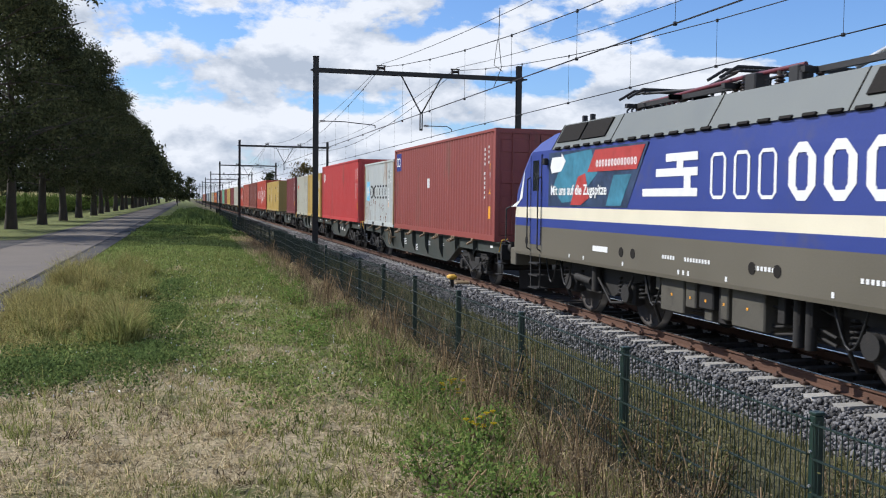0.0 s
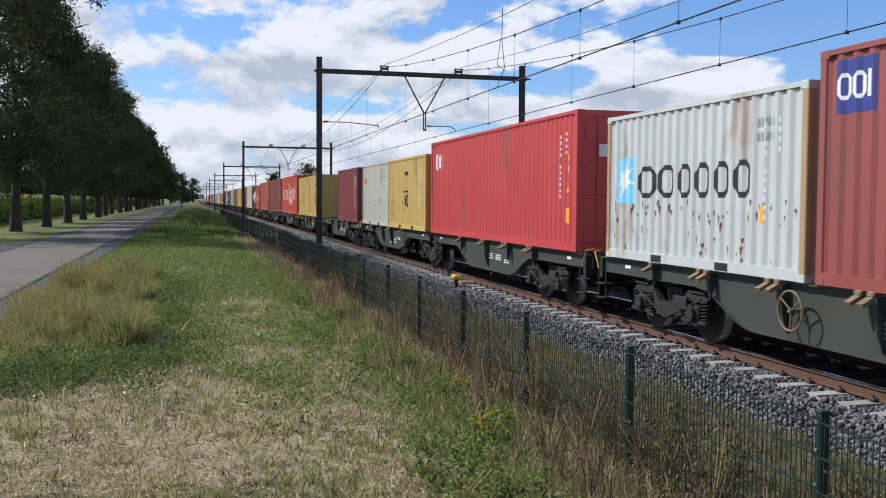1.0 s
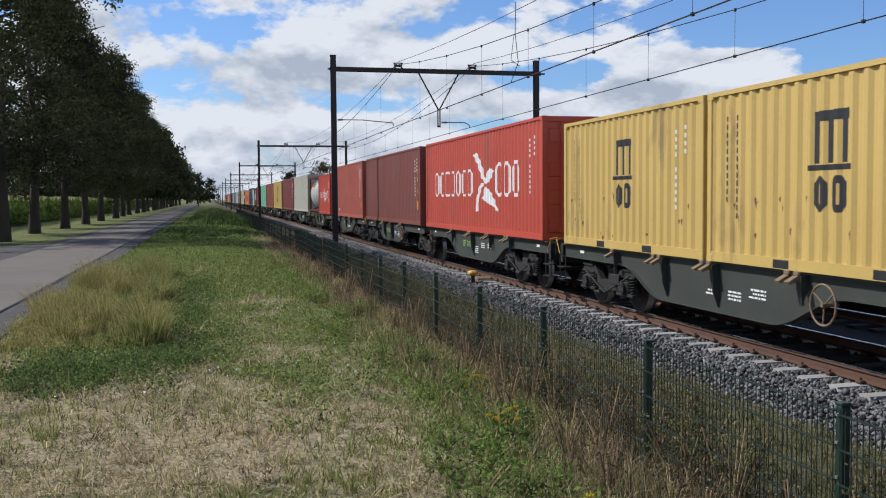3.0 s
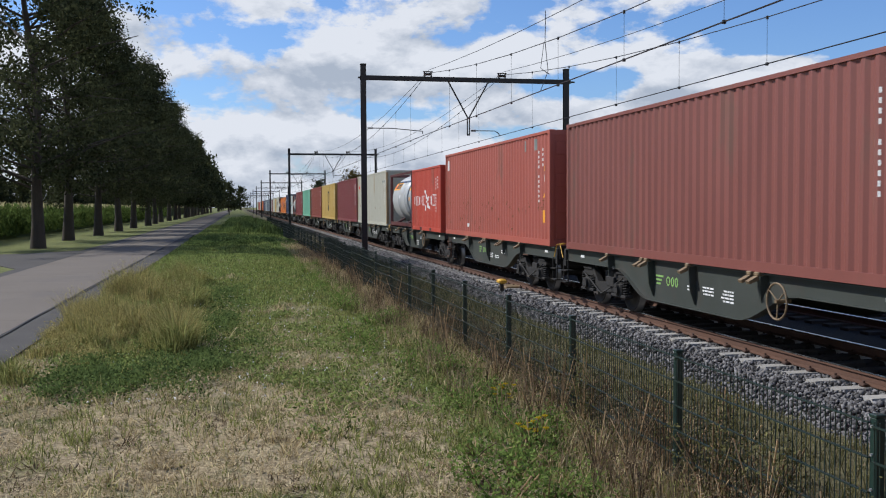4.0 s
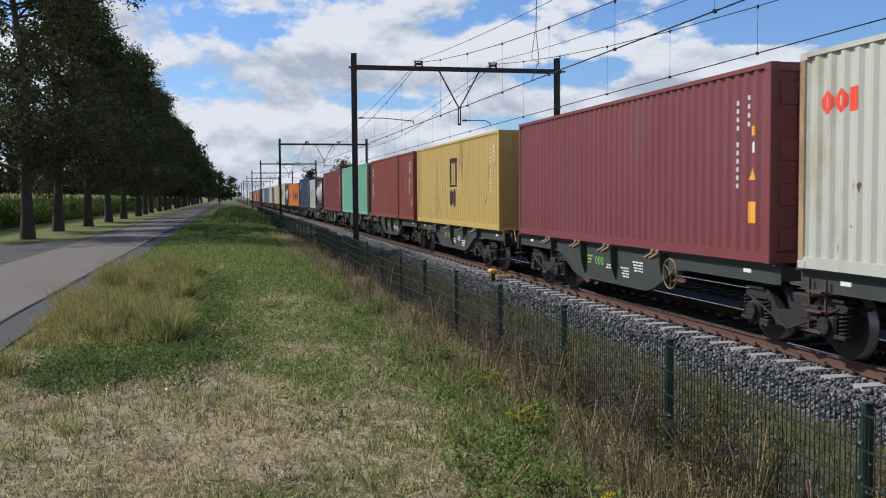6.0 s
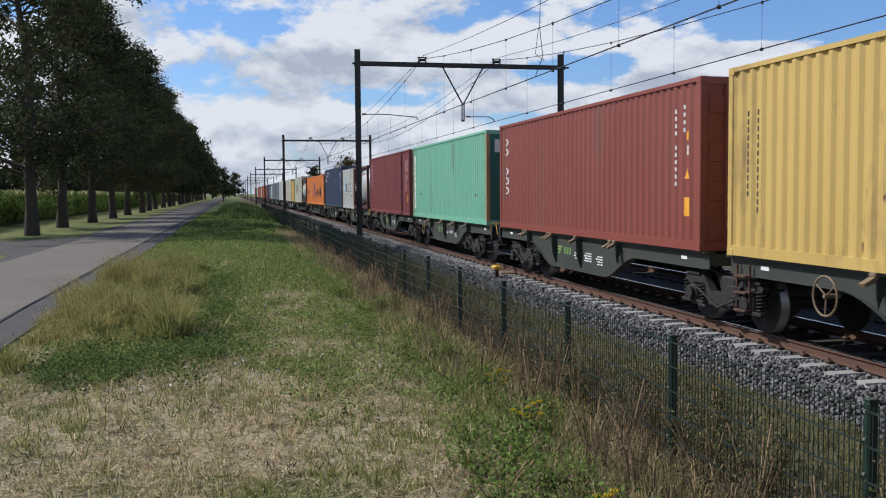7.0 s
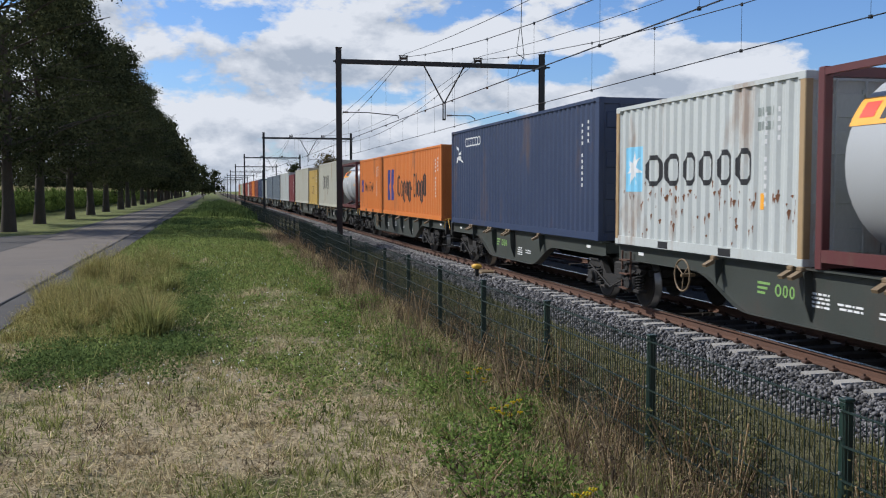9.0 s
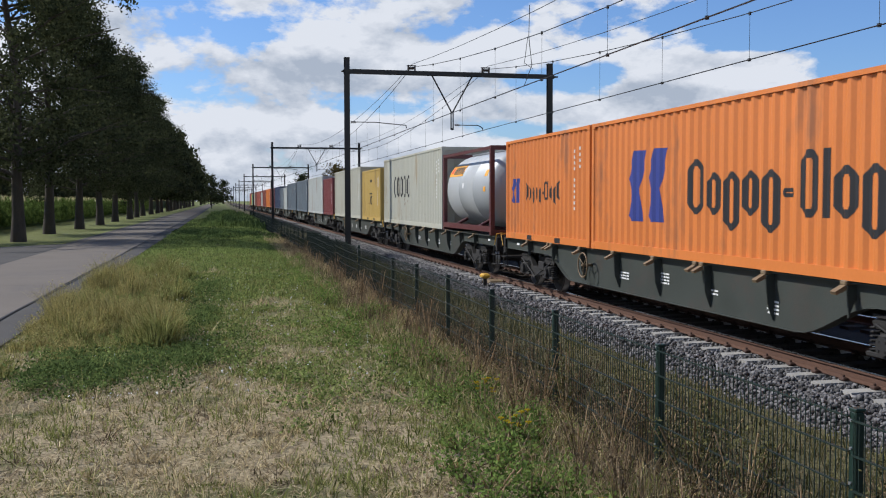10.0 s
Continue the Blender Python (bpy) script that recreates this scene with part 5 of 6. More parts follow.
def locomotive():
    C = 12.35  # its middle at the start
    ob = thing("electric_locomotive", "blue electric locomotive with a cream stripe and grey-brown skirt", "locomotive")
    S = -1.5

    def ring(z, hw, e):
        p = [(-hw, -(e - 0.55)), (-hw * 0.93, -(e - 0.18)), (-hw * 0.62, -e), (hw * 0.62, -e), (hw * 0.93, -(e - 0.18)), (hw, -(e - 0.55))]
        p += [(x, -y) for x, y in reversed(p)]
        return [(x, y, z) for x, y in p]

    def band(name, levels, mat, label="", cap=False):
        g = Geo()
        rings = [ring(*q) for q in levels]
        n = len(rings[0])
        faces = [(k * n + i, k * n + (i + 1) % n, (k + 1) * n + (i + 1) % n, (k + 1) * n + i) for k in range(len(rings) - 1) for i in range(n)]
        if cap:
            faces.append(tuple(range((len(rings) - 1) * n, len(rings) * n)))
        g.add([p for r in rings for p in r], faces)
        return part(name, g, mat, ob, label)

    band("skirt", [(0.84, 1.49, 9.0), (0.90, 1.5, 9.05), (1.485, 1.5, 9.02)], M["loco_olive"], "grimy grey-brown skirt")
    part("underframe", Geo().box(-1.45, 1.45, -8.6, 8.6, 0.86, 1.0), M["bogie"], ob)
    band("lower_band", [(1.485, 1.5, 9.02), (1.665, 1.5, 9.0)], M["loco_blue"])
    band("cream_stripe", [(1.665, 1.5, 9.0), (1.90, 1.5, 8.95)], M["loco_cream"], "cream stripe")
    body = band("body_shell", [(1.90, 1.5, 8.97), (2.25, 1.5, 8.86), (2.75, 1.495, 8.42), (3.09, 1.48, 8.05)], M["loco_blue"], "blue painted body shell")
    band("cab_roof", [(3.09, 1.48, 8.05), (3.30, 1.33, 7.8), (3.48, 1.12, 7.45), (3.57, 0.85, 7.1), (3.60, 0.5, 6.8)], M["loco_blue"], "", True)
    # roof fairing with its hatches and louvres
    fair = part("roof_fairing", Geo().prism([(-1.505, 3.085), (-1.22, 3.60), (-0.65, 3.65), (0.65, 3.65), (1.22, 3.60), (1.505, 3.085)], "y", -6.3, 6.3), M["loco_roof"], ob, "grey sloping roof fairing")

    def on_slope(name, y0, y1, f0, f1, mat, lift=0.012, parent=None):
        """A plate on the near roof slope between fractions f0 and f1 of its height."""
        a, b = Vector((-1.505, 0, 3.085)), Vector((-1.22, 0, 3.60))
        nrm = Vector((-0.875, 0, 0.484)) * lift
        p, q = a.lerp(b, f0), a.lerp(b, f1)
        g = Geo()
        v = [p + Vector((0, y0, 0)), p + Vector((0, y1, 0)), q + Vector((0, y1, 0)), q + Vector((0, y0, 0))]
        g.add([w + nrm for w in v] + [w - nrm for w in v], [(0, 1, 2, 3), (4, 7, 6, 5), (0, 4, 5, 1), (1, 5, 6, 2), (2, 6, 7, 3), (3, 7, 4, 0)])
        return part(name, g, mat, parent or fair)

    for y0 in (5.05, 3.85):
        lv = on_slope("louvre", y0, y0 + 1.1, 0.25, 0.92, M["grille"], 0.03)
    for q in range(8):
        on_slope("louvre", -3.1 - 0.62 * q - 0.55, -3.1 - 0.62 * q, 0.3, 0.9, M["grille"], 0.03)
    for y in (6.3, 3.5, 0.2, -2.9):
        on_slope("hatch_joint", y - 0.012, y + 0.012, 0.0, 1.0, M["grille"], 0.008)
    for q in range(26):
        on_slope("rain_notch", 6.1 - 0.48 * q - 0.26, 6.1 - 0.48 * q, -0.015, 0.06, M["grille"], 0.028)
    # cab door, handrails, window, mirror
    for d in (1, -1):
        y0, y1 = sorted((d * 6.88, d * 7.52))
        door = part("cab_door", Geo().box(S - 0.006, S + 0.02, y0, y1, 1.10, 3.02), M["loco_blue"], ob, "blue cab door")
        part("door_stripe", Geo().box(S - 0.010, S - 0.005, y0, y1, 1.66, 1.905), M["loco_cream"], door)
        part("door_window", Geo().box(S - 0.012, S, y0 + 0.14, y1 - 0.14, 2.25, 2.90, c=0.004), M["glass"], door, "dark door window")
        for y in (y0, y1):
            part("door_gap", Geo().box(S - 0.009, S - 0.004, y - 0.012, y + 0.012, 1.10, 3.02), M["grille"], door)
            g = Geo().tube([(S, y, 2.55), (S - 0.08, y, 2.50), (S - 0.08, y, 1.02), (S, y, 0.97)], 0.015, n=6)
            part("handrail", g, M["mast"], ob)
        g = Geo()
        for z in (0.15, 0.42, 0.68):
            g.box(S - 0.05, S + 0.2, y0 + 0.05, y1 - 0.05, z, z + 0.03)
        g.box(S, S + 0.03, y0 + 0.03, y0 + 0.07, 0.15, 0.9)
        g.box(S, S + 0.03, y1 - 0.07, y1 - 0.03, 0.15, 0.9)
        part("cab_steps", g, M["mast"], ob)
        part("marker_lamp", Geo().box(S - 0.10, S, d * 6.55 - 0.05, d * 6.55 + 0.05, 2.78, 2.92, c=0.015), M["mast"], ob)
        g = Geo().prism([(d * 7.9, 2.75), (d * 8.25, 2.05), (d * 8.8, 1.90), (d * 8.45, 1.90), (d * 8.05, 2.1)], "x", S - 0.007, S - 0.003)
        part("white_flash", g, M["white"], ob)
        # windscreen
        g = Geo().add([(-0.9, d * 8.79, 2.35), (0.9, d * 8.79, 2.35), (0.86, d * 8.10, 3.06), (-0.86, d * 8.10, 3.06)], [(0, 1, 2, 3)])
        part("windscreen", g, M["glass"], ob, "raked dark windscreen")
        for sx in (-1, 1):
            part("headlight", Geo().lathe([(0.0, 0.13), (0.03 * d, 0.12), (0.035 * d, 0.02)], "y", (sx * 0.95, d * 8.95, 1.55), 14), M["galv"], ob)
            g = Geo().cyl((sx * 0.875, d * 8.95, 0.85), (sx * 0.875, d * 9.45, 0.85), 0.13, n=14)
            g.box(sx * 0.875 - 0.28, sx * 0.875 + 0.28, d * 9.45 - 0.025, d * 9.45 + 0.025, 0.66, 1.04, c=0.02)
            part("buffer", g, M["mast"], ob)
        part("buffer_beam", Geo().box(-1.42, 1.42, min(d * 8.7, d * 9.05), max(d * 8.7, d * 9.05), 0.55, 0.95, c=0.02), M["loco_olive"], ob)
        part("snow_plough", Geo().prism([(-1.3, d * 8.75), (1.3, d * 8.75), (0.9, d * 9.0), (-0.9, d * 9.0)], "z", 0.0, 0.42), M["mast"], ob)
        g = Geo().tube([(S + 0.05, d * 9.0, 1.9), (S - 0.02, d * 9.12, 1.85), (S - 0.02, d * 9.12, 1.1), (S + 0.05, d * 9.0, 1.05)], 0.016, n=6)
        part("handrail", g, M["mast"], ob)
    # emblem, name bars, advertisement
    for y0, y1, z in ((0.42, 1.40, 2.66), (0.42, 1.72, 2.43), (0.42, 2.18, 2.12)):
        part("emblem_bar", Geo().box(S - 0.007, S - 0.002, y0, y1, z, z + 0.125), M["white"], ob)
    for y0, z0, z1 in ((0.62, 2.24, 2.43), (0.85, 2.5, 2.66)):
        part("emblem_bar", Geo().box(S - 0.007, S - 0.002, y0, y0 + 0.2, z0, z1), M["white"], ob)
    blocks_row(ob, S - 0.002, 0.06, 2.08, 0.66, (0.62, 0.6, 0.62), M["white"], 0.30, 0.16)
    blocks_row(ob, S - 0.002, -1.80, 2.06, 0.72, (0.75, 0.8, 0.7, 0.8, 0.8), M["white"], 0.22, 0.38)
    ad = part("advert_panel", Geo().prism([(6.45, 1.93), (6.45, 3.02), (2.0, 3.02), (2.75, 1.93)], "x", S - 0.006, S - 0.002), M["navyad"], ob, "colourful advertising panel")
    part("advert_patch", Geo().prism([(6.2, 2.3), (5.6, 2.95), (4.3, 3.0), (4.0, 2.55), (4.9, 2.05), (5.7, 2.0)], "x", S - 0.010, S - 0.006), M["teal"], ad)
    part("advert_patch", Geo().prism([(3.6, 1.96), (3.3, 2.5), (2.6, 2.5), (3.0, 1.96)], "x", S - 0.010, S - 0.006), M["teal"], ad)
    part("advert_banner", Geo().prism([(4.45, 2.58), (4.10, 2.98), (2.1, 2.98), (2.40, 2.58)], "x", S - 0.014, S - 0.010), M["banner"], ad, "red banner")
    part("advert_patch", Geo().prism([(4.9, 2.50), (4.55, 2.56), (4.35, 2.1), (4.75, 1.96), (5.25, 1.96)], "x", S - 0.013, S - 0.0105), M["banner"], ad)
    blocks_row(ad, S - 0.014, 4.05, 2.66, 0.13, (0.7,) * 13, M["white"], 0.3, 0.4)
    part("arrow_panel", Geo().prism([(6.35, 2.72), (6.25, 2.92), (5.75, 2.92), (5.75, 2.99), (5.52, 2.82), (5.75, 2.63), (6.25, 2.60)], "x", S - 0.014, S - 0.010), M["white"], ad, "white arrow panel")
    words("Mit uns auf die Zugspitze", ad, S - 0.016, 6.3, 2.16, 0.27, M["white"], "white slogan")
    # marks on the skirt
    g = Geo()
    for y, n in ((0.75, 9), (1.45, 5), (-1.0, 8), (-3.2, 9)):
        for k in range(n):
            g.box(S - 0.007, S - 0.002, y - 0.085 * k - 0.05, y - 0.085 * k, 1.14, 1.20)
    tagged(part("number_strip", g, M["white"], ob, "row of white bars"), kind="stuff")
    g = Geo()
    for y in (2.9, 0.95, 0.8, 0.65, -0.4, -2.7, 4.6, 5.3):
        g.box(S - 0.007, S - 0.002, y - 0.05, y, 0.93, 1.0)
    tagged(part("mark_strip", g, M["white"], ob), kind="stuff")
    g = Geo()
    for k in range(9):
        g.box(S - 0.007, S - 0.002, -4.2 - 0.13 * k, -4.11 - 0.13 * k, 1.13, 1.20)
    tagged(part("number_strip", g, M["amber"], ob), kind="stuff")
    part("sign_plate", Geo().box(S - 0.007, S - 0.002, 3.5, 4.15, 1.12, 1.22), M["white"], ob)
    for y in (2.95, 2.5, -1.05, -1.62, 7.75, -7.75):
        part("jacking_hole", Geo().cyl((S - 0.008, y, 1.16), (S + 0.05, y, 1.16), 0.085, n=16), M["grille"], ob)
    # running gear
    wm = wheel_mesh(0.625, 0.7535)
    for cy in (4.45, -4.45):
        b = part("bogie", Geo().box(-1.1, 1.1, -0.5, 0.5, 0.45, 0.82, c=0.04), M["bogie"], ob, "grimy locomotive bogie")
        b.location = (0, cy, 0)
        for yy in (-1.3, 1.3):
            w = part("wheelset", wm, None, b)
            w.location = (0, yy, RAIL_Z + 0.625)
            TURNING.append((w, yy, RAIL_Z + 0.625, 0.625))
            for sx in (-1, 1):
                g = Geo().box(sx * 1.12 - 0.12, sx * 1.12 + 0.12, yy - 0.2, yy + 0.2, 0.22, 0.62, c=0.03)
                g.cyl((sx * 1.18, yy, 0.42), (sx * 1.32, yy, 0.42), 0.16, n=14)
                part("axle_box", g, M["bogie"], b)
                for d in (-0.42, 0.42):
                    pts = [(sx * 1.12 + 0.1 * math.cos(a * 0.8), yy + d + 0.1 * math.sin(a * 0.8), 0.35 + 0.35 * a / 40) for a in range(41)]
                    part("spring", Geo().tube(pts, 0.022, n=5), M["bogie"], b)
        for sx in (-1, 1):
            g = Geo().prism([(-1.95, 0.70), (-1.8, 0.82), (1.8, 0.82), (1.95, 0.70), (1.2, 0.58), (0.6, 0.30), (-0.6, 0.30), (-1.2, 0.58)], "x", sx * 1.12 - 0.07, sx * 1.12 + 0.07)
            part("side_frame", g, M["bogie"], b)
            g = Geo().cyl((sx * 1.28, 0.2, 0.50), (sx * 1.28, 0.95, 0.55), 0.07, n=10)
            g.tube([(sx * 1.3, -1.6, 0.75), (sx * 1.3, -1.2, 0.25), (sx * 1.3, -0.7, 0.2), (sx * 1.3, 0.0, 0.7)], 0.025, n=5)
            g.cyl((sx * 1.3, -0.05, 0.35), (sx * 1.3, -0.05, 0.82), 0.09, n=10)
            part("damper", g, M["bogie"], b)
            for yy in (-2.0, 2.0):
                part("sand_pipe", Geo().tube([(sx * 1.2, yy, 0.85), (sx * 1.15, yy, 0.45), (sx * 0.95, yy * 0.97, 0.0)], 0.03, n=6), M["bogie"], b)
    for y0, y1, z0, m in ((1.0, 1.75, 0.30, "bogie_box"), (0.65, 0.95, 0.42, "bogie_box"), (-1.15, -0.35, 0.30, "bogie_box"), (-0.25, -0.05, 0.35, "bogie_box"), (0.15, 0.55, 0.45, "bogie")):
        g = Geo().box(-1.36, -0.5, y0, y1, z0, 0.84, c=0.02)
        cab = part("equipment_box", g, M[m], ob)
        part("warning_plate", Geo().box(-1.366, -1.358, (y0 + y1) / 2 - 0.018, (y0 + y1) / 2 + 0.018, 0.56, 0.60), M["amber"], cab)
    part("air_tank", Geo().cyl((-1.05, -0.1, 0.55), (-1.05, 0.6, 0.55), 0.2, n=16), M["bogie"], ob)
    part("transformer_tank", Geo().box(-0.8, 0.8, -2.2, 2.1, 0.20, 0.84, c=0.04), M["bogie"], ob)
    # roof gear
    def pantograph(y, d, raised):
        p = part("pantograph", Geo().box(-0.75, 0.75, y - 0.9, y - 0.8, 3.95, 4.03).box(-0.75, 0.75, y + 0.8, y + 0.9, 3.95, 4.03).box(-0.55, -0.47, y - 0.9, y + 0.9, 3.95, 4.03).box(0.47, 0.55, y - 0.9, y + 0.9, 3.95, 4.03), M["mast"], ob, "raised pantograph" if raised else "folded pantograph")
        for sx in (-0.5, 0.5):
            for yy in (-0.8, 0.8):
                g = Geo()
                for q in range(4):
                    g.lathe([(0, 0.04), (0.02, 0.075), (0.045, 0.04)], "z", (sx, y + yy, 3.78 + 0.045 * q), 10)
                part("insulator", g, M["insul"], p)
        k, e, t = (y + d * 0.7, 4.05), ((y - d * 1.1, 4.5) if raised else (y - d * 1.05, 4.14)), ((y + d * 0.15, 5.43) if raised else (y + d * 0.75, 4.22))
        g = Geo().tube([(0, k[0], k[1]), (0, e[0], e[1])], 0.05, n=8)
        part("lower_arm", g, M["galv"] if raised else M["maroon_tube"], p)
        g = Geo()
        for sx in (-1, 1):
            g.tube([(sx * 0.08, e[0], e[1]), (sx * 0.45, t[0], t[1])], 0.025, n=6)
        part("upper_arm", g, M["mast"], p)
        g = Geo()
        for yy in (-0.18, 0.18):
            g.tube([(-0.85, t[0] + yy, t[1] - 0.12), (-0.55, t[0] + yy, t[1] + 0.06), (0.55, t[0] + yy, t[1] + 0.06), (0.85, t[0] + yy, t[1] - 0.12)], 0.028, n=6)
        g.tube([(-0.5, t[0] - 0.18, t[1]), (-0.5, t[0] + 0.18, t[1])], 0.02, n=5)
        g.tube([(0.5, t[0] - 0.18, t[1]), (0.5, t[0] + 0.18, t[1])], 0.02, n=5)
        part("contact_bow", g, M["mast"], p)

    pantograph(3.6, 1, False)
    pantograph(1.9, -1, False)
    pantograph(-1.8, 1, True)
    pantograph(-5.6, -1, False)
    rnd = random.Random(8)
    for q in range(4):
        y = 0.9 - 0.45 * q
        g = Geo()
        for w in range(5):
            g.lathe([(0, 0.05), (0.02, 0.085), (0.05, 0.05)], "z", (-0.45, y, 3.79 + 0.05 * w), 10)
        g.cyl((-0.45, y, 4.04), (-0.45, y, 4.10), 0.05, n=8)
        part("roof_insulator", g, M["insul"], ob)
    part("busbar", Geo().tube([(-0.45, 4.4, 4.02), (-0.45, 0.9, 4.12), (-0.45, -0.6, 4.12)], 0.035, n=8), M["maroon_tube"], ob)
    for y0, y1, z in ((0.3, 0.75, 4.12), (-0.75, -0.35, 4.10)):
        part("roof_switch", Geo().box(-0.62, -0.36, y0 + 0.08, y1 - 0.08, 3.80, z, c=0.02), M["mast"], ob)
    for y in (1.2, 1.6, 2.2, 2.6, 2.9, 3.1, 3.3, 3.6, 4.0, 4.3, 4.5, 4.7):
        pts = [(-0.6 + 0.12 * q, y + 0.3 * math.sin(q), 3.85 + 0.28 * math.sin(math.pi * q / 8)) for q in range(9)]
        part("roof_cable", Geo().tube(pts, 0.02, n=5), M["cable"], ob)
    for y in (6.1, 6.5, -0.9):
        part("antenna", Geo().box(-0.75, -0.65, y - 0.04, y + 0.04, 3.62, 3.98, c=0.01), M["mast"], ob)
    # pipes, cylinders and brackets between the bogies
    rnd = random.Random(12)
    for k in range(14):
        y = 2.3 - 0.34 * k + rnd.uniform(-0.1, 0.1)
        z = rnd.uniform(0.25, 0.6)
        part("bracket", Geo().box(-1.3, -1.0, y - 0.05, y + 0.05 + rnd.uniform(0, 0.12), z, 0.86, c=0.012), M[rnd.choice(("bogie", "bogie", "bogie_box"))], ob)
    for z in (0.34, 0.44, 0.70):
        pts = [(-1.2 - 0.04 * math.sin(q), 2.4 - 0.4 * q, z + 0.05 * math.sin(q * 1.9)) for q in range(13)]
        part("pipe", Geo().tube(pts, 0.022, n=6), M["bogie"], ob)
    for y in (-1.75, -2.0):
        part("air_cylinder", Geo().cyl((-1.25, y, 0.2), (-1.25, y, 0.84), 0.075, n=12), M["bogie"], ob)
    for y in (7.0, 6.2, 2.4, -2.5, -6.3):
        pts = [(-1.32, y - 0.08 * q, 0.85 - 0.5 * math.sin(math.pi * q / 8) * (1 + 0.1 * q / 8)) for q in range(9)]
        part("cable_loop", Geo().tube(pts, 0.018, n=5), M["cable"], ob)
    for o in ob.children:
        if o.name.split(".")[0] in ("pantograph", "roof_insulator", "busbar", "roof_switch", "roof_cable", "antenna"):
            o.location.z = -0.15
    MOVING.append((ob, C, 0.0))


locomotive()

# ---- plants ----
def blades(name, x, y, h, w, mat, label, cat, lean=0.5, seed=0, z=None, way=None):
    """Many thin blades, each a bent strip of two faces standing on the ground."""
    rng = np.random.default_rng(seed)
    n = len(x)
    z = land_np(x, y) if z is None else z
    a = rng.uniform(0, 2 * np.pi, n)
    b = rng.uniform(0, 2 * np.pi, n) if way is None else way
    dx, dy = np.cos(a) * w / 2, np.sin(a) * w / 2
    ln = rng.uniform(0.1, 1.0, n) * lean
    lx, ly = np.cos(b) * ln * h, np.sin(b) * ln * h
    base, zero = np.stack([x, y, z - 0.02], 1), np.zeros(n)
    d = np.stack([dx, dy, zero], 1)
    mid = base + np.stack([lx * 0.35, ly * 0.35, h * 0.6], 1)
    tip = base + np.stack([lx, ly, h * np.sqrt(np.maximum(0.2, 1 - ln ** 2 * 0.5))], 1)
    v = np.stack([base - d, base + d, mid - d * 0.8, mid + d * 0.8, tip], 1).reshape(-1, 3)
    i = (np.arange(n) * 5)[:, None]
    f = np.concatenate([i + [0, 1, 3], i + [0, 3, 2], i + [2, 3, 4]], 1).reshape(-1, 3)
    ob = new(name, fast_mesh(name, v, f, [mat]))
    return tagged(ob, label, cat, kind="stuff")


def leaves(n, rng, centre, spread, size):
    """Corner and face arrays of n small leaf quads scattered about centres."""
    c = centre[rng.integers(0, len(centre), n)] + rng.normal(size=(n, 3)) * spread
    u = rng.normal(size=(n, 3))
    u /= np.linalg.norm(u, axis=1)[:, None]
    t = np.cross(u, rng.normal(size=(n, 3)))
    t /= np.linalg.norm(t, axis=1)[:, None] + 1e-9
    s = rng.uniform(0.6, 1.3, n)[:, None] * size
    v = np.stack([c - u * s, c - t * s * 0.5, c + u * s, c + t * s * 0.5], 1).reshape(-1, 3)
    return v, np.arange(4 * n).reshape(-1, 4)


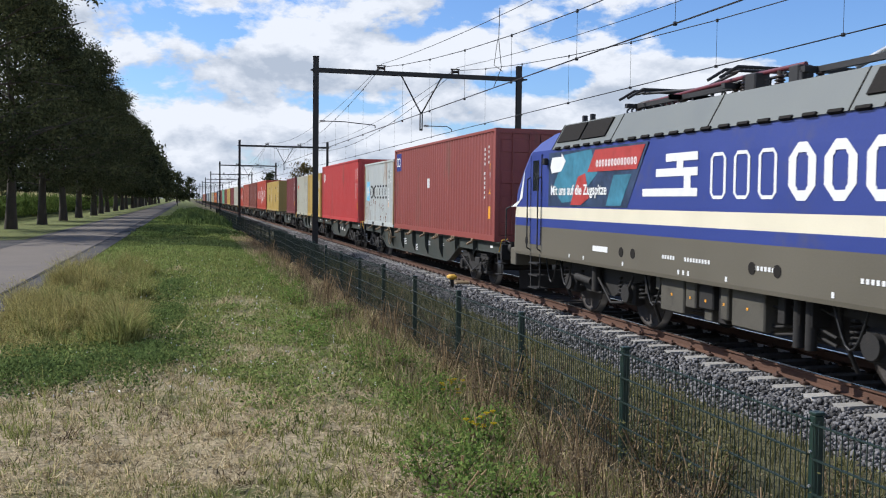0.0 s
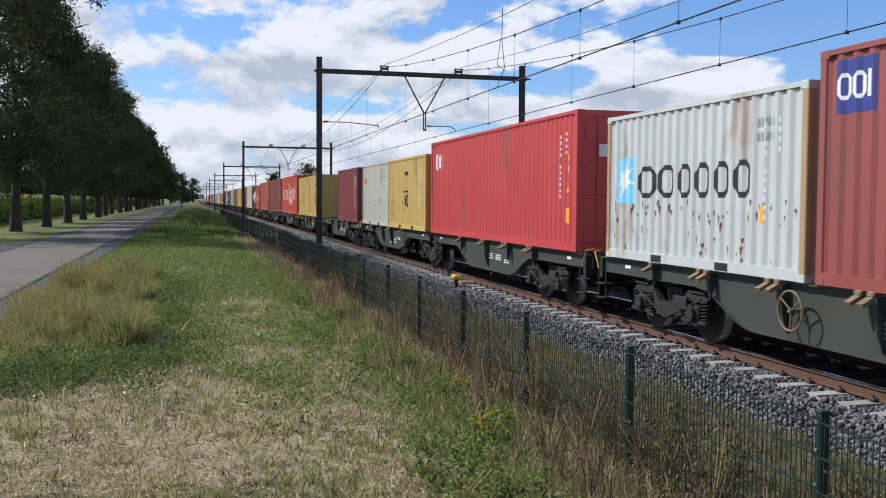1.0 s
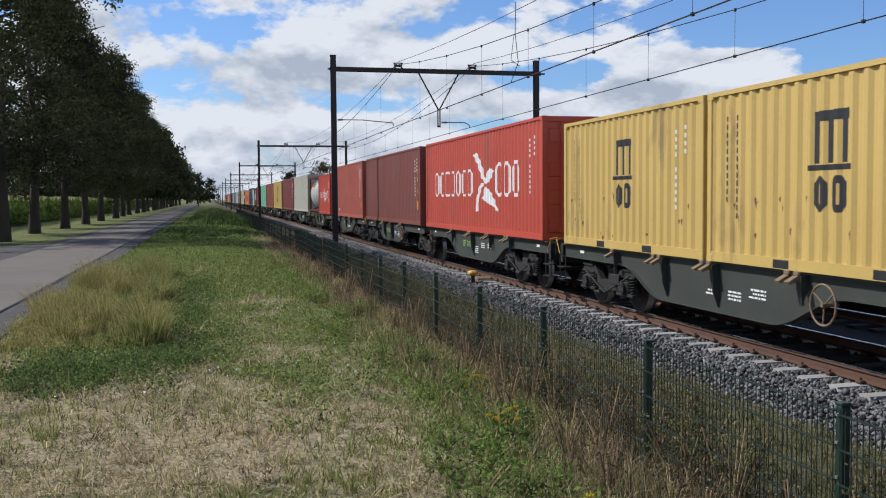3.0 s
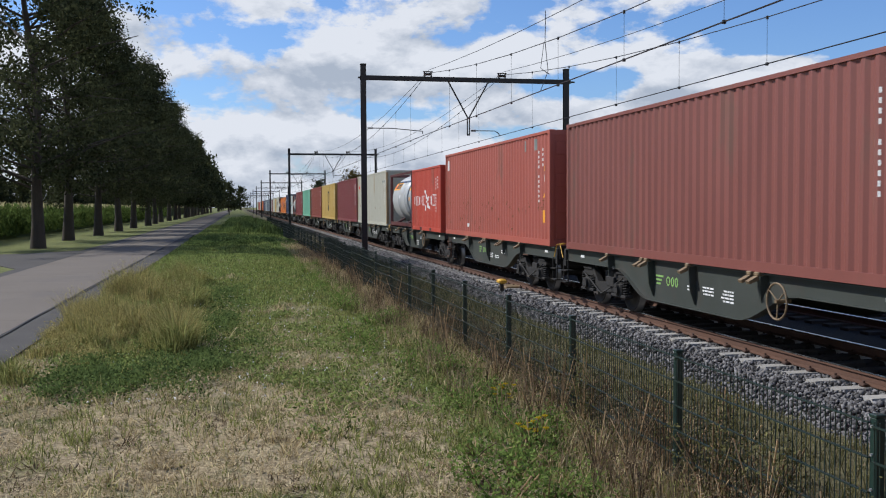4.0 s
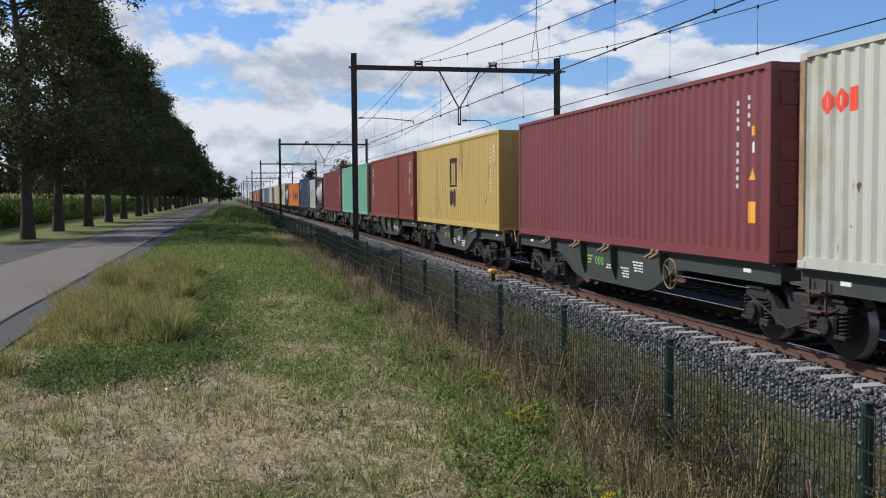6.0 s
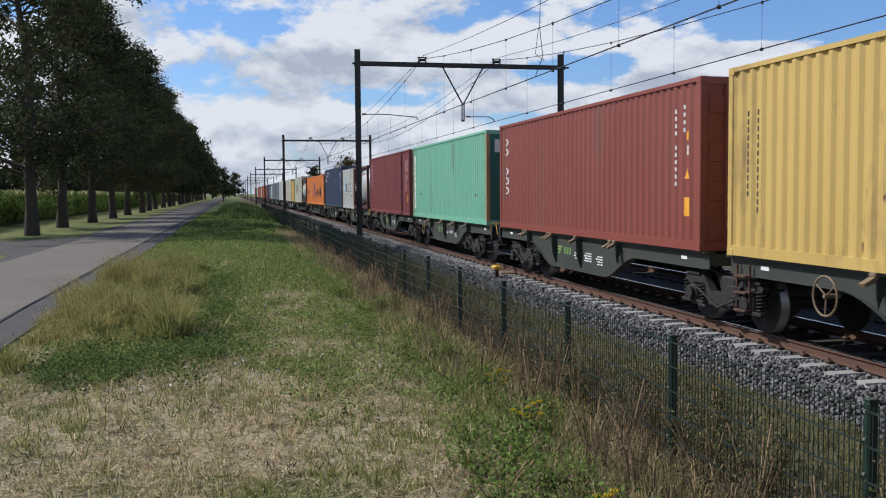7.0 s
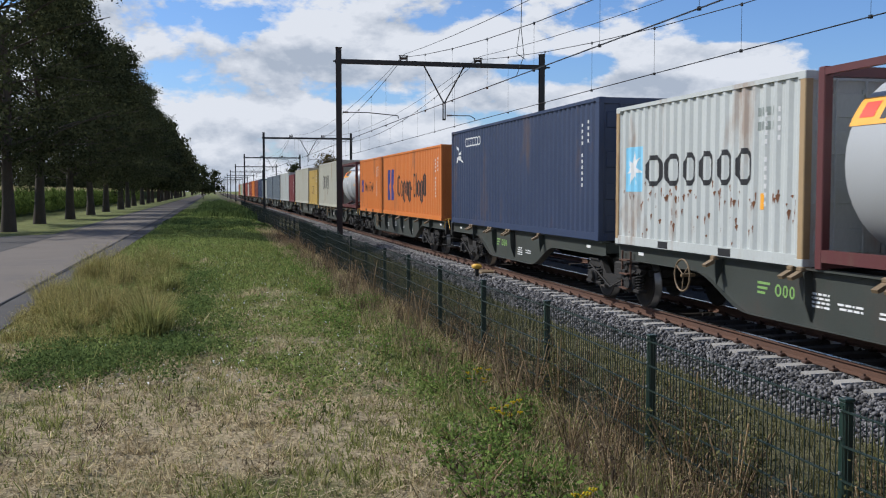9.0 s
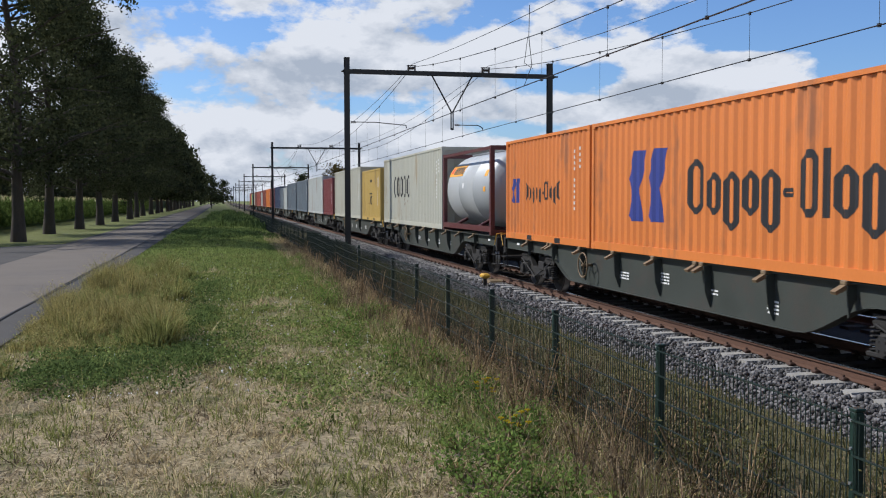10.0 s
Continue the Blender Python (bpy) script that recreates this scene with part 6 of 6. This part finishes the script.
def grass():
    rng = np.random.default_rng(11)

    def spots(n, x0, x1, y0, y1, power=2.2):
        y = y0 + (y1 - y0) * rng.random(n) ** power
        return rng.uniform(x0, x1, n), y

    def dry(x, y):
        return np.array([noise.noise((a * 0.55, b * 0.45, 7.0)) + 0.55 * noise.noise((a * 1.7, b * 1.5, 3.0)) for a, b in zip(x, y)])

    # mown meadow: small tussocks, green and straw, in patches
    cx, cy = spots(26000, -3.4, 3.4, 4.2, 36, 2.0)
    keep = (cx > -0.42 * cy - 0.5) & (cx > -2.9)
    cx, cy = cx[keep], cy[keep]
    cs = cy - 4.5 * np.exp(-((cx - 0.7) / 0.9) ** 2)  # the trodden line stays dry further out
    cp = 1.5 * dry(cx, cy) + 0.30 * np.clip((11.0 - cs) / 2, 0, 1) - 0.55 * np.clip((cs - 10) / 9, 0, 1) - 0.30 * (cx > 1.7) + rng.normal(size=len(cx)) * 0.20
    ch = rng.gamma(4.0, 0.25, len(cx))
    q = rng.integers(0, len(cx), 250000)
    a, r = rng.uniform(0, 2 * np.pi, len(q)), np.abs(rng.normal(size=len(q))) * (0.022 + 0.0012 * cy[q])
    x, y = cx[q] + np.cos(a) * r, cy[q] + np.sin(a) * r
    way = a + rng.normal(size=len(q)) * 0.7
    g = cp[q] + rng.normal(size=len(q)) * 0.24 < 0.09
    dead = np.array([noise.noise((a * 1.5, b * 1.1, 31.0)) + 0.5 * noise.noise((a * 4, b * 3, 8.0)) for a, b in zip(cx, cy)]) > 0.33
    d = dead[q] & (cy[q] < 13) & (cx[q] < 1.9)
    k = 1 + y * 0.03
    hh = rng.gamma(3.0, 0.017, len(q)) * ch[q]
    blades("dead_thatch", x[d], y[d], hh[d] * 0.6, 0.008 * k[d], M["dark_stalk"], "flattened brown dead grass in patches", "grass", 2.4, 3, way=way[d])
    g, w = g & ~d, ~g & ~d
    blades("meadow_grass", x[g], y[g], hh[g] * 1.0, 0.0075 * k[g], M["blade"], "short green meadow grass beside the fence", "grass", 1.1, 1, way=way[g])
    blades("dry_grass", x[w], y[w], hh[w] * 0.85, 0.0075 * k[w], M["straw"], "short bleached straw-coloured grass", "grass", 2.0, 2, way=way[w])
    # farther meadow, longer and greener
    x, y = spots(60000, -2.9, 3.3, 18, 110, 1.5)
    k = rng.random(len(x)) < (y - 18) / 22
    x, y = x[k], y[k]
    blades("far_meadow_grass", x, y, rng.uniform(0.05, 0.14, len(x)), 0.02 + 0.0006 * y, M["clover"], "longer green grass further along the meadow", "grass", 0.7, 3)
    # straw litter lying on the mown ground, and leafy tufts
    x, y = spots(44000, -3.2, 3.0, 4.2, 22, 1.8)
    a, l, w = rng.uniform(0, 6.28, len(x)), rng.uniform(0.012, 0.05, len(x)), rng.uniform(0.0018, 0.0036, len(x)) * (1 + y * 0.05)
    z = land_np(x, y) + rng.uniform(0.008, 0.04, len(x))
    c, u, t = np.stack([x, y, z], 1), np.stack([np.cos(a) * l, np.sin(a) * l, rng.uniform(-0.3, 0.3, len(x)) * l], 1), np.stack([-np.sin(a) * w, np.cos(a) * w, 0 * w], 1)
    p = dry(x, y) + rng.normal(size=len(x)) * 0.15 + 0.25 * (y < 10) - 0.5 * np.clip((y - 11) / 8, 0, 1) - 0.25 * (x > 2.0) > -0.05
    v = np.stack([c - u - t, c + u - t, c + u + t, c - u + t], 1)[p].reshape(-1, 3)
    tagged(new("straw_litter", fast_mesh("straw_litter", v, np.arange(len(v)).reshape(-1, 4), [M["litter"]])), "cut straw and dead stems lying in the grass", "straw", kind="stuff")
    tx, ty = spots(1500, -2.9, 3.2, 4.5, 32, 1.8)
    q = rng.integers(0, len(tx), 48000)
    x, y = tx[q] + rng.normal(size=len(q)) * 0.07, ty[q] + rng.normal(size=len(q)) * 0.09
    blades("grass_tufts", x, y, rng.uniform(0.03, 0.09, len(q)), 0.007 * (1 + y * 0.03), M["blade"], "tufts of greener grass in the meadow", "grass", 1.1, 14)
    # clover and plantain in uneven cushions
    rg = np.random.default_rng(23)
    cx, cy = rg.uniform(-2.7, 2.6, 1500), 6.5 + 44 * rg.random(1500) ** 1.25
    n = np.array([noise.noise((a * 0.7, b * 0.35, 12.0)) for a, b in zip(cx, cy)])
    ok = n + 0.30 * np.clip((cy - 9) / 10, -0.6, 1) + 0.25 * (cx > 1.7) > 0.10
    c = np.stack([cx[ok], cy[ok], land_np(cx[ok], cy[ok]) + rg.uniform(0.02, 0.08, ok.sum())], 1)
    v, f = leaves(90000, rg, c, np.array([0.12, 0.17, 0.028]), 0.022)
    tagged(new("clover_cushions", fast_mesh("clover_cushions", v, f, [M["clover"]])), "low dark green clover cushions in the meadow", "weeds", kind="stuff")
    # a dark leafy band across the meadow, then taller growth where the mowing stops
    cx, cy = rg.uniform(-2.4, 2.9, 240), rg.uniform(52, 63, 240)
    c = np.stack([cx, cy + 1.5 * np.sin(cx * 1.3), land_np(cx, cy) + rg.uniform(0.05, 0.16, 240)], 1)
    v, f = leaves(30000, rg, c, np.array([0.25, 0.45, 0.06]), 0.05)
    tagged(new("leafy_band", fast_mesh("leafy_band", v, f, [M["dark_clover"]])), "dark leafy plants in a band across the meadow", "weeds", kind="stuff")
    cx, cy = rg.uniform(-1.3, 3.2, 260), 76 + 75 * rg.random(260) ** 1.4
    q = rg.integers(0, 260, 24000)
    x, y = cx[q] + rg.normal(size=len(q)) * 0.30, cy[q] + rg.normal(size=len(q)) * 0.7
    hh = rg.uniform(0.25, 0.9, len(q)) * rg.uniform(0.5, 1.1, 260)[q] * np.clip((x + 2.0) / 1.2, 0.25, 1)
    blades("unmown_grass", x, y, hh, 0.045, M["dark_clover"], "unmown dark green grass at the end of the meadow", "tall grass", 0.7, 31)
    # tall seeding grass by the lane, in leaning tussocks
    n = 150
    cx, cy = rng.uniform(-2.85, -0.75, n), rng.uniform(11.6, 27, n)
    cx = cx - 0.5 * (cy < 13.5) * (cx > -1.6)
    tall = rng.uniform(0.45, 1.25, n) * (0.75 + 0.45 * np.sin(cy * 1.1 + cx * 2.0))
    gold = np.clip(0.42 - 0.30 * (cx + 1.8) + 0.35 * np.sin(cy * 0.9 + 0.6) + rng.normal(size=n) * 0.25, 0.04, 0.96)
    q = rng.integers(0, n, 56000)
    a, r = rng.uniform(0, 2 * np.pi, len(q)), np.abs(rng.normal(size=len(q))) * 0.11
    x, y = cx[q] + np.cos(a) * r, cy[q] + np.sin(a) * r * 1.5
    ok = (x < -0.25) & (x > -3.05)
    x, y, q, a = x[ok], y[ok], q[ok], a[ok]
    hh = rng.uniform(0.22, 0.66, len(x)) * np.maximum(tall[q], 0.25) * np.clip((y - 10.0) / 3.5, 0.35, 1) * np.clip((0.2 - x) / 1.1, 0.35, 1)
    m = rng.random(len(x)) < gold[q]
    way = a + rng.normal(size=len(x)) * 0.6
    blades("tall_grass", x[m], y[m], hh[m], 0.006, M["gold"], "tall yellowed seeding grass by the lane", "tall grass", 0.9, 4, way=way[m])
    blades("tall_green_grass", x[~m], y[~m], hh[~m] * 0.8, 0.010, M["blade"], "tall green grass by the lane", "tall grass", 1.0, 5, way=way[~m])
    hx = np.flatnonzero(m)[::5]
    c = np.stack([x[hx], y[hx], land_np(x[hx], y[hx]) + hh[hx] * 0.92], 1)
    v, f = leaves(9000, rng, c, np.array([0.05, 0.05, 0.05]), 0.014)
    tagged(new("seed_heads", fast_mesh("seed_heads", v, f, [M["gold"]])), "pale seed heads of the tall grass", "tall grass", kind="stuff")
    # leafy plants round its foot
    t = rng.random(260)
    px, py = -2.05 + 1.75 * t + rng.normal(size=260) * 0.20, 11.6 + 1.2 * t ** 2 + rng.normal(size=260) * 0.75
    px[130:], py[130:] = rng.normal(-0.35, 0.28, 130), rng.uniform(12, 24, 130)
    c = np.stack([px, py, land_np(px, py) + rng.uniform(0.01, 0.12, 260)], 1)
    v, f = leaves(26000, rng, c, np.array([0.10, 0.14, 0.04]), 0.021)
    tagged(new("low_leafy_weeds", fast_mesh("low_leafy_weeds", v, f, [M["dark_clover"]])), "low leafy green plants before the tall grass", "weeds", kind="stuff")
    # rank growth along the fence
    x, y = spots(24000, 2.2, 3.9, 3.5, 62, 1.7)
    n = np.array([noise.noise((b * 0.5, a * 0.8, 1.0)) for a, b in zip(x, y)])
    m = (n + (x - 2.85) * 0.55 + rng.normal(size=len(x)) * 0.18) > 0.02
    k = 1 + y * 0.02
    blades("fence_dry_growth", x[m], y[m], rng.uniform(0.06, 0.36, m.sum()), 0.008 * k[m], M["stalk"], "brown withered stalks along the fence", "weeds", 0.7, 6)
    blades("fence_green_growth", x[~m], y[~m], rng.uniform(0.08, 0.26, (~m).sum()), 0.011 * k[~m], M["blade"], "fresh green grass along the fence", "grass", 0.8, 7)
    # tall brown seed stems in bunches along the fence
    cx, cy = rg.uniform(2.3, 3.0, 90), 5.0 + 34 * rg.random(90) ** 1.3
    q = rg.integers(0, 90, 1700)
    x, y = cx[q] + rg.normal(size=1700) * 0.08, cy[q] + rg.normal(size=1700) * 0.18
    blades("tall_dead_stems", x, y, rg.uniform(0.25, 1.0, 1700) * rg.uniform(0.4, 0.8, 90)[q], 0.006 * (1 + y * 0.02), M["dark_stalk"], "tall brown dead seed stems along the fence", "weeds", 0.5, 32)
    x, y = spots(17000, 2.2, 3.7, 3.5, 60, 1.7)
    blades("fence_straw", x, y, rng.uniform(0.08, 0.32, len(x)), 0.007 * (1 + y * 0.03), M["straw"], "pale dry grass leaning on the fence", "grass", 1.0, 8)
    x, y = spots(26000, 3.3, 6.35, 3, 60, 1.7)
    blades("track_side_grass", x, y, rng.uniform(0.04, 0.24, len(x)), 0.009 * (1 + y * 0.02), M["bush"], "dull olive growth between fence and ballast", "grass", 0.8, 9)


def weed(name, x, y, h, r, n, mat, label, seed, leaf=0.024):
    """A bushy weed: a few stems with many small leaves."""
    rng = np.random.default_rng(seed)
    z0 = float(land_np(np.array([x]), np.array([y]))[0])
    ob = thing(name, label, "weed", "weeds along the fence", pose(x, y, z0 - 0.02))
    tips, g = [], Geo()
    for q in range(9):
        a, l = rng.uniform(0, 6.28), rng.uniform(0.15, 1) * r
        tip = (math.cos(a) * l, math.sin(a) * l, h * rng.uniform(0.6, 1.05))
        g.tube([(0, 0, 0), (tip[0] * 0.4, tip[1] * 0.4, tip[2] * 0.5), tip], 0.005, n=4)
        tips += [np.array(tip) * f for f in (0.35, 0.55, 0.75, 0.9, 1.0)]
    tagged(part("stem", g, M["stalk"], ob), kind="stuff")
    v, f = leaves(n, rng, np.array(tips), 0.045 + 0.05 * r, leaf)
    part("foliage", fast_mesh("foliage", v, f, [mat]), None, ob)
    return ob, tips


def weeds():
    rnd = random.Random(21)
    for k in range(84):
        y = 4.6 + 30 * (k / 84) ** 1.5 + rnd.uniform(-0.3, 0.3)
        x = rnd.uniform(1.75, 2.75) + 0.25 * math.sin(y * 0.8)
        weed("green_weed", x, y, rnd.uniform(0.10, 0.30), rnd.uniform(0.16, 0.36), 380, M["weed"], "leafy fresh green weed beside the fence", 100 + k, 0.018)
    for k in range(34):
        y = 4.4 + 40 * (k / 34) ** 1.4 + rnd.uniform(-0.4, 0.4)
        x = rnd.uniform(2.65, 3.40)
        weed("withered_weed", x, y, rnd.uniform(0.35, 0.75), rnd.uniform(0.15, 0.32), 380, M["dark_stalk"], "tall brown withered weed leaning on the fence", 200 + k, 0.013)
    for k in range(26):
        y = 4.2 + 22 * (k / 26) ** 1.2 + rnd.uniform(-0.4, 0.4)
        weed("dark_withered_weed", rnd.uniform(3.25, 4.5), y, rnd.uniform(0.35, 0.8), rnd.uniform(0.2, 0.4), 320, M["dark_stalk"], "dull brown withered weed growing through the fence", 400 + k, 0.013)
    for k in range(13):
        y = 4.3 + 6.5 * (k / 13) ** 1.2 + rnd.uniform(-0.2, 0.2)
        weed("olive_bush_weed", rnd.uniform(3.1, 4.3), y, rnd.uniform(0.45, 0.85), rnd.uniform(0.22, 0.4), 520, M["bush"], "dull olive bushy weed growing at the fence", 500 + k, 0.017)
    for k, (x, y) in enumerate(((2.35, 7.6), (2.42, 7.75), (2.1, 5.2), (2.7, 9.6), (2.75, 9.9), (1.95, 5.0))):
        ob, tips = weed("yellow_flowering_weed", x, y, 0.36, 0.14, 120, M["weed"], "green weed with small yellow flower heads", 300 + k)
        for t in tips[4::10]:
            g = Geo()
            for a in range(7):
                c = Vector(t) + Vector((0.02 * math.cos(a * 1.05), 0.02 * math.sin(a * 1.05), 0.012)) * (a > 0)
                g.lathe([(0, 0.003), (0.006, 0.010), (0.012, 0.003)], "z", c, 6)
            part("flower_head", g, M["flower"], ob, "yellow flower head")
    # clover heads in the meadow
    rng = np.random.default_rng(5)
    n = 900
    x, y = rng.uniform(-1.6, 2.2, n), 10 + 22 * rng.random(n) ** 1.3
    c = np.stack([x, y, land_np(x, y) + 0.08], 1)
    v, f = leaves(n, rng, c, 0.01, 0.014)
    tagged(new("clover_heads", fast_mesh("clover_heads", v, f, [M["white"]])), "tiny white clover heads in the meadow", "flowers", kind="stuff")


def tree_meshes(seed, H, R, base, n_leaf, leaf, mat_leaf, limbs=46):
    """Trunk with limbs, and a crown of leaf sprays with gaps and an uneven outline."""
    rng = np.random.default_rng(seed)
    rnd = random.Random(seed)
    g = Geo()
    r0 = 0.30
    pts = [Vector((0, 0, -0.1)), Vector((0.02, 0.03, 1.2)), Vector((rnd.uniform(-0.1, 0.1), rnd.uniform(-0.1, 0.1), base + 1))]
    while pts[-1].z < H * 0.88:
        pts.append(pts[-1] + Vector((rnd.uniform(-0.25, 0.25), rnd.uniform(-0.25, 0.25), H * 0.1)))
    rad = [r0 * 1.35, r0] + [r0 * 0.9 * (1 - 0.85 * (p.z / H)) for p in pts[2:]]
    for a, b, ra, rb in zip(pts, pts[1:], rad, rad[1:]):
        g.cyl(a, b, ra, rb, n=10, caps=False)
    tips = []
    for k in range(limbs):
        f = rnd.uniform(0.0, 1.0) ** 1.2
        z = base + (H * 0.93 - base) * f
        i = max(j for j, p in enumerate(pts) if p.z <= z)
        o = pts[i].lerp(pts[min(i + 1, len(pts) - 1)], 0.5)
        o = Vector((o.x, o.y, z))
        a = k * 2.4 + rnd.uniform(-0.3, 0.3)
        l = R * (0.55 + 0.45 * math.sin(math.pi * min(1, 0.25 + f * 0.75))) * rnd.uniform(0.62, 1.12) * (1 - 0.78 * f ** 2.2)
        e = o + Vector((math.cos(a) * l, math.sin(a) * l, l * rnd.uniform(0.05, 0.45)))
        m = o.lerp(e, 0.5) + Vector((0, 0, 0.25))
        g.cyl(o, m, 0.07, 0.045, n=6, caps=False)
        g.cyl(m, e, 0.045, 0.015, n=5, caps=False)
        for q in range(6):
            t = rnd.uniform(0.3, 1.08)
            tips.append(np.array(o.lerp(e, t)) + rng.normal(size=3) * (0.35 + 0.35 * t))
    tips = np.array(tips)
    v, f = leaves(n_leaf, rng, tips, np.array([0.34, 0.34, 0.26]), leaf)
    return g.mesh("trunk", M["bark"]), fast_mesh("crown", v, f, [mat_leaf])


def trees():
    kinds = [tree_meshes(s, H, R, 2.8, 30000, 0.115, M["leaf"], 68) for s, H, R in ((1, 17.6, 5.7), (2, 16.6, 5.9), (3, 18.2, 5.5))]
    thin = [tree_meshes(s, H, R, 2.8, 20000, 0.12, M["leaf"], 46) for s, H, R in ((7, 18.5, 5.9), (8, 17.2, 5.6))]
    plain = [tree_meshes(s, H, R, 3.0, 7500, 0.34, M["leaf"], 60) for s, H, R in ((4, 17.5, 5.6), (5, 16.8, 5.8))]
    rnd = random.Random(2)

    def place(name, label, x, y, k, sc, mesh_pair, grp="trees along the lane"):
        ob = thing(name, label, "tree", grp, pose(x, y, 0, 0, 0, rnd.uniform(0, 360)))
        ob.scale = (sc, sc, sc)
        part("trunk", mesh_pair[0], None, ob)
        part("crown", mesh_pair[1], None, ob)

    ys = [51, 63, 73.5, 86, 99, 111, 124, 137, 150, 163, 176, 189, 202, 216, 230, 244, 258, 274, 290, 306, 324, 342, 362, 384]
    for i, y in enumerate(ys):
        place("avenue_tree", "tall dark green roadside tree with a full crown", -10.0 + rnd.uniform(-0.3, 0.3), y, i, rnd.uniform(0.90, 1.04), thin[i] if i < 2 else kinds[i % 3] if y < 155 else plain[i % 2])
    small = tree_meshes(9, 10.5, 4.2, 1.0, 3000, 0.32, M["leaf"])
    autumn = tree_meshes(10, 10.5, 4.0, 1.5, 4500, 0.2, M["leaf_b"])
    place("round_tree", "dark rounded tree beyond the railway", 24.5, 300, 0, 1.0, small, "trees beyond the railway")
    place("yellowing_tree", "yellowing thin tree beyond the railway", 26.0, 220, 0, 1.05, autumn, "trees beyond the railway")
    for x, y, sc in ((-4, 440, 1.3), (-9, 470, 1.6), (-16, 430, 1.5), (2, 640, 1.5), (-24, 520, 1.7)):
        place("distant_tree", "dark tree at the far end of the lane", x, y, 0, sc, small, "distant trees")
    for i in range(42):
        a = i / 41
        place("field_edge_tree", "dark tree at the far edge of the maize field", -82 + 66 * a + rnd.uniform(-2, 2), 250 + 70 * a + rnd.uniform(-8, 8), 0, rnd.uniform(0.7, 1.15), small, "trees beyond the maize")
    for i in range(16):
        place("distant_tree", "small dark tree on the horizon beyond the railway", 40 + 22 * i + rnd.uniform(-6, 6), 700 + rnd.uniform(-40, 60), 0, rnd.uniform(0.6, 1.0), small, "distant trees")


def maize():
    rng = np.random.default_rng(31)
    n = 7500
    x = -14.2 - 26 * rng.random(n) ** 1.8
    y = 40 + 170 * rng.random(n) ** 1.4
    x = np.round(x / 0.75) * 0.75 + rng.normal(size=n) * 0.06
    h = rng.uniform(2.0, 2.4, n)
    k = 9
    px, py = np.repeat(x, k), np.repeat(y, k)
    lev = np.tile(np.linspace(0.12, 0.86, k), n) * np.repeat(h, k)
    a = rng.uniform(0, 2 * np.pi, n * k)
    l = rng.uniform(0.45, 0.8, n * k)
    base = np.stack([px, py, lev], 1)
    out = np.stack([np.cos(a) * l, np.sin(a) * l, np.zeros(n * k)], 1)
    side = np.stack([-np.sin(a), np.cos(a), np.zeros(n * k)], 1) * 0.05
    mid = base + out * 0.5 + [0, 0, 0.28]
    tip = base + out + np.stack([np.zeros(n * k), np.zeros(n * k), rng.uniform(-0.25, 0.15, n * k)], 1)
    v = np.stack([base - side * 0.5, base + side * 0.5, mid + side, mid - side, tip], 1).reshape(-1, 3)
    i = (np.arange(n * k) * 5)[:, None]
    f = np.concatenate([i + [0, 1, 2], i + [0, 2, 3], i + [3, 2, 4]], 1).reshape(-1, 3)
    tagged(new("maize", fast_mesh("maize", v, f, [M["corn"]])), "standing green maize in the field behind the trees", "maize", kind="stuff")
    m = 16000
    x, y = -14.0 - 60 * rng.random(m) ** 1.4, 40 + 260 * rng.random(m) ** 1.3
    blades("maize_tassels", x, y, rng.uniform(0.35, 0.6, m), 0.08, M["tassel"], "pale tassels on top of the maize", "maize", 0.8, 33, np.full(m, 2.0))
    g = Geo()
    xs = [-300, -150, -80, -45, -28, -19, -16]
    ys = [44, 60, 80, 110, 150, 200, 280, 420]
    for a, b in zip(xs, xs[1:]):
        for c, d in zip(ys, ys[1:]):
            g.box(a, b - 0.3, c, d - 0.3, 0, 1.95 + 0.1 * noise.noise((a, c, 0.0)))
    tagged(part("maize_field", g, M["cornmass"]), "dense body of the maize field", "maize", kind="stuff")


M["cornmass"] = surf("maize_mass", (0.055, 0.075, 0.022), 0.95, var=0.7, scale=2.5, grain=12, bump=1.0)


def track_marker():
    ob = thing("track_marker", "small yellow capped marker standing by the sleeper ends", "track marker", at=pose(7.2, 26.0, -0.45))
    part("stalk", Geo().box(-0.05, 0.05, -0.05, 0.05, 0, 0.28, c=0.01), M["mast"], ob)
    part("cap", Geo().box(-0.12, 0.12, -0.16, 0.16, 0.27, 0.40, c=0.04), M["yellow"], ob, "yellow cap")
    tagged(part("track_plate", Geo().box(7.5, 8.1, 26.6, 27.4, -0.42, -0.32, c=0.02), M["lever"]), "rusty orange plate lying beside the rail", "track plate")
    tagged(part("bollard", Geo().box(-2.3, -2.1, 259.9, 260.1, 0.0, 1.3, c=0.03), M["mast"]), "short dark post at the lane's far end", "post")


sleepers()
ballast_stones()
track_marker()
trees()
maize()
weeds()
grass()


# ---- what moves ----
def motions():
    for ob, s, z in MOVING:
        walk(ob, [(t, pose(TRACK_X, s - t * SPEED, z)) for t in (0.0, 5.0, 10.0)])
    # turning wheels, at most 84 degrees from row to row
    for w, y, z, r in TURNING:
        turn = min(84.0, math.degrees(SPEED / 30 / r))
        walk(w, [(i / 30, pose(0, y, z, turn * i)) for i in range(301)])


motions()
